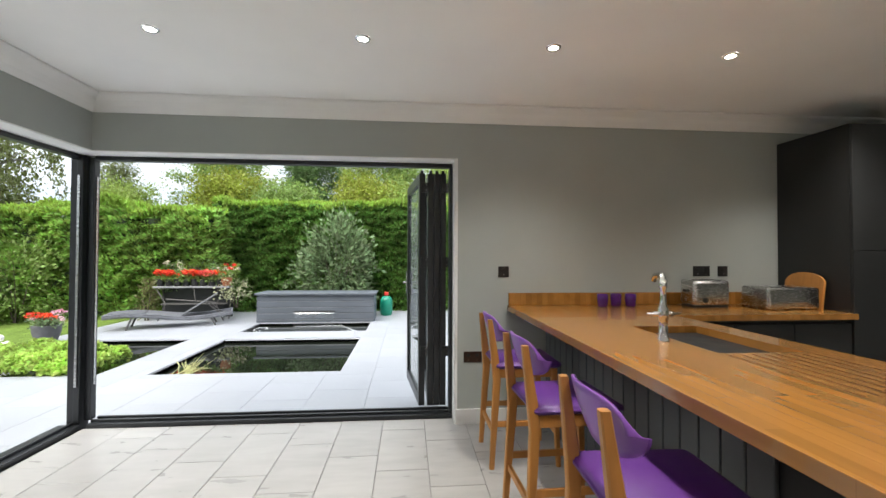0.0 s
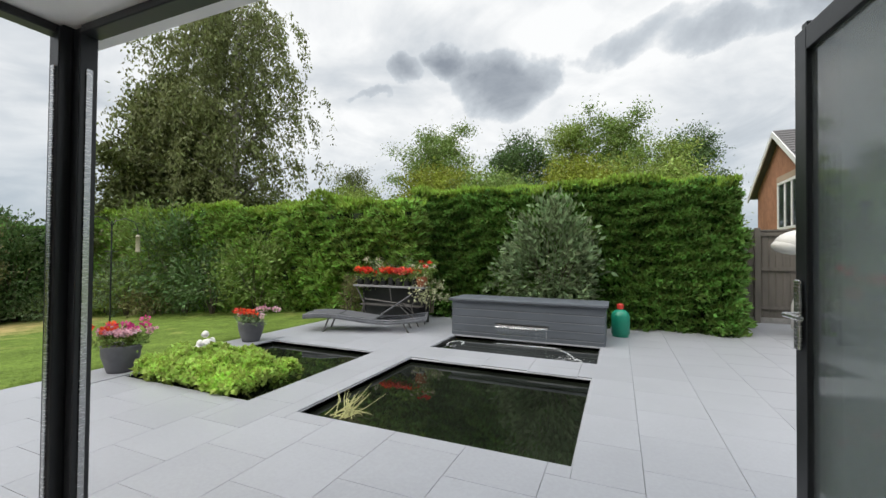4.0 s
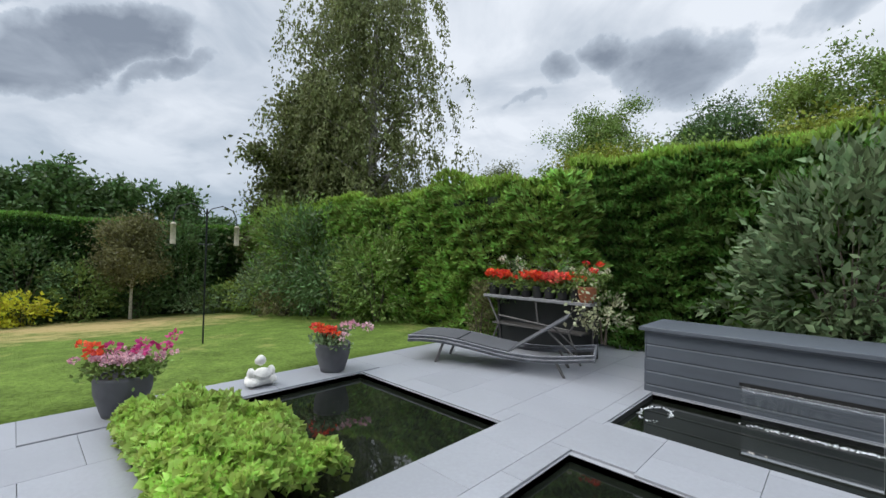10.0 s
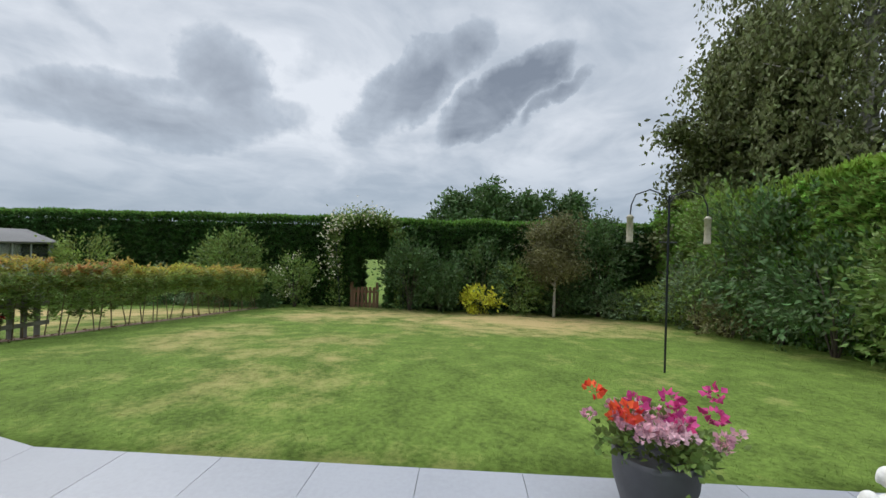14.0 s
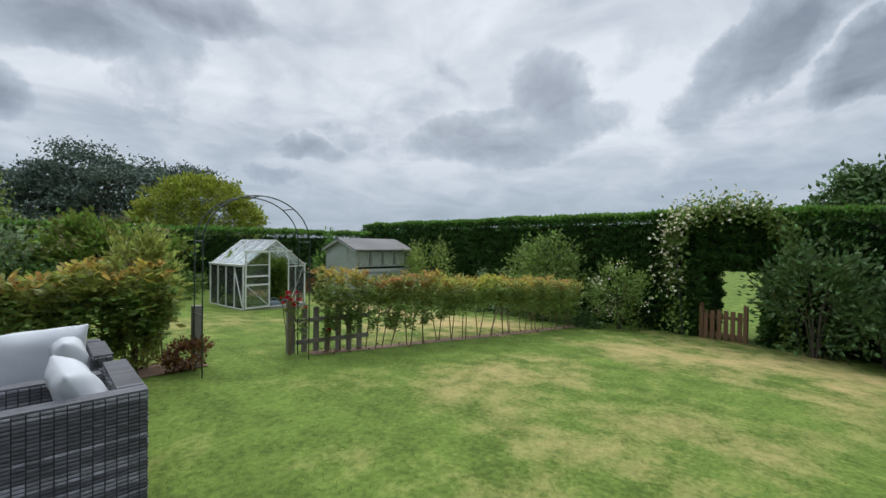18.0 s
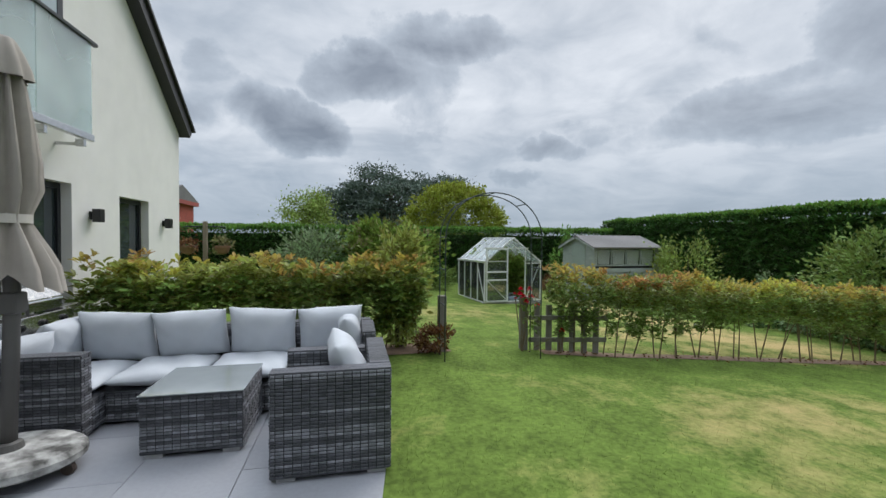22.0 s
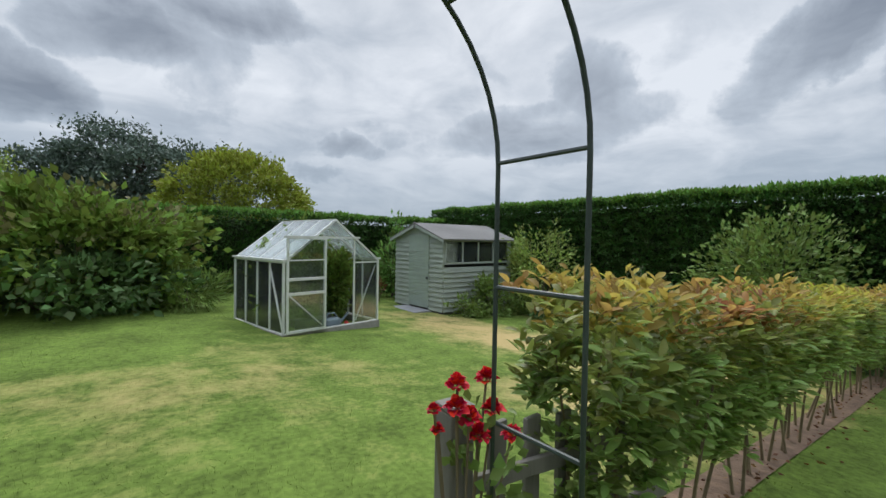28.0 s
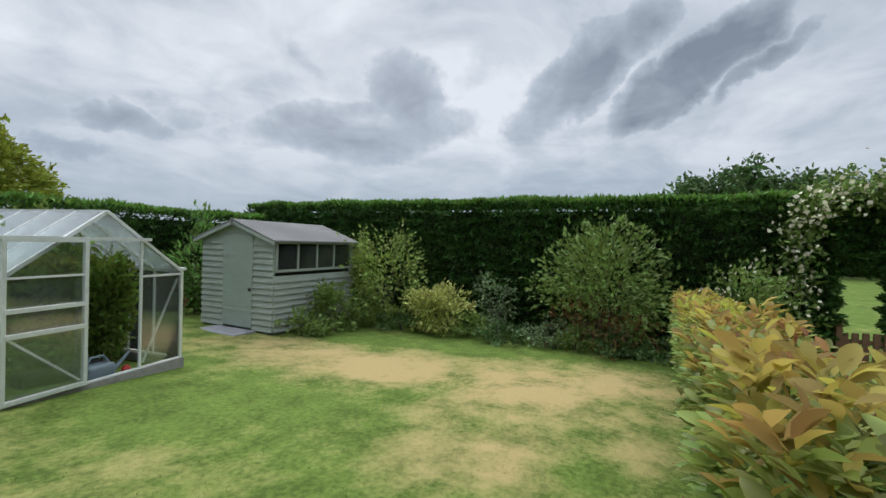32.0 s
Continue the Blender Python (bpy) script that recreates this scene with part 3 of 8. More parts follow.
def hedge(name, x0, x1, y0, y1, z0, z1, n, leaf, top_leaf, label, size=0.12, wob=0.16, faces=("x0", "x1", "y0", "y1"), heart=0.16, up=0.35, top_n=0.35, slope=0.0):
    """A clipped hedge: a heart coloured dark as its inner shade, then fronds over the sides and a lighter fringe along
    the top.
    """
    t = thing(name, pose((x0 + x1) / 2, (y0 + y1) / 2, 0), label, "hedge")
    ox, oy = (x0 + x1) / 2, (y0 + y1) / 2
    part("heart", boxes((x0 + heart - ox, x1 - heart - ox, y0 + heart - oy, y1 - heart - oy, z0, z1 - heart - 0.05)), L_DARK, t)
    areas = {"x0": (y1 - y0), "x1": (y1 - y0), "y0": (x1 - x0), "y1": (x1 - x0)}
    tot = sum(areas[f] for f in faces)
    Ps, Ds = [], []
    for f in faces:
        k = int(n * areas[f] / tot)
        u, v = RNG.uniform(0, 1, k), RNG.uniform(0, 1, k) ** 0.9
        z = z0 + (z1 - z0) * v
        if f[0] == "x":
            P = np.stack([np.full(k, x0 if f == "x0" else x1), y0 + (y1 - y0) * u, z], -1)
            nrm = np.array([-1.0 if f == "x0" else 1.0, 0, 0])
        else:
            P = np.stack([x0 + (x1 - x0) * u, np.full(k, y0 if f == "y0" else y1), z], -1)
            nrm = np.array([0, -1.0 if f == "y0" else 1.0, 0])
        lay = np.sin(P[:, 2] * 26 + 3.0 * fbm(P, 3.0, 5.0))
        out = wob * (0.55 * fbm(P, 2.0, 1.0) + 0.42 * fbm(P, 4.6, 3.0) + 0.3 * fbm(P, 9.0, 2.0)) + 0.05 * lay - RNG.exponential(0.04, k)
        rnd = np.clip((v - 0.9) * 10, 0, 1)
        P = P + nrm * (out - 0.12 * rnd)[:, None]
        D = nrm * 0.9 + RNG.normal(0, 0.36, (k, 3)) + np.array([0, 0, up])
        D += 0.55 * np.stack([fbm(P, 5.0, 11.0), fbm(P, 5.0, 12.0), fbm(P, 5.0, 13.0)], -1)
        Ps.append(P)
        Ds.append(D)
    P, D = np.concatenate(Ps), np.concatenate(Ds)
    P = P - np.array([ox, oy, 0])
    part("fronds", leaf_mesh("fronds", P, D, size, 0.42), leaf, t)
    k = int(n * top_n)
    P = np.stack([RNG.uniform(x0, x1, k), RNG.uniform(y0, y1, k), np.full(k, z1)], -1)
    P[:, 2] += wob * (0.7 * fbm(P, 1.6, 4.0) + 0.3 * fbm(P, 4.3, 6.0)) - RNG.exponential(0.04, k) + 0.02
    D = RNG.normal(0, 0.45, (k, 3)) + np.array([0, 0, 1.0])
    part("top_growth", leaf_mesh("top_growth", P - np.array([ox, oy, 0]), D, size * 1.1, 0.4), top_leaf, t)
    for o in t.children:
        o["kind"] = "stuff"
    return t


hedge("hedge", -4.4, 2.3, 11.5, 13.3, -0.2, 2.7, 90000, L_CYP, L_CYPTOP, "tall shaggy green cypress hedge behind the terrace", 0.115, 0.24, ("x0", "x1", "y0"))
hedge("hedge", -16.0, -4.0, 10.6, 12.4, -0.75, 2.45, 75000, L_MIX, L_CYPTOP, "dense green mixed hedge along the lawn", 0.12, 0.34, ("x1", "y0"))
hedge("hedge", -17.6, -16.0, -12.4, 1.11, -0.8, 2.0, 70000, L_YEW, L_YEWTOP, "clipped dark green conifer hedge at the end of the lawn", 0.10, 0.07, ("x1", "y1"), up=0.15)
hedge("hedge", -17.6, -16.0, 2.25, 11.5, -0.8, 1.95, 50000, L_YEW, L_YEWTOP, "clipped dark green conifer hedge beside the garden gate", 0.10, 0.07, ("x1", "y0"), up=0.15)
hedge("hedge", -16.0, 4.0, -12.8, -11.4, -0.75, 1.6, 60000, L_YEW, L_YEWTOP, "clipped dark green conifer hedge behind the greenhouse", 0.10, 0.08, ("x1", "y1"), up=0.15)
hedge("hedge", -17.6, -16.0, 1.11, 2.25, 0.72, 1.98, 9000, L_YEW, L_YEWTOP, "clipped conifer hedge bridging the gap above the gate", 0.10, 0.07, ("x1", "x0"), up=0.15)


# ---- the house seen from the garden ----
WX = -2.70


def prism(pts, x0, x1, bm=None):
    """A solid with the outline pts in (y, z), from x0 to x1."""
    bm = bm or bmesh.new()
    a = [bm.verts.new((x0, y, z)) for y, z in pts]
    b = [bm.verts.new((x1, y, z)) for y, z in pts]
    for i in range(len(pts)):
        j = (i + 1) % len(pts)
        bm.faces.new((a[i], a[j], b[j], b[i]))
    bm.faces.new(a[::-1])
    bm.faces.new(b)
    return bm


M_DGLASS = mat("dark_window_glass", (0.03, 0.04, 0.045), 0.05, var=0.15, rvar=0.02, coat=0.6)
# Frost whitens the clear panes in place of the sky they reflect.
G_BALC = glass_mat("balcony_glass", (0.82, 0.95, 0.94), frost=0.30)
HOUSE = tagged(new("house"), "white-rendered house gable with a dark verge and upstairs glass balcony", "house", kind="structure")
EAVE = (-4.52, 2.97)
SL = 0.8
WINS = [(-3.43, -2.66, -0.18, 1.72), (-1.74, -1.1, -0.18, 1.76)]
bm = bmesh.new()
ys = sorted({EAVE[0], 0.50, *[v for w in WINS for v in w[:2]]})
for ya, yc in zip(ys, ys[1:]):
    hit = [w for w in WINS if w[0] < (ya + yc) / 2 < w[1]]
    for za, zb in (((-0.3, hit[0][2]), (hit[0][3], EAVE[1])) if hit else ((-0.3, EAVE[1]),)):
        box(bm, WX, WX + 0.3, ya, yc, za, zb)
part("wall", bm, M_RENDER, HOUSE)
part("gable", prism([EAVE, (3.5, EAVE[1]), (-0.51, EAVE[1] + SL * 4.01)], WX, WX + 0.3), M_RENDER, HOUSE)
part("wall", boxes((WX, -1.81, 0.50, 0.55, -0.3, EAVE[1]), (WX + 0.3, 3.0, EAVE[0], EAVE[0] + 0.2, -0.3, EAVE[1])), M_RENDER, HOUSE)
part("soffit", boxes((WX, -1.82, 0.55, 3.56, 2.63, EAVE[1])), M_RENDER, HOUSE)
# verge: a dark capped edge and soffit that run up the gable
d = Vector((0, 1, SL)).normalized()
nrm = Vector((0, -d.z, d.y))


def along(a, b, c, e):
    p0 = Vector((0, EAVE[0], EAVE[1]))
    return [((p0 + d * s + nrm * o).y, (p0 + d * s + nrm * o).z) for s, o in ((a, c), (b, c), (b, e), (a, e))]


part("verge", prism(along(-0.07, 5.13, 0.0, 0.16), WX - 0.16, WX + 0.02), M_VERGE, HOUSE)
part("verge", prism(along(-0.09, 5.13, 0.165, 0.205), WX - 0.20, WX + 0.02), M_VERGE, HOUSE)
part("roof", prism(along(-0.05, 5.13, 0.02, 0.16), WX + 0.03, 6.0), M_VERGE, HOUSE)
part("roof", prism([(-0.51, EAVE[1] + SL * 4.01 + 0.01), (-0.51, EAVE[1] + SL * 4.01 + 0.2), (3.7, EAVE[1] + 0.04), (3.7, EAVE[1] - 0.13)], WX - 0.16, 6.0), M_VERGE, HOUSE)
for ya, yb, za, zb in WINS:
    w = part("window", boxes((WX + 0.10, WX + 0.16, ya, ya + 0.05, za, zb), (WX + 0.10, WX + 0.16, yb - 0.05, yb, za, zb), (WX + 0.10, WX + 0.16, ya + 0.05, yb - 0.05, zb - 0.06, zb),
                             (WX + 0.10, WX + 0.16, ya + 0.05, yb - 0.05, za, za + 0.06)), M_ALU, HOUSE, "dark-framed narrow window")
    part("pane", boxes((WX + 0.125, WX + 0.135, ya + 0.05, yb - 0.05, za + 0.06, zb - 0.06)), M_DGLASS, w)
# upstairs glazing behind the balcony
up = part("window", boxes((WX - 0.012, WX + 0.05, -1.62, -1.54, 3.0, 4.6), (WX - 0.012, WX + 0.05, -1.02, -0.94, 3.0, 4.6), (WX - 0.012, WX + 0.05, -1.54, 1.5, 4.5, 4.6), (WX - 0.012, WX + 0.05, 0.0, 0.08, 3.0, 4.5)), M_ALU, HOUSE)
part("pane", boxes((WX - 0.006, WX - 0.001, -1.54, 1.5, 3.0, 4.5)), mat("pale_window_glass", (0.34, 0.40, 0.43), 0.06, var=0.1, rvar=0.02, coat=0.6), up)

bal = thing("balcony", pose(WX, 0, 0), "clear glass balcony with painted-in sky sheen and a dark top rail on steel brackets", "balcony")
BX, BZ, BT = -0.24, 2.24, 3.20
for ya, yb in ((-1.63, -0.86), (-0.85, -0.08), (-0.07, 0.70), (0.71, 1.5)):
    g = part("pane", boxes((BX - 0.012, BX, ya, yb, BZ + 0.02, BT)), G_BALC, bal)
    g.visible_shadow = False
part("pane", boxes((BX + 0.004, -0.02, -1.645, -1.632, BZ + 0.02, BT)), G_BALC, bal).visible_shadow = False
part("top_rail", boxes((BX - 0.03, BX + 0.02, -1.72, 1.6, BT, BT + 0.035), bevel=0.004), M_ALU, bal)
part("floor_rail", boxes((BX - 0.03, BX + 0.02, -1.64, 1.6, BZ - 0.05, BZ + 0.018), bevel=0.004), M_STEEL, bal)
for y in (-1.5, -0.95, -0.72, -0.15, 0.1, 0.65):
    b = boxes((BX - 0.02, BX + 0.06, y - 0.02, y + 0.02, BZ - 0.13, BZ - 0.055), (BX + 0.06, -0.001, y - 0.012, y + 0.012, BZ - 0.12, BZ - 0.09), bevel=0.004)
    part("bracket", b, M_STEEL, bal)


def wall_lamp(y, z):
    t = thing("wall_lamp", pose(WX, y, z), "black up-and-down outdoor wall lamp", "wall lamp", "lamps on the house wall")
    part("plate", boxes((-0.02, -0.001, -0.035, 0.035, -0.045, 0.045), bevel=0.004), M_BLACK, t)
    part("body", boxes((-0.12, -0.04, -0.05, 0.05, -0.075, 0.075), bevel=0.006), M_BLACK, t)
    part("arm", boxes((-0.042, -0.018, -0.02, 0.02, -0.02, 0.02)), M_BLACK, t)


wall_lamp(-2.06, 1.44)
wall_lamp(-3.9, 1.42)


# ---- kitchen ----
def oak_mat():
    mt = mat("oiled_oak_worktop", (0.33, 0.15, 0.036), 0.24, var=0.14, scale=14, bump=0.02, bscale=60, big=4, stretch=(1, 0.12, 1), coat=0.4)
    nt = mt.node_tree
    N, L = nt.nodes.new, nt.links.new
    bsdf = nt.nodes["Principled BSDF"]
    old = bsdf.inputs["Base Color"].links[0].from_socket
    co, mp, br = N("ShaderNodeTexCoord"), N("ShaderNodeMapping"), N("ShaderNodeTexBrick")
    mp.inputs["Rotation"].default_value = (0, 0, radians(90))
    L(co.outputs["Object"], mp.inputs[0])
    L(mp.outputs[0], br.inputs["Vector"])
    br.inputs["Scale"].default_value, br.inputs["Brick Width"].default_value, br.inputs["Row Height"].default_value = 1.0, 0.42, 0.045
    br.inputs["Mortar Size"].default_value = 0.0006
    br.inputs["Color1"].default_value, br.inputs["Color2"].default_value = (0.84, 0.84, 0.84, 1), (1.12, 1.11, 1.08, 1)
    br.inputs["Mortar"].default_value = (0.7, 0.7, 0.7, 1)
    mul = N("ShaderNodeMixRGB")
    mul.blend_type, mul.inputs[0].default_value = "MULTIPLY", 1.0
    L(old, mul.inputs[1])
    L(br.outputs[0], mul.inputs[2])
    L(mul.outputs[0], bsdf.inputs["Base Color"])
    return mt


M_OAK = oak_mat()
M_BEECH = mat("stool_wood", (0.46, 0.20, 0.05), 0.45, var=0.2, scale=20, bump=0.05, stretch=(1, 1, 0.15))
M_PURPLE = mat("purple_leatherette", (0.105, 0.025, 0.21), 0.42, var=0.08, scale=30, bump=0.12, bscale=300)
M_LILAC = mat("lilac_lacquer", (0.20, 0.075, 0.36), 0.33, var=0.06, scale=12)
M_UNIT = mat("charcoal_unit", (0.017, 0.018, 0.019), 0.5, var=0.08, scale=12, bump=0.02)

M_CHROME = mat("chrome", (0.72, 0.72, 0.72), 0.09, metal=1.0, var=0.04)
M_BRONZE = mat("dark_bronze_plate", (0.06, 0.035, 0.025), 0.35, metal=0.7, var=0.1)
M_GREYBOARD = mat("grey_panel_board", (0.075, 0.083, 0.088), 0.5, var=0.08, scale=10, bump=0.03)
M_MUG = mat("purple_glaze", (0.075, 0.012, 0.15), 0.12, var=0.1, coat=0.5)
WT = 0.94

top = thing("worktop", pose(0, 0, 0), "L-shaped oiled oak stave worktop with a sink cut-out", "worktop")
for row in ((1.65, 2.12, -0.7, 2.60, WT - 0.04, WT), (2.50, 2.65, -0.7, 2.60, WT - 0.04, WT), (2.12, 2.50, -0.7, 1.55, WT - 0.04, WT), (2.12, 2.50, 2.20, 2.60, WT - 0.04, WT)):
    part("slab", boxes(row), M_OAK, top)
part("slab", boxes((1.65, 3.998, 2.601, 3.241, WT - 0.04, WT - 0.0005)), M_OAK, top)
part("edge", boxes((1.646, 1.652, -0.7, 3.2, WT - 0.042, WT + 0.001), bevel=0.002), M_OAK, top)
part("upstand", boxes((1.66, 3.998, 3.221, 3.242, WT + 0.0005, 1.04), bevel=0.003), M_OAK, top)
# Drainer grooves: raised dark strips painted as the shade inside them.
for i in range(8):
    x = 2.13 + i * 0.052
    part("groove", boxes((x, x + 0.014, 1.02, 1.52, WT + 0.0004, WT + 0.0012)), mat("groove_shadow_oak", (0.17, 0.08, 0.028), 0.3, var=0.1), top)
snk = thing("sink", pose(2.31, 1.875, WT), "undermounted stainless steel kitchen sink", "sink")
part("bowl", boxes((-0.19, -0.185, -0.325, 0.325, -0.22, -0.042), (0.185, 0.19, -0.325, 0.325, -0.22, -0.042), (-0.185, 0.185, -0.325, -0.32, -0.22, -0.042),
                   (-0.185, 0.185, 0.32, 0.325, -0.22, -0.042), (-0.19, 0.19, -0.325, 0.325, -0.225, -0.22)), M_STEEL, snk)
part("drain", lathe([(0, 0.003), (0.04, 0.003), (0.045, 0)], 20, m=pose(0, 0, -0.219)), M_CHROME, snk, smooth=True)
tap = thing("mixer_tap", pose(2.05, 1.81, WT), "tall chrome kitchen mixer tap with lever handles", "tap")
part("body", lathe([(0.028, 0), (0.028, 0.008), (0.021, 0.014), (0.021, 0.10), (0.024, 0.11), (0.024, 0.15), (0.015, 0.165), (0.013, 0.24), (0.018, 0.25), (0.018, 0.285), (0, 0.295)], 24), M_CHROME, tap, smooth=True)
part("spout", tube([(0, 0, 0.27), (0.008, 0.02, 0.30), (0.02, 0.06, 0.306), (0.03, 0.11, 0.30), (0.034, 0.13, 0.275)], 0.013, 12), M_CHROME, tap, smooth=True)
for s in (-1, 1):
    part("lever", tube([(s * 0.015, 0, 0.125), (s * 0.045, 0, 0.125), (s * 0.05, 0, 0.125), (s * 0.082, -0.006, 0.128)], 0.008, 10, radii=[0.013, 0.013, 0.007, 0.006]), M_CHROME, tap, smooth=True)

pen = thing("peninsula_base", pose(0, 0, 0), "charcoal breakfast-bar base with grey tongue-and-groove cladding", "cabinet")
part("body", boxes((1.975, 2.62, -0.65, 3.2, 0.1, WT - 0.041)), M_UNIT, pen)
part("plinth", boxes((2.02, 2.58, -0.6, 3.2, 0.0, 0.1)), M_BLACK, pen)
bm = boxes((0, 0.02, 0.004, 0.106, 0.0, WT - 0.05), bevel=0.005)
brd = part("cladding_board", bm, M_GREYBOARD, pen)
brd.location = (1.955, 1.12, 0.005)
for i in range(1, 19):
    b = brd.copy()
    scene.collection.objects.link(b)
    b.location = (1.955, 1.12 + i * 0.11, 0.005)


def base_unit(x0, x1):
    t = thing("base_cabinet", pose((x0 + x1) / 2, 2.93, 0), "charcoal handleless kitchen base cabinet", "cabinet", "base cabinets along the wall")
    w = (x1 - x0) / 2
    part("body", boxes((-w, w, -0.27, 0.305, 0.1, WT - 0.041)), M_UNIT, t)
    part("door", boxes((-w + 0.003, w - 0.003, -0.292, -0.272, 0.11, WT - 0.075), bevel=0.003), M_UNIT, t)
    part("plinth", boxes((-w, w, -0.22, 0.3, 0, 0.1)), M_BLACK, t)


for a, b in ((2.66, 3.1), (3.1, 3.55), (3.55, 3.99)):
    base_unit(a, b)
tall = thing("tall_cabinet", pose(4.62, 2.93, 0), "tall charcoal kitchen larder cabinet", "cabinet")
part("body", boxes((-0.615, 0.62, -0.27, 0.308, 0.0, 2.30)), M_UNIT, tall)
for a, b in ((-0.615, -0.003), (0.003, 0.62)):
    for c, d in ((0.1, 1.38), (1.385, 2.298)):
        part("door", boxes((a + 0.002, b - 0.002, -0.292, -0.272, c, d), bevel=0.003), M_UNIT, tall)


def square_leg(rows):
    """A tapered square leg with eased edges through rows (x, y, z, half depth, half width)."""
    bm = bmesh.new()
    rings = []
    for x, y, z, hx, hy in rows:
        e = 0.005
        rings.append([bm.verts.new((x + a, y + b, z)) for a, b in ((-hx, -hy + e), (-hx + e, -hy), (hx - e, -hy), (hx, -hy + e), (hx, hy - e), (hx - e, hy), (-hx + e, hy), (-hx, hy - e))])
    for r0, r1 in zip(rings, rings[1:]):
        for k in range(8):
            bm.faces.new((r0[k], r0[(k + 1) % 8], r1[(k + 1) % 8], r1[k]))
    bm.faces.new(rings[0][::-1])
    bm.faces.new(rings[-1])
    return bm


def stool():
    t = thing("bar_stool", pose(0, 0, 0), "wooden bar stool with purple seat and lilac curved backrest", "bar stool", "stools along the breakfast bar")
    for s in (-1, 1):
        part("back_leg", square_leg([(-0.24, s * 0.19, 0.0, 0.015, 0.014), (-0.205, s * 0.175, 0.55, 0.024, 0.017), (-0.215, s * 0.168, 0.68, 0.024, 0.017), (-0.246, s * 0.158, 0.93, 0.015, 0.015)]), M_BEECH, t)
        part("front_leg", square_leg([(0.19, s * 0.19, 0.0, 0.014, 0.014), (0.165, s * 0.17, 0.62, 0.021, 0.019)]), M_BEECH, t)
        part("stretcher", boxes((-0.21, 0.18, s * 0.182 - 0.009, s * 0.182 + 0.009, 0.26, 0.295), bevel=0.004), M_BEECH, t)
        part("seat_rail", boxes((-0.20, 0.165, s * 0.172 - 0.011, s * 0.172 + 0.011, 0.565, 0.62), bevel=0.004), M_BEECH, t)
    part("stretcher", boxes((0.168, 0.188, -0.18, 0.18, 0.20, 0.235), bevel=0.004), M_BEECH, t)
    part("stretcher", boxes((-0.232, -0.212, -0.18, 0.18, 0.20, 0.235), bevel=0.004), M_BEECH, t)
    part("seat_rail", boxes((0.155, 0.178, -0.17, 0.17, 0.565, 0.62), bevel=0.004), M_BEECH, t)
    bm = boxes((-0.215, 0.215, -0.205, 0.205, 0.62, 0.665), bevel=0.03)
    part("seat", bm, M_PURPLE, t, "padded purple seat", smooth=True)
    # curved oval backrest board
    bm = bmesh.new()
    nu, nv = 20, 8
    for side in (0, 1):
        g = []
        for i in range(nu + 1):
            row = []
            for j in range(nv + 1):
                u, v = math.sin(math.pi * (i / nu - 0.5)), -1 + 2 * j / nv
                y = u * 0.18
                hz = 0.086 * max(0.0, 1 - abs(u) ** 4.0) ** 0.5 + 0.004
                x = -0.235 + 0.06 * u * u - 0.03 * v + (0.024 if side else 0) + (0.006 * (v * v) * (1 if side == 0 else -1))
                row.append(bm.verts.new((x, y, 0.865 + v * hz)))
            g.append(row)
        for i in range(nu):
            for j in range(nv):
                bm.faces.new((g[i][j], g[i + 1][j], g[i + 1][j + 1], g[i][j + 1]))
        if side == 0:
            g0 = g
    ring0 = [g0[i][0] for i in range(nu + 1)] + [g0[nu][j] for j in range(1, nv + 1)] + [g0[i][nv] for i in range(nu - 1, -1, -1)] + [g0[0][j] for j in range(nv - 1, 0, -1)]
    ring1 = [g[i][0] for i in range(nu + 1)] + [g[nu][j] for j in range(1, nv + 1)] + [g[i][nv] for i in range(nu - 1, -1, -1)] + [g[0][j] for j in range(nv - 1, 0, -1)]
    for k in range(len(ring0)):
        j = (k + 1) % len(ring0)
        bm.faces.new((ring0[k], ring0[j], ring1[j], ring1[k]))
    part("backrest", bm, M_LILAC, t, "glossy lilac curved backrest", smooth=True)
    return t


st = stool()
st.matrix_world = pose(1.62, 2.72, 0)
for y, r in ((1.96, 2), (1.16, -2), (0.36, 1)):
    copy_thing(st, pose(1.62, y, 0, 0, 0, r))


def rounded(row, r):
    """A box with edges rounded in four steps."""
    bm = box(bmesh.new(), *row)
    bmesh.ops.bevel(bm, geom=bm.edges[:], offset=r, segments=4, profile=0.5, affect="EDGES")
    return bm


def mug(x, y, r=0.042, h=0.10):
    t = thing("mug", pose(x, y, WT, 0, 0, RNG.uniform(0, 360)), "glossy purple drinking mug on the worktop", "mug", "purple mugs")
    part("cup", lathe([(0, 0.004), (r * 0.8, 0), (r * 0.92, 0.01), (r, h * 0.6), (r, h), (r - 0.005, h), (r - 0.006, 0.02), (0, 0.012)], 20), M_MUG, t, smooth=True)
    part("handle", tube([(r - 0.003, 0, h * 0.8), (r + 0.025, 0, h * 0.75), (r + 0.03, 0, h * 0.45), (r - 0.004, 0, h * 0.25)], 0.006, 8), M_MUG, t, smooth=True)


for x, y in ((2.38, 3.10), (2.50, 3.12), (2.61, 3.10)):
    mug(x, y)
to = thing("toaster", pose(3.20, 3.06, WT), "brushed steel two-slot toaster", "toaster")
part("body", rounded((-0.15, 0.15, -0.09, 0.09, 0.015, 0.215), 0.03), M_STEEL, to, smooth=True)
part("base", boxes((-0.14, 0.14, -0.08, 0.08, 0, 0.02), bevel=0.005), M_BLACK, to)
part("slot", boxes((-0.11, 0.11, -0.045, -0.015, 0.211, 0.217), (-0.11, 0.11, 0.015, 0.045, 0.211, 0.217)), M_BLACK, to)
part("lever", boxes((-0.168, -0.15, -0.02, 0.02, 0.12, 0.14), bevel=0.004), M_BLACK, to)
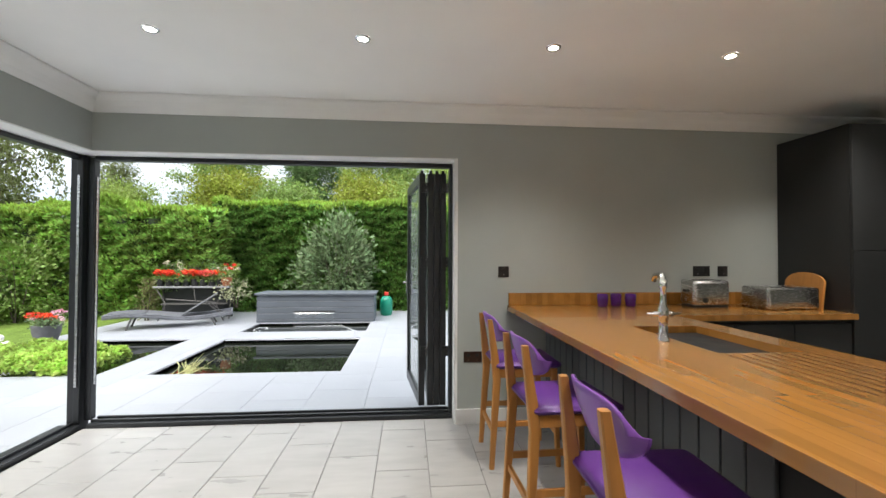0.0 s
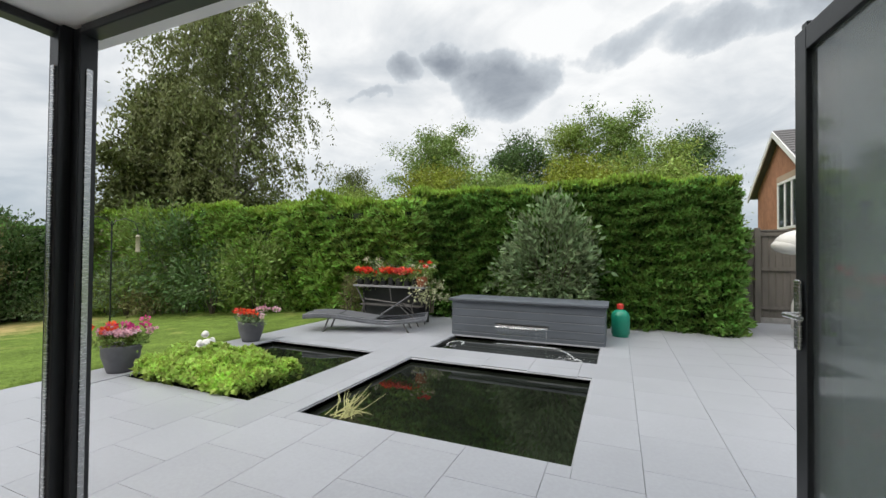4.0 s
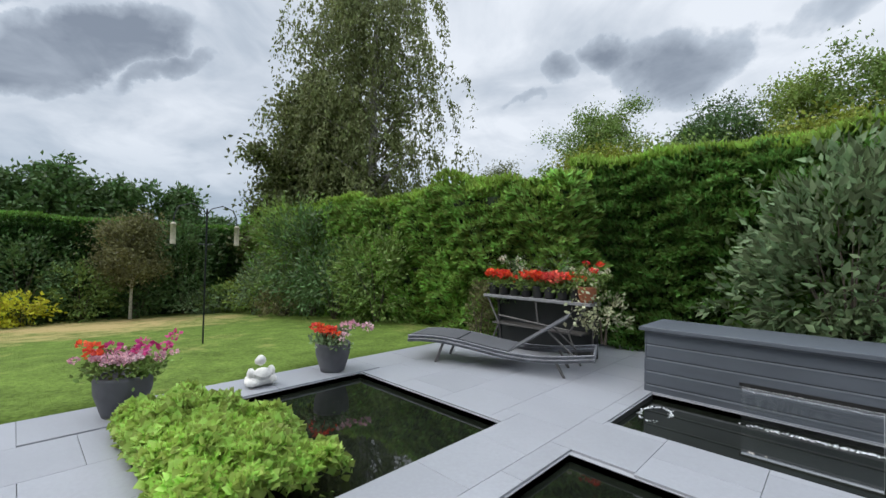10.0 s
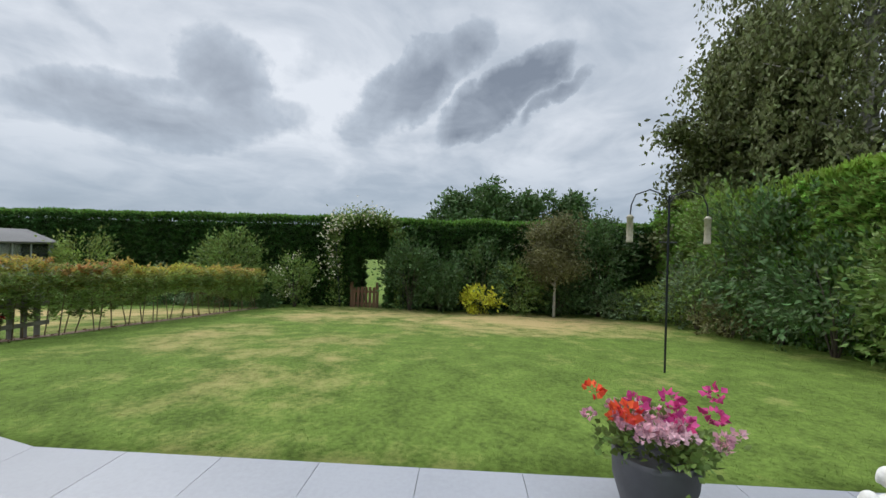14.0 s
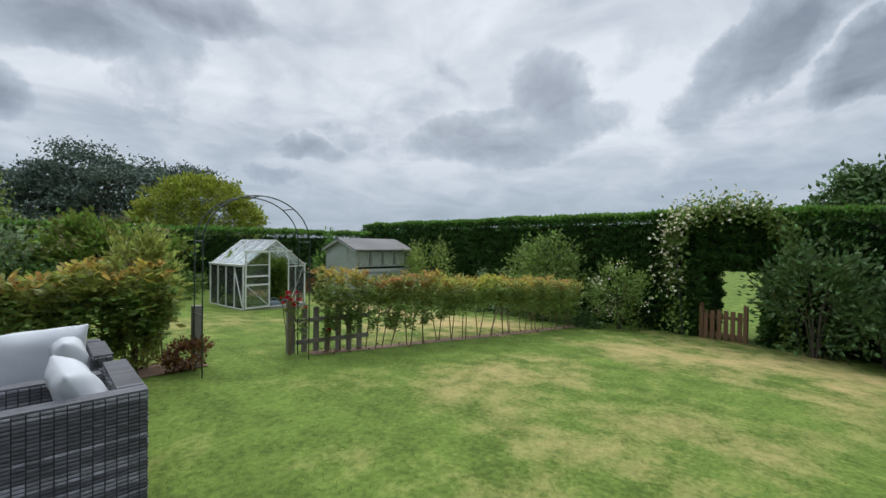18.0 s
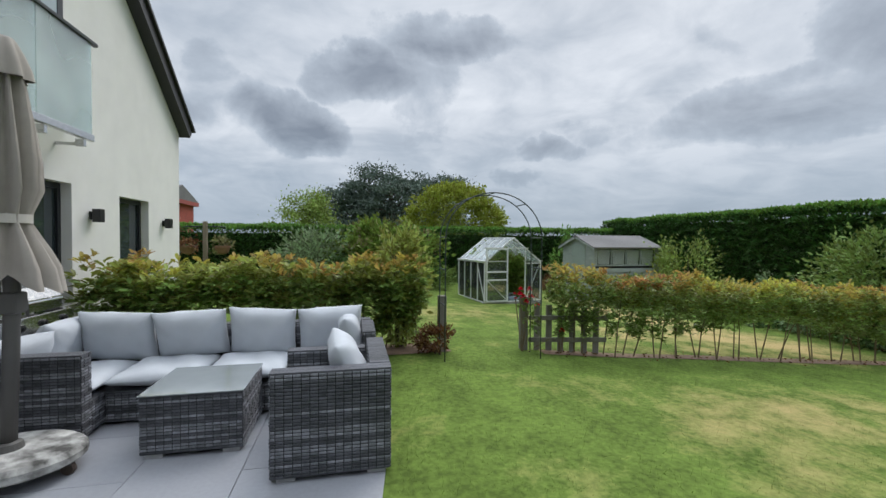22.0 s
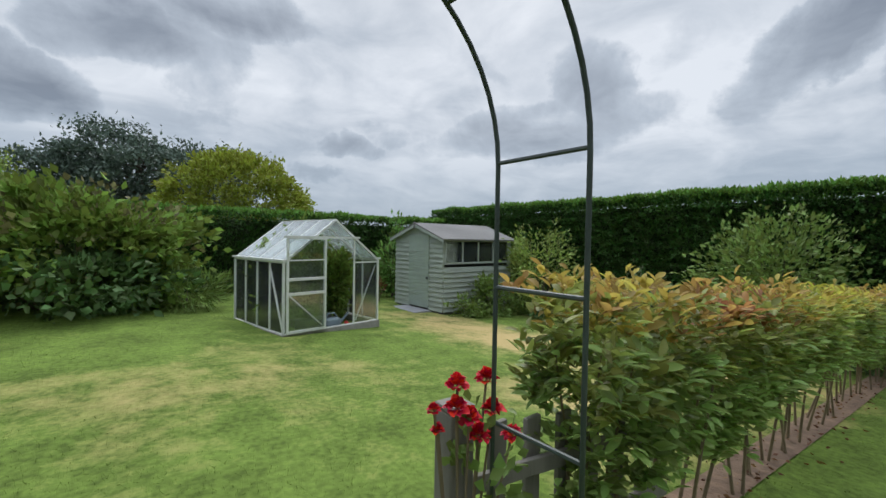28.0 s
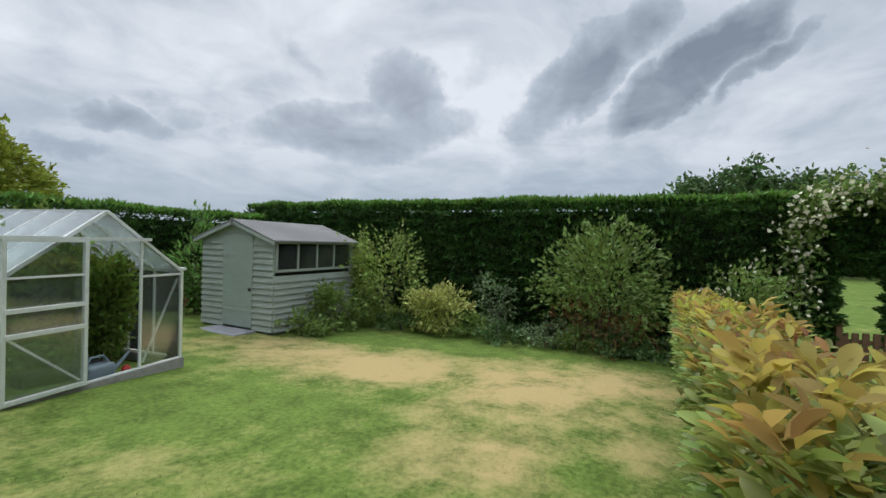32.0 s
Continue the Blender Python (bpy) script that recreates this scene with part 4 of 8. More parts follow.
part("dial", lathe([(0, 0), (0.02, 0), (0.018, 0.012), (0, 0.012)], 16, m=pose(-0.06, -0.09, 0.06, 90)), M_BLACK, to)
bb = thing("bread_bin", pose(3.715, 2.93, WT), "brushed steel roll-top bread bin", "bread bin")
bm = rounded((-0.21, 0.21, -0.13, 0.13, 0.0, 0.17), 0.022)
part("body", bm, M_STEEL, bb, smooth=True)
part("lid_handle", tube([(-0.08, -0.135, 0.06), (-0.08, -0.15, 0.06), (0.08, -0.15, 0.06), (0.08, -0.135, 0.06)], 0.005, 8), M_CHROME, bb)
cb = thing("chopping_board", pose(3.945, 2.97, WT, -8, 0, -90), "round-topped wooden chopping board leaning on the tall unit", "chopping board")
bm = bmesh.new()
pts = [(-0.16, 0)] + [(0.16, 0)] + [(0.16, 0.2)] + [(0.16 * math.cos(a) if abs(math.cos(a)) > 0.01 else 0, 0.2 + 0.08 * math.sin(a)) for a in np.linspace(0.2, math.pi - 0.2, 9)] + [(-0.16, 0.2)]
va = [bm.verts.new((x, -0.01, z)) for x, z in pts]
vb = [bm.verts.new((x, 0.01, z)) for x, z in pts]
bm.faces.new(va)
bm.faces.new(vb[::-1])
for i in range(len(pts)):
    j = (i + 1) % len(pts)
    bm.faces.new((va[i], va[j], vb[j], vb[i]))
part("board", bm, M_BEECH, cb)


def socket(x, z, w, material, label):
    t = thing("wall_socket", pose(x, 3.243, z), label, "socket")
    part("plate", boxes((-w / 2, w / 2, -0.009, -0.0005, -0.043, 0.043), bevel=0.003), material, t)
    for k in ((-0.035, 0.035) if w > 0.1 else (0,)):
        part("rocker", boxes((k - 0.012, k + 0.012, -0.014, -0.009, 0.002, 0.026), bevel=0.002), M_BLACK, t)
        part("screw", boxes((k - 0.004, k + 0.004, -0.011, -0.009, -0.028, -0.02)), M_STEEL, t)


socket(1.62, 1.21, 0.086, M_BLACK, "black single wall switch plate")
socket(1.37, 0.53, 0.146, M_BRONZE, "dark bronze double wall socket")
socket(3.31, 1.215, 0.146, M_BLACK, "black double wall socket above the worktop")
socket(3.50, 1.215, 0.086, M_BLACK, "black single wall switch above the worktop")

M_GLOW = emit_mat("lamp_glow", (1.0, 0.96, 0.88), 14.0)
# Only the y 2.22 row is known; the others are added, out of view.
for y in (2.22, 0.75, -0.75, -2.25, -3.75):
    for x in (-0.5, 0.6, 1.67, 2.74, 3.82, 4.9):
        t = thing("downlight", pose(x, y, 2.52), "round recessed ceiling downlight with a chrome rim", "downlight", "ceiling downlights")
        if y > 0:
            part("rim", lathe([(0.027, -0.001), (0.029, -0.006), (0.039, -0.005), (0.043, -0.001)], 24), M_CHROME, t, smooth=True)
            part("lens", lathe([(0, -0.004), (0.026, -0.004), (0.026, -0.001), (0, -0.001)], 20), M_GLOW, t)
        else:
            part("lens", lathe([(0, -0.004), (0.04, -0.004), (0.04, -0.001), (0, -0.001)], 12), M_GLOW, t)
# Spots for the lenses; those past the front row are added fill light.
for y in (2.22, 0.75, -1.5, -3.5):
    for x in (-0.5, 1.67, 3.82):
        lp = new("downlight_lamp", bpy.data.lights.new("downlight_lamp", "SPOT"))
        lp.data.energy, lp.data.spot_size, lp.data.spot_blend, lp.data.shadow_soft_size, lp.data.color = DOWNLIGHT, radians(124), 1.0, 0.05, (1.0, 0.985, 0.95)
        lp.matrix_world = pose(x + 0.004, y, 2.505)


# ---- terrace furniture ----
GZ = -0.17
M_RATTAN = mat("grey_rattan", (0.068, 0.071, 0.081), 0.5, var=0.3, scale=40, bump=0.3, bscale=160, island=0.35, big=6)
M_RATLIGHT = mat("pale_grey_rattan", (0.18, 0.185, 0.205), 0.5, var=0.3, scale=40, bump=0.3, bscale=160, island=0.35, big=6)
# Near-black for the shade between wicker strands and inside the shed.
M_RATDARK = mat("inner_shade", (0.02, 0.021, 0.023), 0.7, var=0.2)
M_CUSH = mat("pale_grey_cushion", (0.50, 0.525, 0.56), 0.85, var=0.06, scale=6, bump=0.15, bscale=350, big=2)
M_FOOT = mat("grey_plastic_foot", (0.35, 0.35, 0.36), 0.6)
M_COMP = mat("grey_composite_board", (0.085, 0.097, 0.115), 0.5, var=0.12, scale=12, bump=0.1, bscale=90, stretch=(0.2, 1, 1))
# Lit copy of the board grey: painted highlight for the slats' top edges.
M_COMPL = mat("composite_lit_edge", (0.17, 0.185, 0.21), 0.5, var=0.12)
M_CANVAS = mat("taupe_canvas", (0.33, 0.30, 0.265), 0.9, var=0.1, scale=9, bump=0.15, bscale=300, big=2.5)
M_MAST = mat("grey_mast", (0.10, 0.095, 0.09), 0.5, var=0.1)
M_STONE = mat("lichen_stone", (0.16, 0.155, 0.14), 0.9, var=0.6, scale=11, bump=0.5, bscale=50, big=4, color2=(0.66, 0.65, 0.62))
M_GASGRN = mat("green_enamel", (0.0, 0.20, 0.125), 0.4, var=0.1, scale=10)
M_RED = mat("red_plastic", (0.45, 0.03, 0.02), 0.45, var=0.1)
M_POT = mat("charcoal_pot", (0.105, 0.105, 0.115), 0.75, var=0.15, scale=10, bump=0.2, bscale=80)
M_STATUE = mat("weathered_white_stone", (0.74, 0.725, 0.68), 0.9, var=0.25, scale=14, bump=0.4, bscale=60)


def weave(bm, x0, x1, y0, y1, z0, z1, pitch=0.019):
    """Wicker walls: stacked flat strands round a block, cut at uneven lengths."""
    n = max(1, int((z1 - z0) / pitch))
    for k in range(n):
        za, zb = z0 + (z1 - z0) * k / n + 0.002, z0 + (z1 - z0) * (k + 1) / n - 0.002
        for (ax, ay, bx, by, nx, ny) in ((x0, y1, x1, y1, 0, 1), (x0, y0, x1, y0, 0, -1), (x0, y0, x0, y1, -1, 0), (x1, y0, x1, y1, 1, 0)):
            L = max(abs(bx - ax), abs(by - ay))
            s = -0.012
            j = 0
            tone = 1 if RNG.uniform() < (0.62 if k % 5 in (1, 2, 3) else 0.12) else 0
            while s < L:
                e = min(L, s + 0.046)
                a = max(0.0, s)
                if e - a > 0.008:
                    o = 0.006 if (j + k // 3) % 2 else 0.0035
                    tx, ty = (bx - ax) / L, (by - ay) / L
                    pa, pb = (ax + tx * (a + 0.0028), ay + ty * (a + 0.0028)), (ax + tx * (e - 0.0028), ay + ty * (e - 0.0028))
                    vs = [bm.verts.new((p[0] + nx * d, p[1] + ny * d, z)) for p, d, z in
                          ((pa, 0, za), (pb, 0, za), (pb, 0, zb), (pa, 0, zb), (pa, o, za + 0.003), (pb, o, za + 0.003), (pb, o, zb - 0.003), (pa, o, zb - 0.003))]
                    for f in ((4, 5, 6, 7), (0, 1, 5, 4), (3, 7, 6, 2), (0, 4, 7, 3), (1, 2, 6, 5)):
                        bm.faces.new([vs[i] for i in f]).material_index = tone
                j += 1
                s += 0.046
    return bm


def wicker(parent, name, x0, x1, y0, y1, z0, z1, feet=True):
    o = part(name, weave(bmesh.new(), x0, x1, y0, y1, z0, z1), (M_RATTAN, M_RATLIGHT), parent)
    # solid core, coloured dark as the shade behind the strands
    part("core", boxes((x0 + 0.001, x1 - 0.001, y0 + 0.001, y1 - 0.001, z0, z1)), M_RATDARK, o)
    bm = bmesh.new()
    n = max(2, int((y1 - y0) / 0.045))
    for i in range(n):
        box(bm, x0 - 0.004, x1 + 0.004, y0 + (y1 - y0) * i / n + 0.001, y0 + (y1 - y0) * (i + 1) / n - 0.001, z1 + 0.001, z1 + 0.009)
    part("top_weave", bm, M_RATTAN, o)
    return o


def cushion(parent, name, m, w, d, h, puff=0.5):
    """A stuffed cushion: a rounded slab that swells in the middle and pinches at its corners."""
    bm = bmesh.new()
    nu, nv = 20, 20
    grids = []
    for s in (1, -1):
        g = []
        for i in range(nu + 1):
            row = []
            for j in range(nv + 1):
                u, v = -1 + 2 * i / nu, -1 + 2 * j / nv
                e = max(0.0, (1 - abs(u) ** 5)) ** 0.5 * max(0.0, (1 - abs(v) ** 5)) ** 0.5
                z = s * h / 2 * (0.10 + 0.90 * e * (0.72 + 0.28 * puff * (2 - u * u - v * v)))
                # soft creases that run in from the corners and along the seams
                z += s * e * (0.007 * math.sin(u * 6 + v * 3 + w * 40) + 0.006 * math.sin(9 * (abs(u) - abs(v)) + d * 30) * (abs(u) * abs(v)) ** 0.7)
                bow = 0.045 * puff
                row.append(bm.verts.new((u * w / 2 * (1 - bow * (1 - v * v) * u * u), v * d / 2 * (1 - bow * (1 - u * u) * v * v), z)))
            g.append(row)
        for i in range(nu):
            for j in range(nv):
                bm.faces.new((g[i][j], g[i + 1][j], g[i + 1][j + 1], g[i][j + 1]))
        grids.append(g)
    rim = [(i, 0) for i in range(nu + 1)] + [(nu, j) for j in range(1, nv + 1)] + [(i, nv) for i in range(nu - 1, -1, -1)] + [(0, j) for j in range(nv - 1, 0, -1)]
    for k in range(len(rim)):
        a, b = rim[k], rim[(k + 1) % len(rim)]
        bm.faces.new((grids[0][a[0]][a[1]], grids[0][b[0]][b[1]], grids[1][b[0]][b[1]], grids[1][a[0]][a[1]]))
    o = part(name, bm, M_CUSH, parent, smooth=True)
    o.matrix_local = m
    return o


def feet(parent, pts):
    for x, y in pts:
        part("foot", boxes((x - 0.05, x + 0.05, y - 0.03, y + 0.03, 0, 0.03)), M_FOOT, parent)


# corner sofa: back run and left run
so = thing("corner_sofa", pose(0, 0, GZ), "L-shaped grey rattan garden sofa with pale grey cushions", "sofa")
SH, AH = 0.24, 0.58
wicker(so, "seat_base", -5.72, -3.88, -0.62, 0.0, 0.03, SH)
wicker(so, "seat_base", -3.87, -3.22, -0.62, 0.14, 0.03, SH)
wicker(so, "back_panel", -5.78, -3.08, -0.76, -0.64, 0.03, AH)
wicker(so, "side_panel", -3.20, -3.08, -0.62, 0.14, 0.03, AH)
wicker(so, "arm", -3.88, -3.08, 0.16, 0.27, 0.03, AH)
wicker(so, "arm", -5.80, -5.70, -0.62, -0.10, 0.03, AH)
feet(so, ((-3.8, 0.2), (-3.15, 0.2), (-5.6, -0.05), (-4.7, -0.05), (-5.6, -0.68), (-4.4, -0.68), (-3.15, -0.68)))
for x in (-5.4, -4.79, -4.18):
    cushion(so, "seat_cushion", pose(x, -0.29, SH + 0.075), 0.60, 0.62, 0.13, 0.3)
cushion(so, "seat_cushion", pose(-3.55, -0.20, SH + 0.075), 0.64, 0.66, 0.13, 0.3)
for i, x in enumerate((-5.42, -4.84, -4.27, -3.72)):
    cushion(so, "back_cushion", pose(x, -0.53, 0.54, (72, 76, 70, 74)[i], (2, -3, 2, -2)[i], (4, -4, 3, -5)[i]), 0.56, 0.43, 0.19, 1.0)
cushion(so, "back_cushion", pose(-3.38, -0.38, 0.53, 76, 0, 90), 0.46, 0.38, 0.18, 0.7)
cushion(so, "back_cushion", pose(-3.33, 0.0, 0.50, 70, 0, 70), 0.44, 0.36, 0.17, 0.7)

cushion(so, "back_cushion", pose(-5.60, -0.36, 0.51, 74, 0, -90), 0.42, 0.38, 0.17, 0.7)

ac = thing("garden_armchair", pose(0, 0, GZ), "grey rattan garden armchair with a pale grey cushion", "armchair")
wicker(ac, "arm", -5.83, -5.17, 0.90, 1.0, 0.03, 0.61)
wicker(ac, "arm", -5.70, -5.17, 0.24, 0.34, 0.03, 0.56)
wicker(ac, "back_panel", -5.83, -5.72, 0.24, 0.89, 0.03, 0.61)
wicker(ac, "seat_base", -5.70, -5.17, 0.35, 0.89, 0.03, SH)
feet(ac, ((-5.75, 0.95), (-5.25, 0.95), (-5.75, 0.28), (-5.25, 0.28)))
cushion(ac, "seat_cushion", pose(-5.44, 0.62, SH + 0.075), 0.50, 0.53, 0.13, 0.3)
cushion(ac, "back_cushion", pose(-5.60, 0.62, 0.53, 62, 0, -86), 0.54, 0.44, 0.18, 0.6)

tb = thing("coffee_table", pose(-4.64, 0.30, GZ), "low grey rattan coffee table with a clear glass top", "coffee table")
wicker(tb, "base", -0.29, 0.29, -0.29, 0.27, 0.03, 0.38)
feet(tb, ((-0.22, 0.23), (0.22, 0.23), (-0.22, -0.25), (0.22, -0.25)))
# Opaque grey carries the sky's reflection in the clear top.
part("glass_top", boxes((-0.30, 0.30, -0.30, 0.28, 0.392, 0.40), bevel=0.002), mat("table_glass_sky_sheen", (0.28, 0.31, 0.315), 0.02, var=0.05, rvar=0.01, coat=1.0, spec=1.0), tb)

# closed cantilever parasol on its wheeled base
um = thing("parasol", pose(-3.72, 0.62, GZ), "closed taupe cantilever parasol on a weathered wheeled base", "parasol")
bm = bmesh.new()
lathe([(0, 0.075), (0.34, 0.075), (0.36, 0.09), (0.36, 0.125), (0.33, 0.15), (0.07, 0.165), (0, 0.165)], 32, bm)
bmesh.ops.scale(bm, vec=(1.0, 0.82, 1), verts=bm.verts)
part("base", bm, M_STONE, um, "lichen-stained stone base", smooth=False)
for i in range(5):
    a = 0.5 + i * 2 * math.pi / 5
    c = part("castor", lathe([(0, -0.015), (0.034, -0.015), (0.038, 0), (0.034, 0.015), (0, 0.015)], 14, m=pose(0.31 * math.cos(a), 0.25 * math.sin(a), 0.038, 90, 0, math.degrees(a))), mat("rusty_castor", (0.07, 0.05, 0.04), 0.7, var=0.4), um)
    part("fork", boxes((0.31 * math.cos(a) - 0.02, 0.31 * math.cos(a) + 0.02, 0.25 * math.sin(a) - 0.02, 0.25 * math.sin(a) + 0.02, 0.06, 0.085)), M_MAST, c)
part("pole", tube([(0, 0, 0.15), (-0.03, 0, 1.0), (0.0, 0.0, 2.2)], 0.038, 14), M_MAST, um, smooth=True)
cr = part("crank_box", boxes((-0.075, 0.035, -0.05, 0.05, 0.93, 1.05), bevel=0.012), M_MAST, um)
part("crank_handle", tube([(-0.03, -0.05, 0.99), (-0.03, -0.10, 0.99), (-0.03, -0.11, 0.90), (-0.03, -0.15, 0.90)], 0.009, 8), M_MAST, cr, smooth=True)
part("collar", lathe([(0.038, 0.16), (0.07, 0.16), (0.06, 0.20), (0.04, 0.21)], 20), M_MAST, um)
part("mast", tube([(0.10, -0.05, 1.0), (0.19, -0.06, 2.42)], 0.04, 4), M_MAST, um)
bm = bmesh.new()
rings = []
prof = [(0.93, 0.215, 0.05), (1.02, 0.19, 0.048), (1.15, 0.155, 0.04), (1.28, 0.118, 0.028), (1.37, 0.10, 0.014), (1.44, 0.102, 0.016), (1.58, 0.128, 0.03), (1.76, 0.122, 0.03), (2.0, 0.10, 0.026), (2.2, 0.08, 0.02),
        (2.27, 0.075, 0.014)]
for z, r, w in prof:
    z, r, w, seg = (1.11 + (z - 0.93) * 0.745 if z < 1.4 else 1.46 + (z - 1.4) * 0.905), r * 0.92, w * 1.45, 56
    rings.append([bm.verts.new(((r + w * math.cos(9 * 2 * math.pi * k / seg + z * 1.3) + 0.3 * w * math.sin(4 * 2 * math.pi * k / seg + z * 3)) * math.cos(2 * math.pi * k / seg),
                                (r + w * math.cos(9 * 2 * math.pi * k / seg + z * 1.3)) * math.sin(2 * math.pi * k / seg), z + (0.04 * math.sin(9 * 2 * math.pi * k / seg) + 0.05 * math.sin(2 * math.pi * k / seg + 0.8) if z < 1.12 else 0))) for k in range(seg)])
for a, b in zip(rings, rings[1:]):
    for k in range(56):
        bm.faces.new((a[k], a[(k + 1) % 56], b[(k + 1) % 56], b[k]))
part("canopy", bm, M_CANVAS, um, smooth=True)
bm = bmesh.new()
rings = []
for z, r, w in ((2.24, 0.115, 0.018), (2.30, 0.105, 0.016), (2.38, 0.08, 0.01), (2.445, 0.055, 0.003), (2.46, 0.045, 0)):
    rings.append([bm.verts.new(((r + w * math.cos(7 * 2 * math.pi * k / 48)) * math.cos(2 * math.pi * k / 48), (r + w * math.cos(7 * 2 * math.pi * k / 48)) * math.sin(2 * math.pi * k / 48), z)) for k in range(48)])
for a, b in zip(rings, rings[1:]):
    for k in range(48):
        bm.faces.new((a[k], a[(k + 1) % 48], b[(k + 1) % 48], b[k]))
bm.faces.new(rings[-1])
part("vent_cap", bm, M_CANVAS, um, smooth=True)
part("tie_band", lathe([(0.106, 1.435), (0.114, 1.435), (0.114, 1.485), (0.106, 1.485)], 40), mat("pale_strap", (0.5, 0.47, 0.42), 0.85), um)

bq = thing("gas_barbecue", pose(-2.94, -0.42, GZ), "stainless steel gas barbecue with a closed hood", "barbecue")
part("cabinet", boxes((-0.2, 0.2, -0.5, 0.5, 0.08, 0.68), bevel=0.006), mat("bbq_cabinet", (0.10, 0.105, 0.11), 0.4, metal=0.5, var=0.1), bq)
bm = prism([(-0.2, 0), (0.2, 0), (0.2, 0.10), (0.12, 0.19), (-0.04, 0.22), (-0.16, 0.16), (-0.2, 0.05)], -0.40, 0.40)
bmesh.ops.rotate(bm, cent=(0, 0, 0), matrix=Matrix.Rotation(radians(90), 3, "Z"), verts=bm.verts)
bmesh.ops.translate(bm, vec=(0, 0, 0.76), verts=bm.verts)
part("hood", bm, M_STEEL, bq)
for row in ((-0.2, 0.2, 0.42, 0.62, 0.72, 0.755), (-0.2, 0.2, -0.66, -0.42, 0.72, 0.755)):
    part("side_shelf", boxes(row, bevel=0.004), M_STEEL, bq)
part("control_panel", boxes((-0.235, -0.2, -0.5, 0.5, 0.60, 0.74), bevel=0.006), M_STEEL, bq)
for y in (-0.36, -0.12, 0.12, 0.36):
    part("knob", lathe([(0, 0), (0.03, 0), (0.028, 0.02), (0.012, 0.024), (0.012, 0.035), (0, 0.035)], 16, m=pose(-0.235, y, 0.67, 0, -90, 0)), M_BLACK, bq)
part("hood_handle", tube([(-0.21, -0.3, 0.84), (-0.26, -0.3, 0.85), (-0.26, 0.3, 0.85), (-0.21, 0.3, 0.84)], 0.011, 10), M_CHROME, bq)
for x in (-0.17, 0.17):
    for y in (-0.45, 0.45):
        part("wheel", lathe([(0, -0.02), (0.038, -0.02), (0.04, 0), (0.038, 0.02), (0, 0.02)], 14, m=pose(x, y, 0.042, 90)), M_BLACK, bq)

# ---- water feature box ----
wf = thing("water_feature", pose(0, 0, GZ), "grey composite-clad box with a blade waterfall over the pond", "water feature")
BX0, BX1, BY0, BY1 = -2.50, 0.06, 9.52, 10.22
for k in range(5):
    z0 = -0.06 + k * 0.136
    for seg in ((BX0, BX1),):
        o = part("slat", boxes((seg[0], seg[1], BY0, BY0 + 0.02, z0, z0 + 0.13), bevel=0.004), M_COMP, wf)
        # light caught along the slat's top edge, painted as a paler strip
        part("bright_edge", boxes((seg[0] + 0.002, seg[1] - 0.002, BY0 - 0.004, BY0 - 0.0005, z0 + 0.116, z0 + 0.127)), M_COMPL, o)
    part("slat", boxes((BX1, BX1 + 0.02, BY0 + 0.001, BY1, z0, z0 + 0.13), bevel=0.004), M_COMP, wf)
    part("slat", boxes((BX0 - 0.02, BX0, BY0 + 0.001, BY1, z0, z0 + 0.13), bevel=0.004), M_COMP, wf)
part("body", boxes((BX0 + 0.01, BX1 - 0.01, BY0 + 0.021, BY1, -0.15, 0.615)), M_LINER, wf)
part("lid", boxes((BX0 - 0.06, BX1 + 0.06, BY0 - 0.06, BY1 + 0.04, 0.62, 0.66), bevel=0.006), M_COMP, wf)
part("slot", boxes((-1.71, -0.79, BY0 - 0.006, BY0 + 0.01, 0.232, 0.262)), M_BLACK, wf, "dark waterfall slot")
part("spout", boxes((-1.70, -0.80, BY0 - 0.03, BY0 - 0.0065, 0.226, 0.232), bevel=0.002), M_STEEL, wf)
bm = bmesh.new()
cols = 30
g = []
for i in range(9):
    s = i / 8
    row = []
    for j in range(cols + 1):
        u = j / cols
        row.append(bm.verts.new((-1.68 + 0.86 * u, BY0 - 0.032 - 0.09 * s ** 0.5 - 0.0012 * math.sin(u * 55 + s * 4), 0.229 - 0.313 * s * s)))
    g.append(row)
for i in range(8):
    for j in range(cols):
        bm.faces.new((g[i][j], g[i + 1][j], g[i + 1][j + 1], g[i][j + 1]))
part("water_sheet", bm, glass_mat("falling_water", (0.97, 0.98, 0.985), 0.03, frost=0.012), wf, smooth=True)
M_FOAM = mat("white_foam", (0.75, 0.78, 0.8), 0.6, var=0.2, scale=30)
fo = []
for x in (-0.82,):
    part("sheet_edge", tube([(x, BY0 - 0.033 - 0.09 * s ** 0.5, 0.229 - 0.313 * s * s) for s in np.linspace(0, 1, 7)], 0.0014, 5), M_FOAM, wf)
for _ in range(620):
    a, kind = RNG.uniform(0, 1), RNG.uniform()
    if kind < 0.55:
        fo.append((-1.68 + 1.06 * a ** 0.7 + RNG.normal(0, 0.02), BY0 - 0.13 + RNG.normal(0, 0.012), -0.063))
    elif kind < 0.72:
        fo.append((-2.27 + 0.12 * math.cos(a * 5.2) + RNG.normal(0, 0.008), 9.07 + 0.22 * math.sin(a * 5.2) + RNG.normal(0, 0.008), -0.063))
    elif kind < 0.86:
        fo.append((-0.62 + 0.34 * a + RNG.normal(0, 0.006), 9.3 - 0.5 * a + 0.08 * math.sin(a * 4) + RNG.normal(0, 0.01), -0.063))
    else:
        fo.append((-0.42 + RNG.normal(0, 0.13), 8.74 + RNG.normal(0, 0.10), -0.063))
P = np.array(fo)
o = part("foam", leaf_mesh("foam", P, RNG.normal(0, 1, (len(P), 3)) * np.array([1, 1, 0.12]), 0.022, 0.6), M_FOAM, wf)
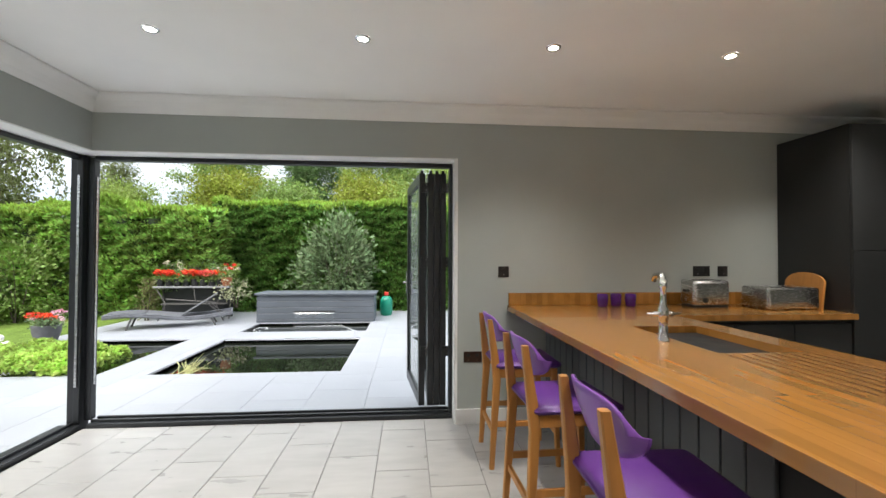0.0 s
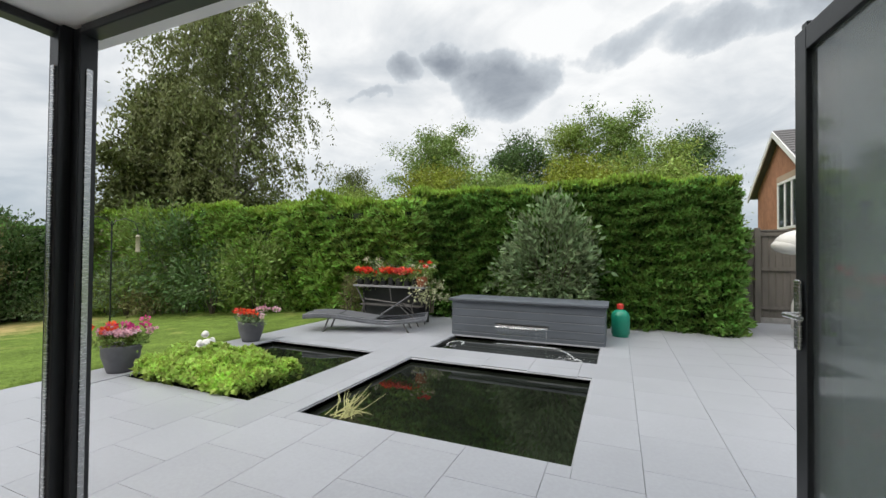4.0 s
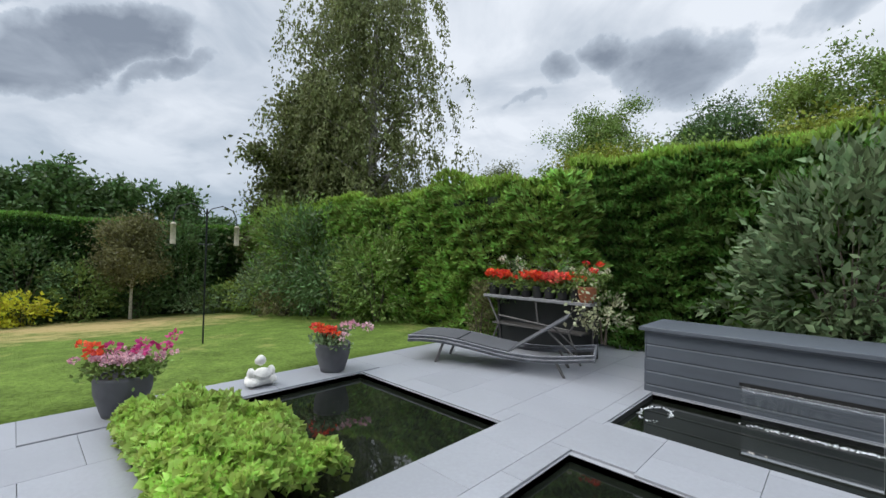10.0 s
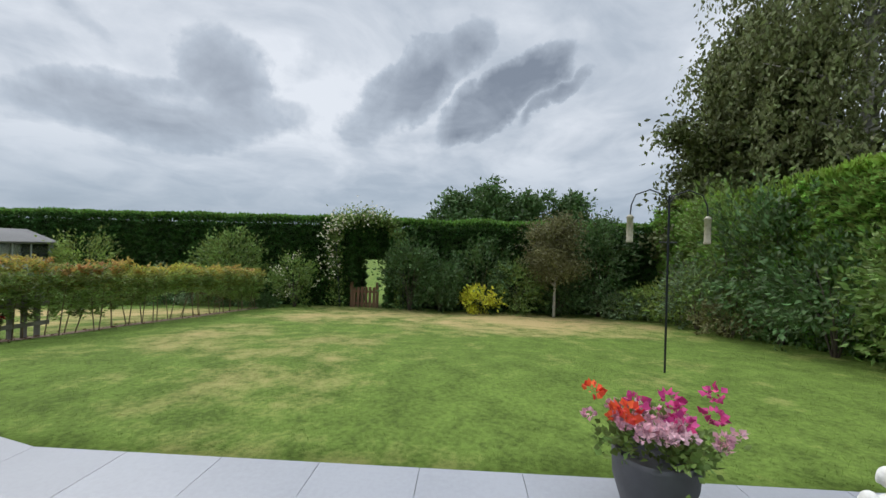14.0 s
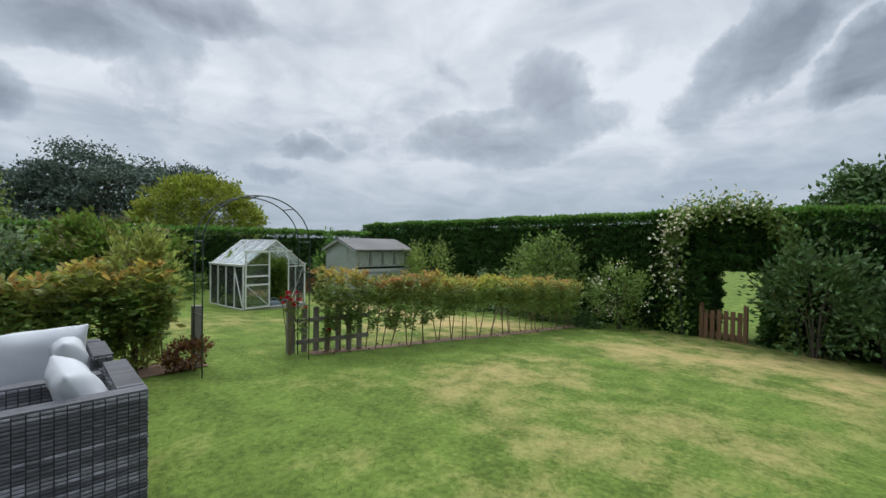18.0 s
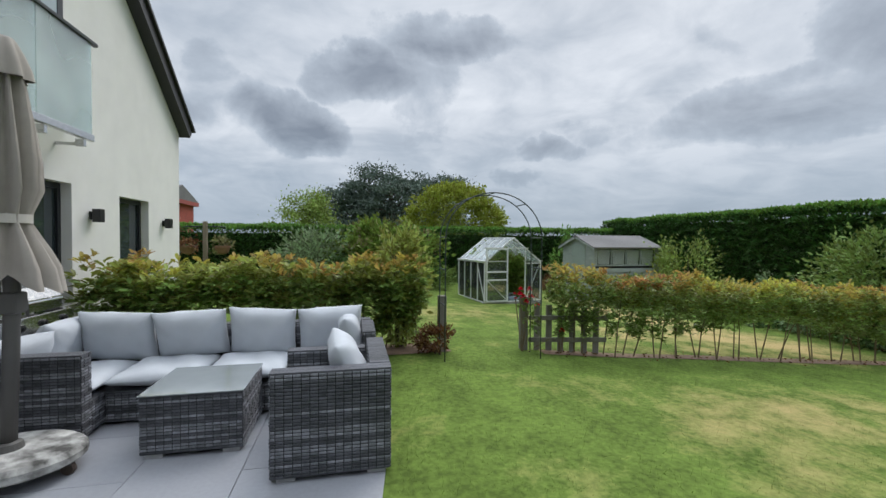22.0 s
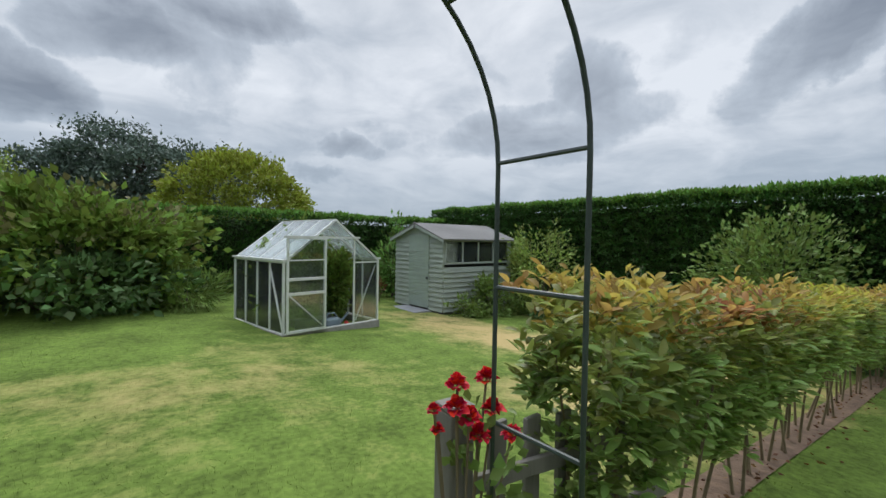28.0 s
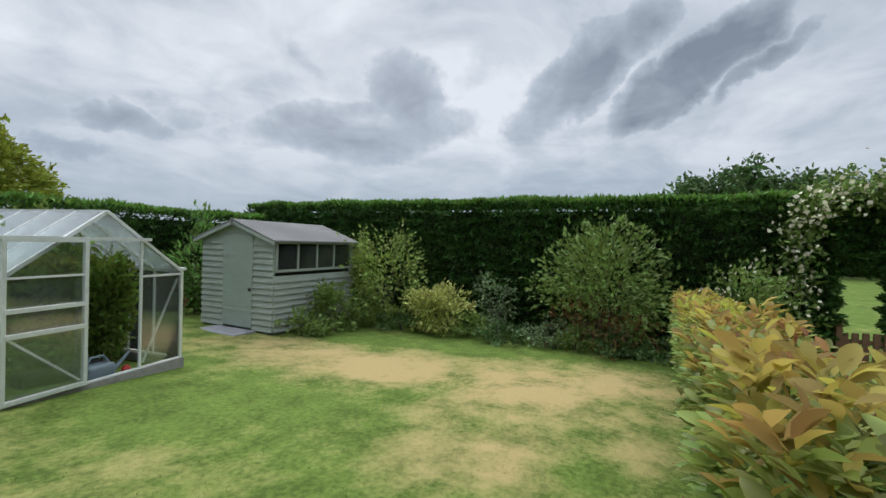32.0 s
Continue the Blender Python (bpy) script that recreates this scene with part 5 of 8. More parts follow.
o["kind"] = "stuff"

gc = thing("gas_bottle", pose(0.30, 10.62, GZ), "green gas bottle with a red cap", "gas bottle")
part("body", lathe([(0, 0.02), (0.13, 0.02), (0.155, 0.06), (0.155, 0.36), (0.14, 0.42), (0.09, 0.47), (0.05, 0.485), (0, 0.485)], 28), M_GASGRN, gc, smooth=True)
part("foot_ring", lathe([(0.12, 0), (0.135, 0), (0.135, 0.05), (0.12, 0.05)], 24), M_GASGRN, gc)
part("cap", lathe([(0.045, 0.48), (0.06, 0.5), (0.055, 0.57), (0.03, 0.59), (0, 0.59)], 16), M_RED, gc)


# ---- sun lounger ----
def lounger():
    t = thing("sun_lounger", pose(-5.05, 8.50, GZ, 0, 0, 21.5) @ Matrix.Diagonal((1.12, 1.0, 1.0, 1.0)), "wave-shaped grey rattan sun lounger with a raised backrest", "sun lounger")
    zf = lambda x: 0.29 + 0.055 * math.cos(x / 2.0 * 2 * math.pi * 0.95 - 0.9)
    n = 28
    for y in (0.0, 0.62):
        bm = bmesh.new()
        for k in range(4):
            pts = [(2.0 * i / n, y + (0.012 if k % 2 else 0), zf(2.0 * i / n) - 0.012 - k * 0.022) for i in range(n + 1)]
            tube(pts, 0.0125, 6, bm)
        part("side_rail", bm, M_RATLIGHT, t)
    for x in (0.0, 2.0):
        bm = bmesh.new()
        for k in range(4):
            tube([(x, -0.005, zf(x) - 0.012 - k * 0.022), (x, 0.625, zf(x) - 0.012 - k * 0.022)], 0.0125, 6, bm)
        part("end_rail", bm, M_RATLIGHT, t)

    def sling(x0, x1, lift=None):
        bm = bmesh.new()
        k = 14
        up = [((x0 + (x1 - x0) * i / k), (lift(i / k) if lift else zf(x0 + (x1 - x0) * i / k) + 0.004)) for i in range(k + 1)]
        a = [bm.verts.new((x, 0.03, z)) for x, z in up]
        b = [bm.verts.new((x, 0.59, z)) for x, z in up]
        c = [bm.verts.new((x, 0.03, z - 0.018)) for x, z in up]
        e = [bm.verts.new((x, 0.59, z - 0.018)) for x, z in up]
        for i in range(k):
            bm.faces.new((a[i], a[i + 1], b[i + 1], b[i]))
            bm.faces.new((c[i], e[i], e[i + 1], c[i + 1]))
            bm.faces.new((a[i], c[i], c[i + 1], a[i + 1]))
            bm.faces.new((b[i], b[i + 1], e[i + 1], e[i]))
        bm.faces.new((a[0], b[0], e[0], c[0]))
        bm.faces.new((a[k], c[k], e[k], b[k]))
        return bm

    M_SL = mat("charcoal_sling", (0.075, 0.078, 0.085), 0.75, var=0.1, scale=60, bump=0.2, bscale=400)
    part("sling", sling(0.06, 0.58), M_SL, t)
    part("sling", sling(0.60, 1.16), M_SL, t)
    part("backrest", sling(1.18, 1.74, lambda s: zf(1.18) + 0.02 + 0.42 * s), M_SL, t)
    part("prop", tube([(1.55, 0.12, zf(1.55) + 0.25), (1.80, 0.12, zf(1.8) - 0.03)], 0.011, 8), M_MAST, t)
    part("prop", tube([(1.55, 0.50, zf(1.55) + 0.25), (1.80, 0.50, zf(1.8) - 0.03)], 0.011, 8), M_MAST, t)
    for x, dx in ((0.42, -0.10), (1.62, 0.10)):
        for y in (0.06, 0.56):
            part("leg", tube([(x, y, zf(x) - 0.05), (x + dx, y, 0.0)], 0.016, 8), M_MAST, t)
    return t


lounger()


# ---- flower stand behind the lounger ----
fs = thing("plant_stand", pose(-4.12, 10.08, GZ), "dark metal folding shelf with a row of flower pots", "plant stand")
part("shelf", boxes((-0.84, 0.84, -0.17, 0.15, 0.75, 0.79), bevel=0.006), mat("weathered_shelf", (0.22, 0.22, 0.23), 0.6, var=0.25, scale=20), fs)
part("shelf", boxes((-0.70, 0.70, -0.12, 0.12, 0.36, 0.385), bevel=0.006), M_MAST, fs)
for s in (-1, 1):
    part("leg", tube([(s * 0.78, -0.14, 0.76), (s * 0.55, -0.16, 0.38), (s * 0.72, -0.16, 0.0)], 0.014, 8), M_MAST, fs)
    part("leg", tube([(s * 0.78, 0.12, 0.76), (s * 0.72, 0.14, 0.0)], 0.014, 8), M_MAST, fs)
part("rail", tube([(-0.55, -0.16, 0.5), (0.55, -0.16, 0.42)], 0.012, 8), M_MAST, fs)
part("brace", tube([(0.1, -0.16, 0.46), (0.06, -0.16, 0.74)], 0.012, 8), M_MAST, fs)
# Added black sheet, standing in for the shaded gap behind the open stand.
part("back_panel", boxes((-0.80, 0.80, 0.15, 0.17, 0.05, 0.74)), M_LINER, fs)


def flowerpot(name, m, r0, r1, h, material, label, seg=28):
    t = thing(name, m, label, "flower pot")
    part("pot", lathe([(0, 0), (r0, 0), (r0 * 1.12, h * 0.15), (r1 * 0.97, h * 0.6), (r1, h * 0.92), (r1, h), (r1 - 0.02, h), (r1 - 0.025, h * 0.9), (0, h * 0.88)], seg), material, t, smooth=True)
    return t


POT1 = flowerpot("flower_pot", pose(-5.24, 5.60, GZ), 0.135, 0.202, 0.32, M_POT, "charcoal round pot of pink and red geraniums")
POT2 = flowerpot("flower_pot", pose(-5.26, 7.53, GZ), 0.13, 0.196, 0.32, M_POT, "charcoal round pot of red and faded pink flowers")
BLACKPOT = mat("black_nursery_pot", (0.02, 0.02, 0.02), 0.6)
ROWPOTS = []
for i in range(8):
    ROWPOTS.append(flowerpot("nursery_pot", pose(-4.12 - 0.74 + i * 0.19, 10.05, GZ + 0.79), 0.065, 0.085, 0.16, BLACKPOT, "black nursery pot of red geraniums on the shelf", 14))
TERRA = flowerpot("flower_pot", pose(-3.38, 10.03, GZ + 0.79), 0.08, 0.12, 0.2, mat("terracotta", (0.34, 0.12, 0.06), 0.8), "terracotta pot of trailing variegated leaves", 18)

# seated stone figure, one plain mesh
bm = bmesh.new()


def blob(bm, c, r, seg=20):
    g = bmesh.ops.create_uvsphere(bm, u_segments=seg, v_segments=12, radius=1.0)
    bmesh.ops.scale(bm, vec=r, verts=g["verts"])
    bmesh.ops.translate(bm, vec=c, verts=g["verts"])


blob(bm, (0, 0, 0.06), (0.105, 0.15, 0.062))
blob(bm, (0.03, 0.085, 0.055), (0.085, 0.07, 0.05))
blob(bm, (0.03, -0.085, 0.055), (0.085, 0.07, 0.05))
lathe([(0.14, 0.04), (0.138, 0.09), (0.122, 0.13), (0.10, 0.165), (0.085, 0.19), (0.05, 0.212), (0.036, 0.225), (0, 0.23)], 24, bm)
blob(bm, (0.05, 0, 0.12), (0.075, 0.085, 0.065))
blob(bm, (0.03, 0.10, 0.135), (0.05, 0.036, 0.055))
blob(bm, (0.03, -0.10, 0.135), (0.05, 0.036, 0.055))
blob(bm, (0.012, 0, 0.25), (0.046, 0.047, 0.052))
blob(bm, (0.005, 0.046, 0.243), (0.012, 0.010, 0.026))
blob(bm, (0.005, -0.046, 0.243), (0.012, 0.010, 0.026))
st2 = tagged(part("garden_statue", bm, M_STATUE, smooth=True), "small white stone seated garden statue", "statue")
melt = st2.modifiers.new("melt", "REMESH")
melt.mode, melt.voxel_size, melt.use_smooth_shade = "VOXEL", 0.006, True
st2.matrix_world = pose(-5.25, 6.70, GZ + 0.002, 0, 0, 0)

# ---- bird feeder ----
bf = thing("bird_feeder", pose(-8.07, 6.99, -0.28), "slim dark bird feeding pole with two hanging seed feeders", "bird feeder")
part("pole", tube([(0, 0, 0), (0.0, 0, 2.1)], 0.013, 8), M_ALU, bf)
part("cross_bar", tube([(0, -0.10, 1.55), (0, 0.10, 1.55)], 0.008, 8), M_ALU, bf)
for s in (-1, 1):
    part("hook", tube([(0, 0, 2.0), (0, s * 0.06, 2.1), (0, s * 0.22, 2.16), (0, s * 0.38, 2.1), (0, s * 0.43, 1.98), (0, s * 0.44, 1.86)], 0.008, 8), M_ALU, bf)
    f = part("feeder", lathe([(0.035, -0.32), (0.042, -0.30), (0.036, -0.29), (0.036, -0.04), (0.048, -0.03), (0.02, 0.0), (0, 0.005)], 16, m=pose(0, s * 0.44, 1.86)), mat("seed_tube", (0.42, 0.38, 0.28), 0.3, var=0.2, scale=30), bf, smooth=True)
    part("perch", tube([(0, s * 0.44 - 0.07, 1.60), (0, s * 0.44 + 0.07, 1.60)], 0.004, 6), M_BLACK, f)


# ---- plants ----
L_PHOT = leaf_mat("photinia_leaf", (0.27, 0.38, 0.11), 0.4, 0.45, rough=0.35)
L_PHOTR = leaf_mat("photinia_young_leaf", (0.55, 0.27, 0.11), 0.35, 0.5, c2=(0.42, 0.43, 0.07), rough=0.55)
L_PHOTY = leaf_mat("photinia_sunned_leaf", (0.285, 0.325, 0.078), 0.45, 0.45, rough=0.35)
L_LIGHT = leaf_mat("light_shrub_leaf", (0.23, 0.31, 0.07))
L_HYD = leaf_mat("broad_shrub_leaf", (0.17, 0.25, 0.045), 0.45, 0.35, rough=0.7)
L_GREY = leaf_mat("grey_green_leaf", (0.185, 0.255, 0.125), 0.5, 0.3)
L_DKSH = leaf_mat("dark_shrub_leaf", (0.085, 0.15, 0.047), 0.4, 0.2)
L_LIME = leaf_mat("lime_pond_leaf", (0.41, 0.56, 0.13), 0.4, 0.4)
L_GOLD = leaf_mat("golden_leaf", (0.25, 0.29, 0.04), 0.35, 0.3)
L_YELLOW = leaf_mat("yellow_leaf", (0.76, 0.74, 0.08), 0.3, 0.4)
L_BIRCH = leaf_mat("birch_leaf", (0.19, 0.215, 0.085), 0.4, 0.35)
L_SPRUCE = leaf_mat("dark_tree_leaf", (0.12, 0.142, 0.05), 0.45, 0.2)
L_BLUE = leaf_mat("blue_cedar_needles", (0.10, 0.14, 0.11), 0.35, 0.15)
L_BROWN = leaf_mat("bronze_leaf", (0.17, 0.165, 0.068), 0.4, 0.25)
L_MID = leaf_mat("mid_green_leaf", (0.18, 0.265, 0.065), 0.35, 0.25)
L_FLR = leaf_mat("red_petal", (0.78, 0.06, 0.035), 0.25, 0.2)
L_ROSE = leaf_mat("crimson_rose_petal", (0.62, 0.012, 0.03), 0.25, 0.2)
L_FLO = leaf_mat("orange_red_petal", (0.85, 0.10, 0.045), 0.25, 0.3)
L_FLC = leaf_mat("coral_petal", (0.85, 0.16, 0.12), 0.3, 0.3)
L_FLPP = leaf_mat("pale_pink_petal", (0.78, 0.34, 0.46), 0.3, 0.3, c2=(0.86, 0.66, 0.70))
L_FLM = leaf_mat("magenta_petal", (0.62, 0.06, 0.25), 0.2, 0.2)
L_FLW = leaf_mat("cream_petal", (0.72, 0.68, 0.52), 0.2, 0.2)
L_VAR = leaf_mat("variegated_leaf", (0.30, 0.34, 0.16), 0.5, 0.25, c2=(0.6, 0.6, 0.4))
L_VARG = leaf_mat("golden_variegated_leaf", (0.40, 0.44, 0.10), 0.45, 0.3, c2=(0.58, 0.58, 0.20))
L_STEM = mat("green_stem", (0.17, 0.13, 0.075), 0.8, var=0.3)
L_DRY = leaf_mat("withered_leaf", (0.16, 0.075, 0.03), 0.5, 0.2)


def stuff_part(name, me, material, parent, label=""):
    o = part(name, me, material, parent, label)
    o["kind"] = "stuff"
    return o


def clump_points(k, n, c, r, shell=0.55, spread=0.22, ragged=0.2):
    """n leaf points in k clumps that fill an egg of radii r round c, mostly near its outside; with outward directions."""
    d = unit(RNG.normal(size=(k, 3)))
    rad = (shell + (1 - shell) * RNG.uniform(0, 1, (k, 1)) ** 0.6) * RNG.uniform(1 - ragged, 1 + 0.6 * ragged, (k, 1))
    C = d * rad
    i = RNG.integers(0, k, n)
    P = C[i] + RNG.normal(0, spread, (n, 3))
    out = unit(P) + RNG.normal(0, 0.5, (n, 3))
    return np.array(c) + P * np.array(r), out


def shrub(name, x, y, r, z0, z1, n, leaf, label, size=0.09, k=40, stems=5, width=0.5, spread=0.2, category="shrub", extra=None, up=0.2, ry=None, loose=0.30):
    t = thing(name, pose(x, y, z0), label, category)
    h = z1 - z0
    c, rr = (0, 0, h * 0.56), (r, ry or r, h * 0.5)
    bm = bmesh.new()
    for s in range(stems):
        a = s * 2.4 + x
        e = Vector((math.cos(a) * r * 0.55, math.sin(a) * (ry or r) * 0.55, h * RNG.uniform(0.55, 0.85)))
        tube([(math.cos(a) * 0.03, math.sin(a) * 0.03, -0.03), (e.x * 0.35, e.y * 0.35, e.z * 0.5), e], 0.01, 5, bm, radii=[0.018, 0.012, 0.005])
    part("branchwork", bm, L_BARK, t)
    P, D = clump_points(k, n, c, rr, 0.45 if loose > 0.1 else 0.85, spread, 0.2 if loose > 0.1 else 0.05)
    P[:, 2] = np.maximum(P[:, 2], 0.02 + RNG.uniform(0, 0.1, n))
    D = D + np.array([0, 0, up])
    stuff_part("leaves", leaf_mesh("leaves", P, D, size, width), leaf, t)
    # loose shoots that break the outline
    q = max(8, k // 2)
    S, O = clump_points(q, q, c, rr, 0.9, 0.03)
    O = unit(O + np.array([0, 0, 0.5]))
    s = RNG.uniform(0, 1, (q, 14, 1))
    P = (S[:, None, :] + O[:, None, :] * s * loose * r + RNG.normal(0, size * 0.22, (q, 14, 3))).reshape(-1, 3)
    P[:, 2] = np.maximum(P[:, 2], 0.05)
    stuff_part("new_growth", leaf_mesh("new_growth", P, np.repeat(O, 14, 0) + RNG.normal(0, 0.7, P.shape), size * 0.85, width), leaf, t)
    if extra:
        m2, n2, s2, nm = extra
        P, D = clump_points(max(5, k // 2), n2, c, (rr[0] * 1.05, rr[1] * 1.05, rr[2] * 1.05), 0.85, 0.1)
        P[:, 2] = np.maximum(P[:, 2], 0.1)
        stuff_part(nm, leaf_mesh(nm, P, D + np.array([0.3, 0, 0.3]), s2, 0.8), m2, t)
    return t


def big_leaf_mesh(name, P, D, length, width):
    """Broad leaves with a midrib fold and a curved tip: nine corners, eight triangles each."""
    n = len(P)
    D = unit(D)
    up = np.tile(np.array([[0, 0, 1.0]]), (n, 1)) + RNG.normal(0, 0.35, (n, 3))
    S = unit(np.cross(D, up))
    U = np.cross(S, D)
    Ln = np.broadcast_to(length, n)[:, None] * RNG.uniform(0.7, 1.25, (n, 1))
    W = Ln * width
    curl = RNG.uniform(0.05, 0.3, (n, 1))
    rows = []
    for s, w in ((0.0, 0.02), (0.3, 0.42), (0.62, 0.5), (0.85, 0.3)):
        mid = P + D * Ln * s - U * Ln * curl * s * s
        rows += [mid + S * W * w + U * W * w * 0.45, mid, mid - S * W * w + U * W * w * 0.45]
    tip = P + D * Ln - U * Ln * curl
    V = np.stack(rows + [tip], axis=1)
    quads = []
    for r in range(3):
        b = r * 3
        quads += [(b, b + 1, b + 4), (b, b + 4, b + 3), (b + 1, b + 2, b + 5), (b + 1, b + 5, b + 4)]
    quads += [(9, 10, 12), (10, 11, 12)]
    i = np.arange(n)[:, None] * 13
    F = np.concatenate([i + np.array([q]) for q in quads])
    me = np_mesh(name, V.reshape(-1, 3), F)
    me.polygons.foreach_set("use_smooth", [True] * len(me.polygons))
    return me


def photinia(name, pts, half, height, n, label, size=0.10, bare=0.28, tip=0.3, red=True, stem_gap=0.33, leaf=None):
    """A young hedge of upright shrubs: bare stems below, whorls of broad leaves above, young tips on top."""
    t = thing(name, pose(pts[0][0], pts[0][1], 0), label, "hedge")
    a, b = np.array(pts[0]), np.array(pts[1])
    L = np.linalg.norm(b - a)
    d = (b - a) / L
    side = np.array([-d[1], d[0]])
    base = lambda s: a[None, :] + d[None, :] * s[:, None]
    bm = bmesh.new()
    for s in np.arange(0.1, L, stem_gap):
        for q in range(2):
            p = a + d * (s + RNG.normal(0, 0.05)) + side * RNG.normal(0, 0.06)
            z = float(ground_z(p[0], p[1]))
            e = p + RNG.normal(0, 0.085, 2)
            tube([(p[0] - a[0], p[1] - a[1], z - 0.03), ((p[0] + e[0]) / 2 - a[0] + RNG.normal(0, 0.02), (p[1] + e[1]) / 2 - a[1], z + height * 0.4), (e[0] - a[0], e[1] - a[1], z + height * 0.78)], 0.01, 5, bm, radii=[0.010, 0.007, 0.003])
    part("branchwork", bm, L_STEM, t)
    for nm, cnt, lo, hi, mt, sz in (("leaves", int(n * 0.62), bare, 0.8, L_PHOT, size), ("upper_leaves", int(n * 0.38), 0.6, 0.96, leaf or L_PHOT, size), ("young_leaves", int(n * tip), 0.84, 1.02, L_PHOTR if red else L_PHOT, size * 0.95)):
        whorls = max(20, cnt // 7)
        s = RNG.uniform(0, L, whorls)
        v = lo + (hi - lo) * RNG.uniform(0, 1, whorls) ** (0.75 if nm == "leaves" else 1.0)
        w = RNG.uniform(-1, 1, whorls)
        w = np.sign(w) * np.abs(w) ** 0.55
        # each plant of the row keeps its own foot: a tuft that starts high or low and spreads upwards
        plant = np.floor(s / stem_gap)
        if nm == "leaves":
            v = v + (0.8 - v) * np.clip(0.12 + 0.38 * np.sin(plant * 12.9 + pts[0][0]), 0.0, 0.45) * np.clip((s - 0.8) / 1.5, 0, 1)
            mid = (plant + 0.5) * stem_gap
            s = mid + (s - mid) * (0.45 + 0.55 * np.clip((v - 0.3) / 0.3, 0, 1))
        bulge = np.clip((v - bare) / 0.35, 0.25, 1.0) * (1 + 0.12 * np.sin(s * 5.3))
        xy = base(s) + side[None, :] * (w * half * bulge)[:, None]
        z = ground_z(xy[:, 0], xy[:, 1]) + v * height * (1 + 0.035 * np.sin(s * 4.1) + 0.03 * np.sin(s * 9.7 + 1))
        C = np.concatenate([xy, z[:, None]], 1)
        i = np.repeat(np.arange(whorls), 7)
        ang = RNG.uniform(0, 2 * math.pi, len(i))
        lift = {"leaves": 0.42, "upper_leaves": 0.6}.get(nm, 0.95)
        D = np.stack([np.cos(ang), np.sin(ang), lift + RNG.normal(0, 0.3, len(i))], 1) + np.concatenate([side[None, :] * w[i][:, None] * 0.5, np.zeros((len(i), 1))], 1)
        P = C[i] + RNG.normal(0, 0.018, (len(i), 3)) + D * 0.012
        stuff_part(nm, big_leaf_mesh(nm, P - np.array([a[0], a[1], 0]), D, sz, 0.42), mt, t)
    return t


photinia("photinia_hedge", ((-8.06, -1.39), (-14.3, -1.05)), 0.19, 1.05, 21000, "knee-high bare-stemmed photinia hedge with coppery young tips", 0.066, bare=0.2, tip=0.15, leaf=L_PHOTY)
photinia("photinia_hedge", ((-6.46, -1.76), (-2.85, -1.86)), 0.36, 1.10, 15000, "broad leafy photinia hedge behind the sofa", 0.095, bare=0.2, tip=0.06, leaf=L_PHOTY)
shrub("photinia_bush", -6.2, -1.86, 0.36, -0.19, 1.22, 2000, L_PHOTY, "tall leggy photinia bush at the end of the hedge", 0.09, 40, 6, 0.42, 0.14)
structure("ground", np_mesh("soil", np.array([(x, -1.46 - (x + 7.95) * 0.057 + o, float(ground_z(x, 0)) + 0.012 * float(fbm(np.array([x, -1.46 - (x + 7.95) * 0.057 + o, 0.0]), 1.1)) + 0.007)
                                              for x in np.linspace(-7.95, -14.6, 61) for o in (-0.07, 0.04, 0.15)]),
                            np.array([(3 * i + k, 3 * i + k + 3, 3 * i + k + 4, 3 * i + k + 1) for i in range(60) for k in range(2)])), M_SOIL)
structure("ground", np_mesh("soil", np.array([(x, y, -0.168) for x, y in ((-6.75, -1.95), (-6.8, -1.5), (-5.6, -1.45), (-2.7, -1.45), (-2.7, -2.1))]), np.array([(0, 1, 2, 3, 4)])), M_SOIL)

# dry litter along the soil
k = 260
P = np.stack([RNG.uniform(-14, -8, k), np.zeros(k), np.zeros(k)], 1)
P[:, 1] = -1.42 + (-8.1 - P[:, 0]) * 0.055 + RNG.normal(0.05, 0.12, k)
P[:, 2] = ground_z(P[:, 0], P[:, 1]) + 0.022
tagged(part("leaf_litter", leaf_mesh("leaf_litter", P, RNG.normal(0, 1, (k, 3)) * np.array([1, 1, 0.2]), 0.035, 0.5), L_DRY), "dry brown fallen leaves on the soil", "leaf litter", kind="stuff")
shrub("withered_plant", -6.62, -1.46, 0.24, -0.19, 0.12, 900, L_DRY, "low withered brown plant beside the gate post", 0.05, 14, 3)

# ---- pond plants ----
pp = thing("pond_plants", pose(-3.98, 6.1, -0.26), "lush mound of lime green marginal pond plants", "pond plant")
n = 30000
u, v = RNG.uniform(-0.84, 0.77, n), RNG.uniform(-0.62, 0.62, n)
back = 0.125 + 0.245 * u + 0.07 * np.sin(u * 9.0) + 0.03 * np.sin(u * 23.0)
keep = v < back
u, v, back = u[keep], v[keep], back[keep]
lump = fbm(np.stack([u, v, u * 0], 1), 9.0, 3.0)
mid = (back - 0.62) / 2
top = 0.34 * np.sqrt(np.clip(1 - (np.abs(u + 0.03) / 0.92) ** 3, 0, 1) * np.clip(1 - (np.abs(v - mid) / (back - mid + 0.04)) ** 3, 0, 1)) + 0.085 * lump + 0.03
P = np.stack([u, v, top * (1 - RNG.exponential(0.13, len(u)))], 1)
P[:, 2] = np.maximum(P[:, 2], 0.0)
stuff_part("leaves", leaf_mesh("leaves", P, RNG.normal(0, 0.6, P.shape) + np.array([0, 0, 0.35]), 0.06, 0.85), L_LIME, pp)
rd = thing("water_reeds", pose(-2.1, 5.72, -0.238), "pale straggly reeds floating in the pond corner", "pond plant")
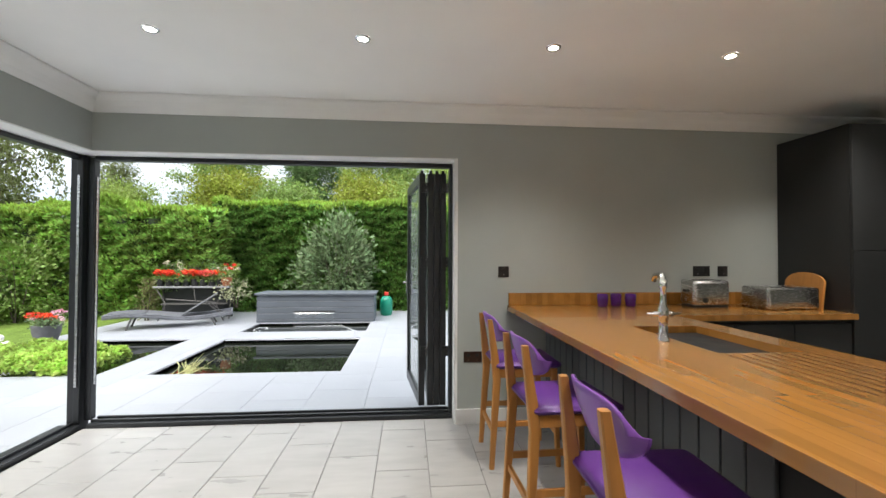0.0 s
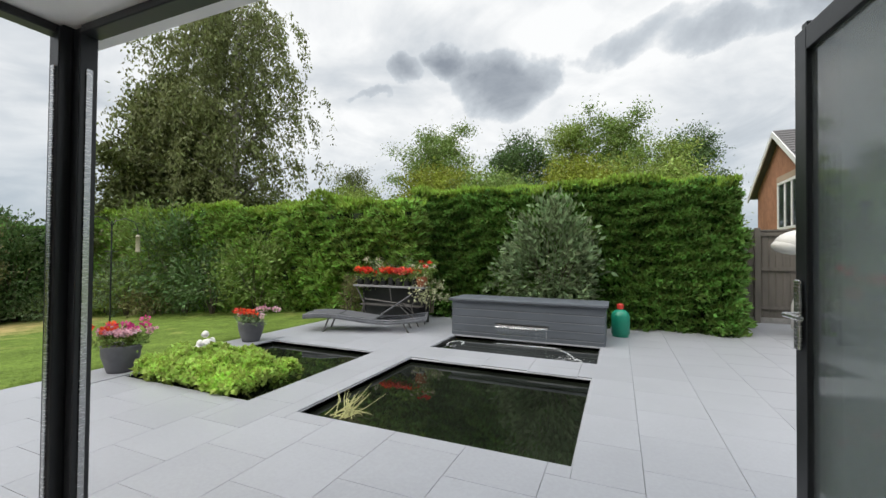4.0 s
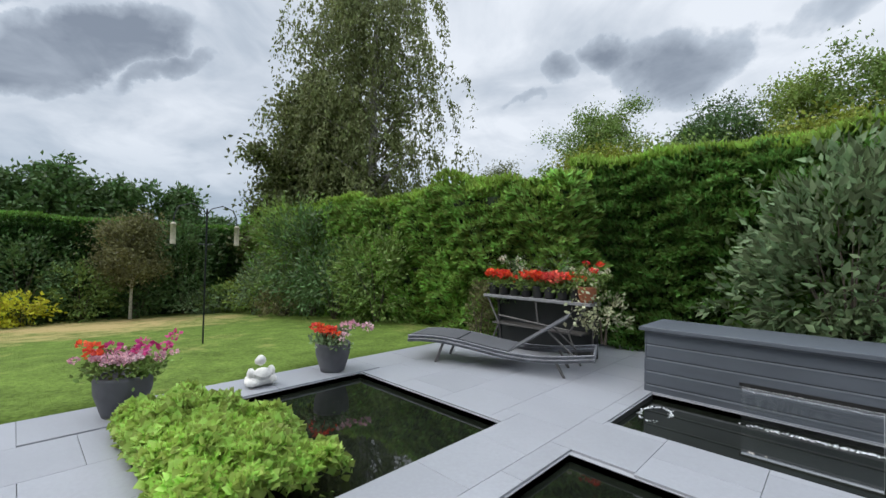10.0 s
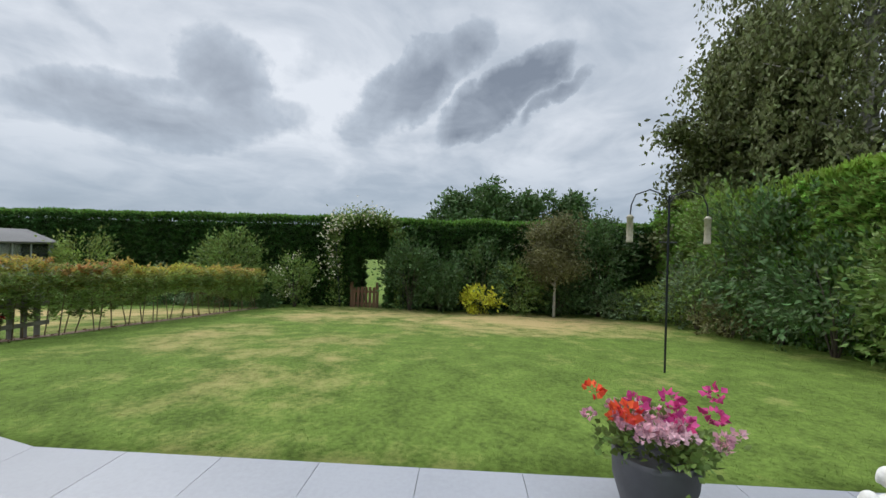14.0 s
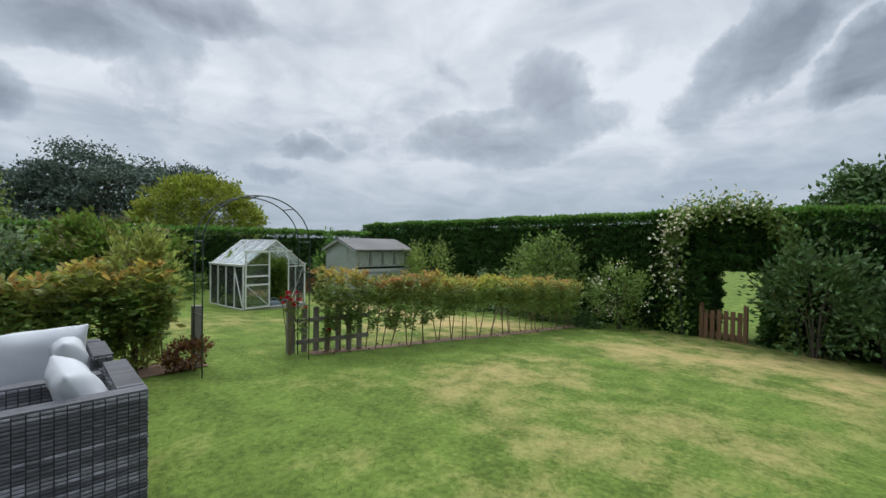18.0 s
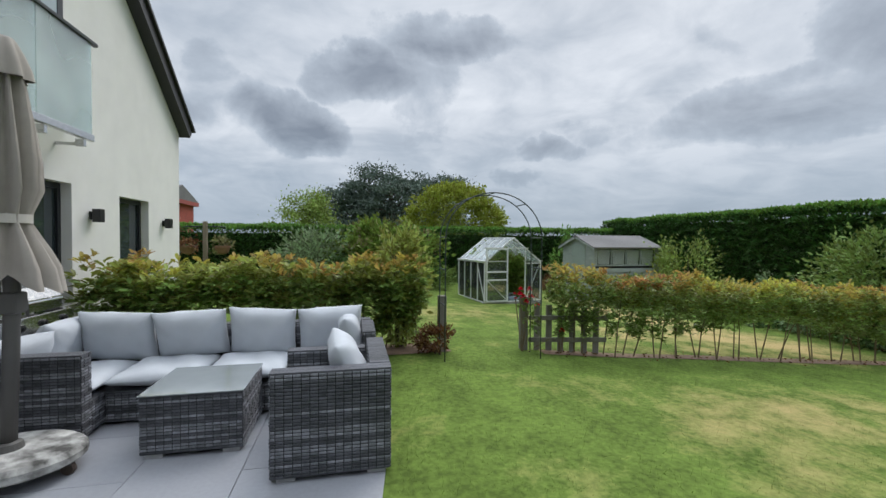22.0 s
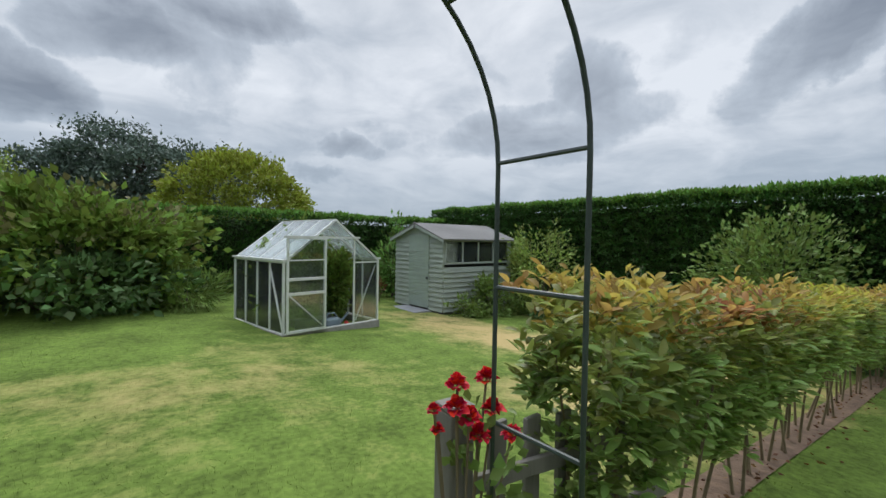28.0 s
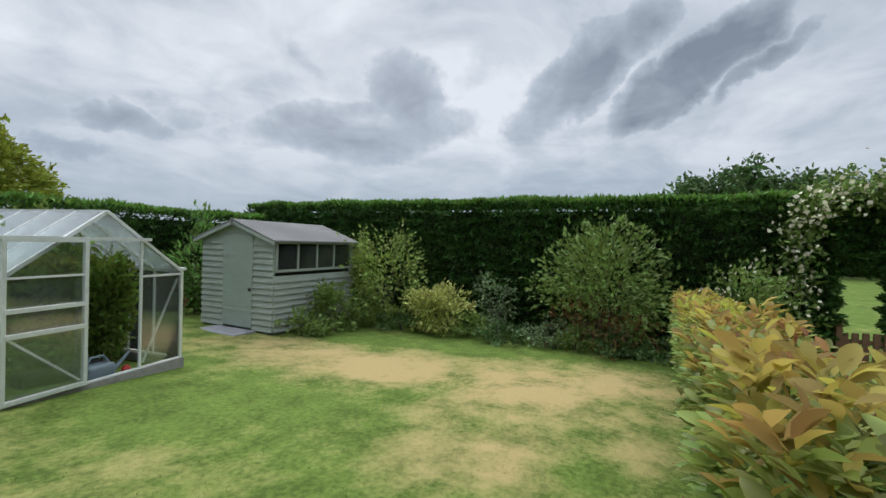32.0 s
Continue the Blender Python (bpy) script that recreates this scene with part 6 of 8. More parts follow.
for i in range(28):
    a, l = RNG.uniform(-0.6, 2.4), RNG.uniform(0.15, 0.42)
    part("reed", tube([(RNG.uniform(-0.15, 0.15), RNG.uniform(-0.1, 0.1), 0.0), (math.cos(a) * l * 0.5, math.sin(a) * l * 0.5, RNG.uniform(0.02, 0.1)), (math.cos(a) * l, math.sin(a) * l, RNG.uniform(0.01, 0.2))], 0.006, 5, radii=[0.005, 0.004, 0.0015]),
         mat("pale_reed", (0.42, 0.42, 0.18), 0.6, var=0.25), rd)


# ---- flowers ----
def flowers(pot, r, z, leaf_n, blooms, dome=0.16, leaf=None, trail=0):
    P, D = clump_points(14, leaf_n, (0, 0, z + dome * 0.4), (r, r, dome * 0.8), 0.4, 0.28)
    P[:, 2] = np.maximum(P[:, 2], z - 0.03)
    stuff_part("foliage", leaf_mesh("foliage", P, D + np.array([0, 0, 0.3]), 0.045, 0.75), leaf or L_MID, pot)
    for nm, mt, k, sz, hgt, off in blooms:
        c = RNG.normal(0, 1, (k, 2)) * r * 0.45 + np.array(off)
        n = 26
        i = np.repeat(np.arange(k), n)
        zc = z + dome * hgt * RNG.uniform(0.8, 1.15, k)
        P = np.concatenate([c[i], zc[i][:, None]], 1) + unit(RNG.normal(size=(len(i), 3))) * sz * 0.9 * np.array([1, 1, 0.6])
        D = P - np.concatenate([c[i], zc[i][:, None] - 0.01], 1)
        stuff_part(nm, leaf_mesh(nm, P, D, sz, 0.9), mt, pot)
    if trail:
        P = np.stack([RNG.normal(0.0, 0.1, trail), RNG.normal(-0.1, 0.05, trail), z - RNG.uniform(-0.1, 0.5, trail)], 1)
        stuff_part("trailing_leaves", leaf_mesh("trailing_leaves", P, RNG.normal(size=P.shape), 0.055, 0.8), L_VAR, pot)


flowers(POT1, 0.23, 0.30, 620, (("pink_bloom", L_FLPP, 80, 0.024, 1.15, (0.02, -0.02)), ("red_bloom", L_FLO, 3, 0.038, 1.7, (0.0, -0.12)), ("magenta_bloom", L_FLM, 6, 0.04, 1.6, (0.02, 0.10))), 0.15)
flowers(POT2, 0.22, 0.30, 700, (("red_bloom", L_FLO, 7, 0.042, 1.5, (0.0, -0.13)), ("pink_bloom", L_FLPP, 20, 0.022, 1.0, (0.0, 0.04)), ("magenta_bloom", L_FLPP, 3, 0.042, 1.5, (0.0, 0.2))), 0.12, L_GREY)
for i, p in enumerate(ROWPOTS):
    flowers(p, 0.12, 0.15, 220, (("red_bloom", L_FLO if i not in (5, 6) else L_FLC, 8 if i != 3 else 4, 0.05, 1.2, (0, -0.02)),) if i != 2 else (("red_bloom", L_FLR, 2, 0.035, 0.8, (0, 0)),), 0.13)
flowers(TERRA, 0.22, 0.2, 500, (("red_bloom", L_FLR, 5, 0.03, 1.3, (0.05, 0.0)), ("white_bloom", L_FLW, 18, 0.02, 1.0, (0.0, 0.0))), 0.2, L_MID, 110)
shrub("potted_daisies", -4.78, 10.28, 0.3, GZ + 0.62, GZ + 1.28, 500, L_GREY, "cream daisies behind the shelf", 0.045, 14, 3, extra=(L_FLW, 260, 0.03, "cream_bloom"))
shrub("potted_shrub", -4.1, 10.35, 0.34, GZ + 0.5, GZ + 1.4, 800, L_GREY, "grey-leaved bush behind the flower shelf", 0.05, 18, 3)
shrub("dried_grass_plant", -5.15, 10.05, 0.22, GZ, GZ + 0.95, 900, L_BROWN, "brown dried plant beside the flower shelf", 0.05, 16, 3)
shrub("pot_trailer", -3.2, 10.15, 0.3, GZ + 0.3, GZ + 0.9, 260, L_VAR, "variegated trailing plant beside the flower shelf", 0.06, 14, 3)

# ---- shrubs round the terrace and lawn ----
shrub("grey_shrub", -0.98, 10.9, 0.95, -0.2, 2.06, 4600, L_GREY, "airy grey-green shrub behind the water feature", 0.14, 34, 12, 0.42, 0.15, ry=0.65, up=0.4, loose=0.42)
for x, y, r, z1, lf, sz, nn in ((-8.2, 10.35, 0.9, 1.7, L_MID, 0.11, 3200), (-9.6, 10.2, 1.0, 1.3, L_DKSH, 0.11, 2600), (-10.8, 10.3, 1.1, 2.2, L_DKSH, 0.12, 3000), (-12.0, 10.2, 0.9, 2.5, L_MID, 0.12, 2600), (-12.9, 10.0, 0.8, 1.0, L_GREY, 0.1, 1800),
                                (-13.8, 10.0, 0.9, 0.4, L_LIGHT, 0.1, 1500), (-14.8, 9.6, 0.8, 0.1, L_MID, 0.1, 1300), (-11.6, 9.9, 0.7, 0.2, L_BROWN, 0.09, 1200)):
    shrub("border_shrub", x, y, r, float(ground_z(x, y)), z1, nn, lf, "loose mixed border shrub against the hedge", sz, 34, 6, 0.45)
for x, y, r, z1, lf, lb, nn in ((-15.35, 3.05, 0.75, 1.25, L_DKSH, "dark evergreen shrub beside the garden gate", 3000), (-15.3, 3.95, 0.7, 0.7, L_DKSH, "dark rounded shrub in the far border", 2200),
                                (-15.4, 5.1, 0.85, 1.3, L_DKSH, "dark upright shrub in the far border", 2600), (-15.3, 6.2, 0.75, 0.75, L_MID, "fresh green shrub in the far border", 2000),
                                (-15.5, 8.6, 0.85, 1.95, L_DKSH, "tall dark shrub in the corner border", 2800), (-15.2, 7.4, 0.6, 0.2, L_DKSH, "low dark shrub behind the sapling", 1200), (-14.9, 9.0, 0.7, -0.1, L_GREY, "low grey shrub in the corner border", 1200)):
    shrub("border_shrub", x, y, r, float(ground_z(x, y)) - 0.02, z1, nn, lf, lb, 0.11, 34, 6, 0.45)
shrub("yellow_shrub", -15.0, 5.1, 0.58, -0.70, 0.0, 1100, L_YELLOW, "bright yellow leaved low shrub", 0.10, 22, 4, 0.6, ry=0.45)
shrub("white_rose_bush", -15.1, -0.35, 0.62, -0.70, 0.72, 1600, L_MID, "rose bush with scattered white flowers", 0.09, 26, 6, extra=(L_FLW, 160, 0.06, "white_bloom"))
shrub("border_shrub", -15.0, -6.7, 0.85, -0.7, 1.2, 2200, L_LIGHT, "pale leafy shrub beside the shed", 0.10, 30, 6)
shrub("variegated_shrub", -14.75, -5.35, 0.55, -0.68, 0.12, 2600, L_VARG, "rounded golden variegated shrub", 0.08, 24, 4, 0.6)
shrub("border_shrub", -15.25, -4.3, 0.4, -0.7, 0.5, 700, L_GREY, "thin grey-leaved shrub against the hedge", 0.08, 14, 4)
shrub("border_shrub", -15.2, -2.3, 0.92, -0.7, 1.34, 4600, L_MID, "large leafy green shrub against the far hedge", 0.10, 44, 8)
shrub("dry_perennials", -14.9, -2.3, 0.9, -0.7, 0.1, 900, L_DRY, "rusty brown perennials under the shrub", 0.08, 20, 8, 0.3)
for y, lf, r in ((-7.55, L_MID, 0.4), (-6.6, L_LIGHT, 0.4), (-7.0, L_MID, 0.45), (-2.7, L_MID, 0.4), (-2.0, L_DKSH, 0.4), (-6.1, L_DKSH, 0.45), (-4.7, L_MID, 0.4), (-3.9, L_DKSH, 0.45), (-3.2, L_GREY, 0.4), (-1.3, L_DKSH, 0.45), (-0.9, L_DKSH, 0.4)):
    shrub("ground_cover", -14.6 + RNG.uniform(-0.2, 0.1), y, r, -0.7, -0.42 + RNG.uniform(0, 0.12), 600, lf, "low leafy ground cover along the lawn edge", 0.07, 14, 2, 0.6)
shrub("border_shrub", -6.6, -9.55, 1.5, -0.25, 1.62, 8000, L_HYD, "sprawling broad-leaved green shrub by the side hedge", 0.15, 60, 8, 0.62, 0.15, extra=(L_BROWN, 500, 0.11, "bronze_growth"), loose=0.12)
# Lower leaves take the dark leaf colour for the shade under the shrub.
shrub("border_shrub", -6.2, -9.4, 1.75, -0.28, 0.7, 4500, L_DKSH, "low foliage at the foot of the sprawling shrub, darkened as its shade", 0.14, 60, 5, 0.6, 0.15, loose=0.1)
shrub("fern_clump", -8.0, -8.9, 0.55, -0.3, 0.25, 700, L_MID, "arching fern clump beside the greenhouse", 0.22, 12, 2, 0.14)
shrub("border_shrub", -7.2, -10.6, 0.8, -0.25, 0.7, 1300, L_DKSH, "dark shrub at the foot of the side hedge", 0.1, 20, 4)
shrub("border_shrub", -4.6, -9.2, 1.0, -0.2, 1.4, 3600, L_GREY, "soft grey-green bush beyond the photinia", 0.13, 40, 7)
shrub("border_shrub", -13.6, -6.95, 0.5, -0.66, 0.15, 1500, L_MID, "leafy green plants growing up the shed wall", 0.08, 24, 4, 0.55)
shrub("ground_cover", -12.9, -7.0, 0.42, -0.64, -0.25, 900, L_MID, "low leafy plants at the foot of the shed", 0.07, 16, 3, 0.55)
shrub("conifer_bush", -13.1, -10.3, 0.45, -0.58, 1.3, 1500, L_CYP, "narrow conifer behind the shed", 0.14, 24, 3, 0.35, up=0.9)
shrub("dry_perennials", -12.2, -9.6, 0.4, -0.55, -0.05, 500, L_DRY, "rusty brown plants at the shed corner", 0.08, 12, 4, 0.3)

# hanging baskets on a post by the side hedge
hb = thing("basket_post", pose(-1.75, -8.8, -0.2), "wooden post with two hanging flower baskets", "plant post")
part("post", boxes((-0.05, 0.05, -0.05, 0.05, 0, 1.85), bevel=0.01), mat("weathered_post", (0.22, 0.18, 0.13), 0.85, var=0.25, stretch=(1, 1, 0.2)), hb)
part("arm", tube([(-0.5, 0, 1.7), (0, 0, 1.72), (0.5, 0, 1.7)], 0.015, 6), M_ALU, hb)
for s in (-1, 1):
    bsk = part("basket", lathe([(0, 0.95), (0.14, 1.0), (0.2, 1.15), (0.2, 1.2), (0, 1.2)], 14, m=pose(s * 0.42, 0, 0)), mat("basket_coir", (0.2, 0.11, 0.06), 0.9), hb)
    P, D = clump_points(10, 300, (s * 0.42, 0, 1.2), (0.26, 0.26, 0.2), 0.4, 0.25)
    stuff_part("blossom", leaf_mesh("blossom", P, D, 0.07, 0.8), L_DRY if s > 0 else L_BROWN, bsk)


# ---- trees ----
def limbs(bm, base, h, r, k, spread, lean=(0, 0), start=0.25, rise=0.55, ends=None, twist=0.0):
    """A tapered trunk with limbs; returns the limbs' ends."""
    ends = [] if ends is None else ends
    top = Vector((base[0] + lean[0], base[1] + lean[1], base[2] + h))
    b = Vector(base)
    pts = [b + (top - b) * s + Vector((math.sin(s * 5 + twist) * r * 0.9 * s, math.cos(s * 4 + twist) * r * 0.9 * s, 0)) for s in np.linspace(0, 1, 8)]
    tube(pts, r, 9, bm, radii=[r * (1.15 - 1.0 * s) + 0.012 for s in np.linspace(0, 1, 8)])
    for i in range(k):
        s = start + (0.97 - start) * (i + 0.5) / k
        a = i * 2.399 + twist
        p = b + (top - b) * s
        l = spread * (1.15 - s * 0.75) * RNG.uniform(0.75, 1.15)
        e = p + Vector((math.cos(a) * l, math.sin(a) * l, l * rise * RNG.uniform(0.6, 1.3)))
        m = (p + e) / 2 + Vector((0, 0, l * 0.08))
        tube([p, m, e], r, 5, bm, radii=[r * (1 - s) * 0.6 + 0.015, r * (1 - s) * 0.3 + 0.01, 0.006])
        ends += [m, e]
    return ends


def tree(name, x, y, z0, h, spread, n, leaf, label, r=0.12, k=18, size=0.16, rise=0.5, start=0.25, clump=0.5, up=0.2, bark=None, category="tree", flat=0.7, lean=(0, 0), per=1):
    t = thing(name, pose(x, y, z0), label, category)
    bm = bmesh.new()
    ends = limbs(bm, (0, 0, -0.1), h * 0.93, r, k, spread, lean, start, rise, twist=x)
    part("trunk", bm, bark or L_BARK, t, smooth=True)
    E = np.array([tuple(e) for e in ends] + [(lean[0], lean[1], h * 0.95)])
    E = np.repeat(E, per, 0) + RNG.normal(0, clump * 0.6, (len(E) * per, 3)) * (per > 1)
    i = RNG.integers(0, len(E), n)
    P = E[i] + RNG.normal(0, 1, (n, 3)) * clump * np.array([1, 1, flat]) * RNG.uniform(0.4, 1.0, (n, 1))
    D = RNG.normal(0, 0.8, (n, 3)) + np.array([0, 0, up])
    stuff_part("crown", leaf_mesh("crown", P, D, size, 0.5), leaf, t)
    return t


# weeping birch: hanging strings of small leaves from arching limbs
bt = thing("birch_tree", pose(-12.75, 13.3, -0.7), "tall weeping silver birch with hanging leafy strands", "tree")
bm = bmesh.new()
ends = limbs(bm, (0, 0, -0.1), 11.2, 0.2, 34, 2.6, (0.35, 0.2), 0.2, 0.75, twist=0.6)
ends += [e + Vector((-0.7, -0.55, 0.1)) for e in ends if e.z > 5.5 and e.x < 1.2]
part("trunk", bm, mat("birch_bark", (0.30, 0.28, 0.25), 0.8, var=0.5, scale=6, bump=0.3, stretch=(1, 1, 3)), bt, smooth=True)
Ps, Ds, SP = [], [], bmesh.new()
for e in ends:
    for q in range(10):
        o = np.array(e) + RNG.normal(0, 0.48, 3) * np.array([1, 1, 0.4])
        out = unit(np.array([o[0] - 0.4, o[1], 0.0]))
        l = RNG.uniform(0.7, 2.4)
        m = int(l * 26)
        s = np.linspace(0, 1, m)
        line = o + out * (s[:, None] * 0.35) + np.array([0, 0, 1.0]) * (0.25 * s - 1.0 * s * s)[:, None] * l + RNG.normal(0, 0.07, (m, 3))
        Ps.append(line)
        Ds.append(RNG.normal(0, 0.5, (m, 3)) + np.array([0, 0, -1.0]))
P, D = np.concatenate(Ps), np.concatenate(Ds)
P[:, 2] = np.maximum(P[:, 2], 1.5)
stuff_part("crown", leaf_mesh("crown", P, D, 0.125, 0.5), L_BIRCH, bt)
tree("dark_maple", -14.9, 12.6, -0.7, 8.2, 1.95, 100000, L_SPRUCE, "dense dark broadleaf tree beside the birch", 0.16, 40, 0.17, 0.05, 0.06, 0.42, 0.0, per=2)
tree("dark_maple", -13.6, 13.0, -0.7, 4.6, 1.7, 26000, L_SPRUCE, "dark understorey tree below the birch", 0.12, 26, 0.17, 0.2, 0.08, 0.42, 0.0, per=2)
tree("dark_maple", -10.9, 13.2, -0.6, 3.6, 1.2, 14000, L_SPRUCE, "dark understorey bush below the birch", 0.1, 18, 0.16, 0.3, 0.1, 0.34, 0.0, per=2)
for x, y, h, s, n, lf, lb in ((-9.7, 25, 8.8, 3.0, 4200, L_MID, "rounded green tree beyond the hedge"), (-4.9, 25, 7.9, 2.5, 3600, L_DKSH, "dark green tree beyond the hedge"), (-2.2, 25.5, 8.9, 1.8, 2800, L_LIGHT, "slender light green tree beyond the hedge"),
                              (0.2, 25, 8.7, 2.4, 3600, L_MID, "broad green tree beyond the hedge"), (2.5, 25, 7.4, 1.4, 1200, L_LIGHT, "thin wispy tree beyond the hedge"), (3.9, 29.5, 8.6, 2.4, 3600, L_DKSH, "dark tree beside the neighbouring house"),
                              (-7.0, 19, 5.2, 2.0, 2600, L_GOLD, "golden green bush beyond the hedge"), (-0.9, 19.5, 4.9, 2.2, 2600, L_GOLD, "yellow-green bush beyond the hedge"), (1.5, 18, 4.4, 1.8, 2200, L_LIGHT, "light green bush beyond the hedge"),
                              (-13.5, 22, 5.0, 2.2, 2600, L_LIGHT, "light green tree beyond the hedge"), (-16.5, 26, 7.2, 1.6, 2000, L_SPRUCE, "small dark conifer beyond the hedge"), (-4.0, 17, 4.3, 1.9, 2200, L_MID, "green bush behind the tall hedge")):
    tree("background_tree", x, y, -0.3, h, s, int(n * 9.0), lf, lb, 0.14, 34, 0.125, 0.6, 0.15, 0.42, per=3)
for i, (x, y, h, s) in enumerate(((-60, 3.5, 9.6, 4.0), (-60, 8, 10.6, 4.5), (-60, 13, 9.8, 4.2), (-60, 19, 9.9, 2.6), (-75, -2, 6, 3), (-80, 30, 7.5, 5), (-72, 40, 8.5, 5), (-58, 30, 5.8, 3))):
    tree("far_tree", x, y, -1.1, h, s, 6000, L_DKSH, "distant dark green field tree", 0.3, 26, 0.6, 0.5, 0.12, 0.75, per=3)
# garden side: golden bush, cedar and bright tree behind the side hedge
shrub("golden_privet", -10.9, -18, 2.6, -0.3, 3.85, 16000, L_GOLD, "large clipped golden bush behind the side hedge", 0.16, 500, 5, 0.55, 0.06, ry=2.0, up=0.0, loose=0.06)
tree("blue_cedar", -8.4, -26, -0.3, 6.4, 4.6, 20000, L_BLUE, "wide-spreading blue-green cedar beyond the hedge", 0.3, 36, 0.20, 0.12, 0.15, 0.55, 0.0, flat=0.35, per=3)
tree("blue_cedar", -5.6, -26.5, -0.3, 5.6, 3.4, 12000, L_BLUE, "low layered blue-green cedar limbs beyond the hedge", 0.25, 26, 0.20, 0.1, 0.3, 0.45, 0.0, flat=0.25, per=3)
tree("blue_cedar", -12.2, -27, -0.3, 6.4, 3.2, 12000, L_BLUE, "dusky blue-green cedar beyond the hedge", 0.25, 28, 0.20, 0.12, 0.2, 0.5, 0.0, flat=0.35, per=3)
tree("background_tree", -3.1, -22, -0.3, 3.9, 1.9, 7000, L_LIGHT, "bright green tree beyond the side hedge", 0.14, 14, 0.16, 0.5, 0.2, 0.42, per=2)
tree("bronze_sapling", -14.75, 7.15, -0.68, 2.65, 0.72, 13000, L_BROWN, "young bronze-leaved tree with a pale trunk", 0.028, 14, 0.075, 0.9, 0.36, 0.26, bark=mat("pale_bark", (0.5, 0.47, 0.42), 0.8, var=0.2), per=2)


# ---- greenhouse ----
M_ALUM = mat("bare_aluminium", (0.70, 0.72, 0.71), 0.42, metal=0.25, var=0.1, scale=20)
M_CONC = mat("concrete", (0.27, 0.26, 0.245), 0.9, var=0.2, scale=12, bump=0.3, bscale=80)
G_GH = glass_mat("greenhouse_glass", (0.93, 0.96, 0.95), 0.01, frost=0.012)
G_ROOF = glass_mat("twinwall_roof", (0.88, 0.93, 0.93), 0.10, frost=0.2)


def bar(bm, a, b, w=0.025):
    """A square bar between two points."""
    a, b = Vector(a), Vector(b)
    d = (b - a).normalized()
    s = d.cross(Vector((0, 0, 1)))
    s = s.normalized() if s.length > 0.01 else Vector((1, 0, 0))
    u = s.cross(d)
    r = [[bm.verts.new(p + s * x * w / 2 + u * y * w / 2) for x, y in ((-1, -1), (1, -1), (1, 1), (-1, 1))] for p in (a, b)]
    for k in range(4):
        bm.faces.new((r[0][k], r[0][(k + 1) % 4], r[1][(k + 1) % 4], r[1][k]))
    bm.faces.new(r[0][::-1])
    bm.faces.new(r[1])
    return bm


def pane(name, parent, pts, material, th=0.004):
    bm = bmesh.new()
    p = [Vector(q) for q in pts]
    nn = (p[1] - p[0]).cross(p[2] - p[0]).normalized() * th
    a = [bm.verts.new(q) for q in p]
    b = [bm.verts.new(q + nn) for q in p]
    bm.faces.new(a)
    bm.faces.new(b[::-1])
    for k in range(len(p)):
        j = (k + 1) % len(p)
        bm.faces.new((a[k], a[j], b[j], b[k]))
    o = part(name, bm, material, parent)
    o.visible_shadow = False
    return o


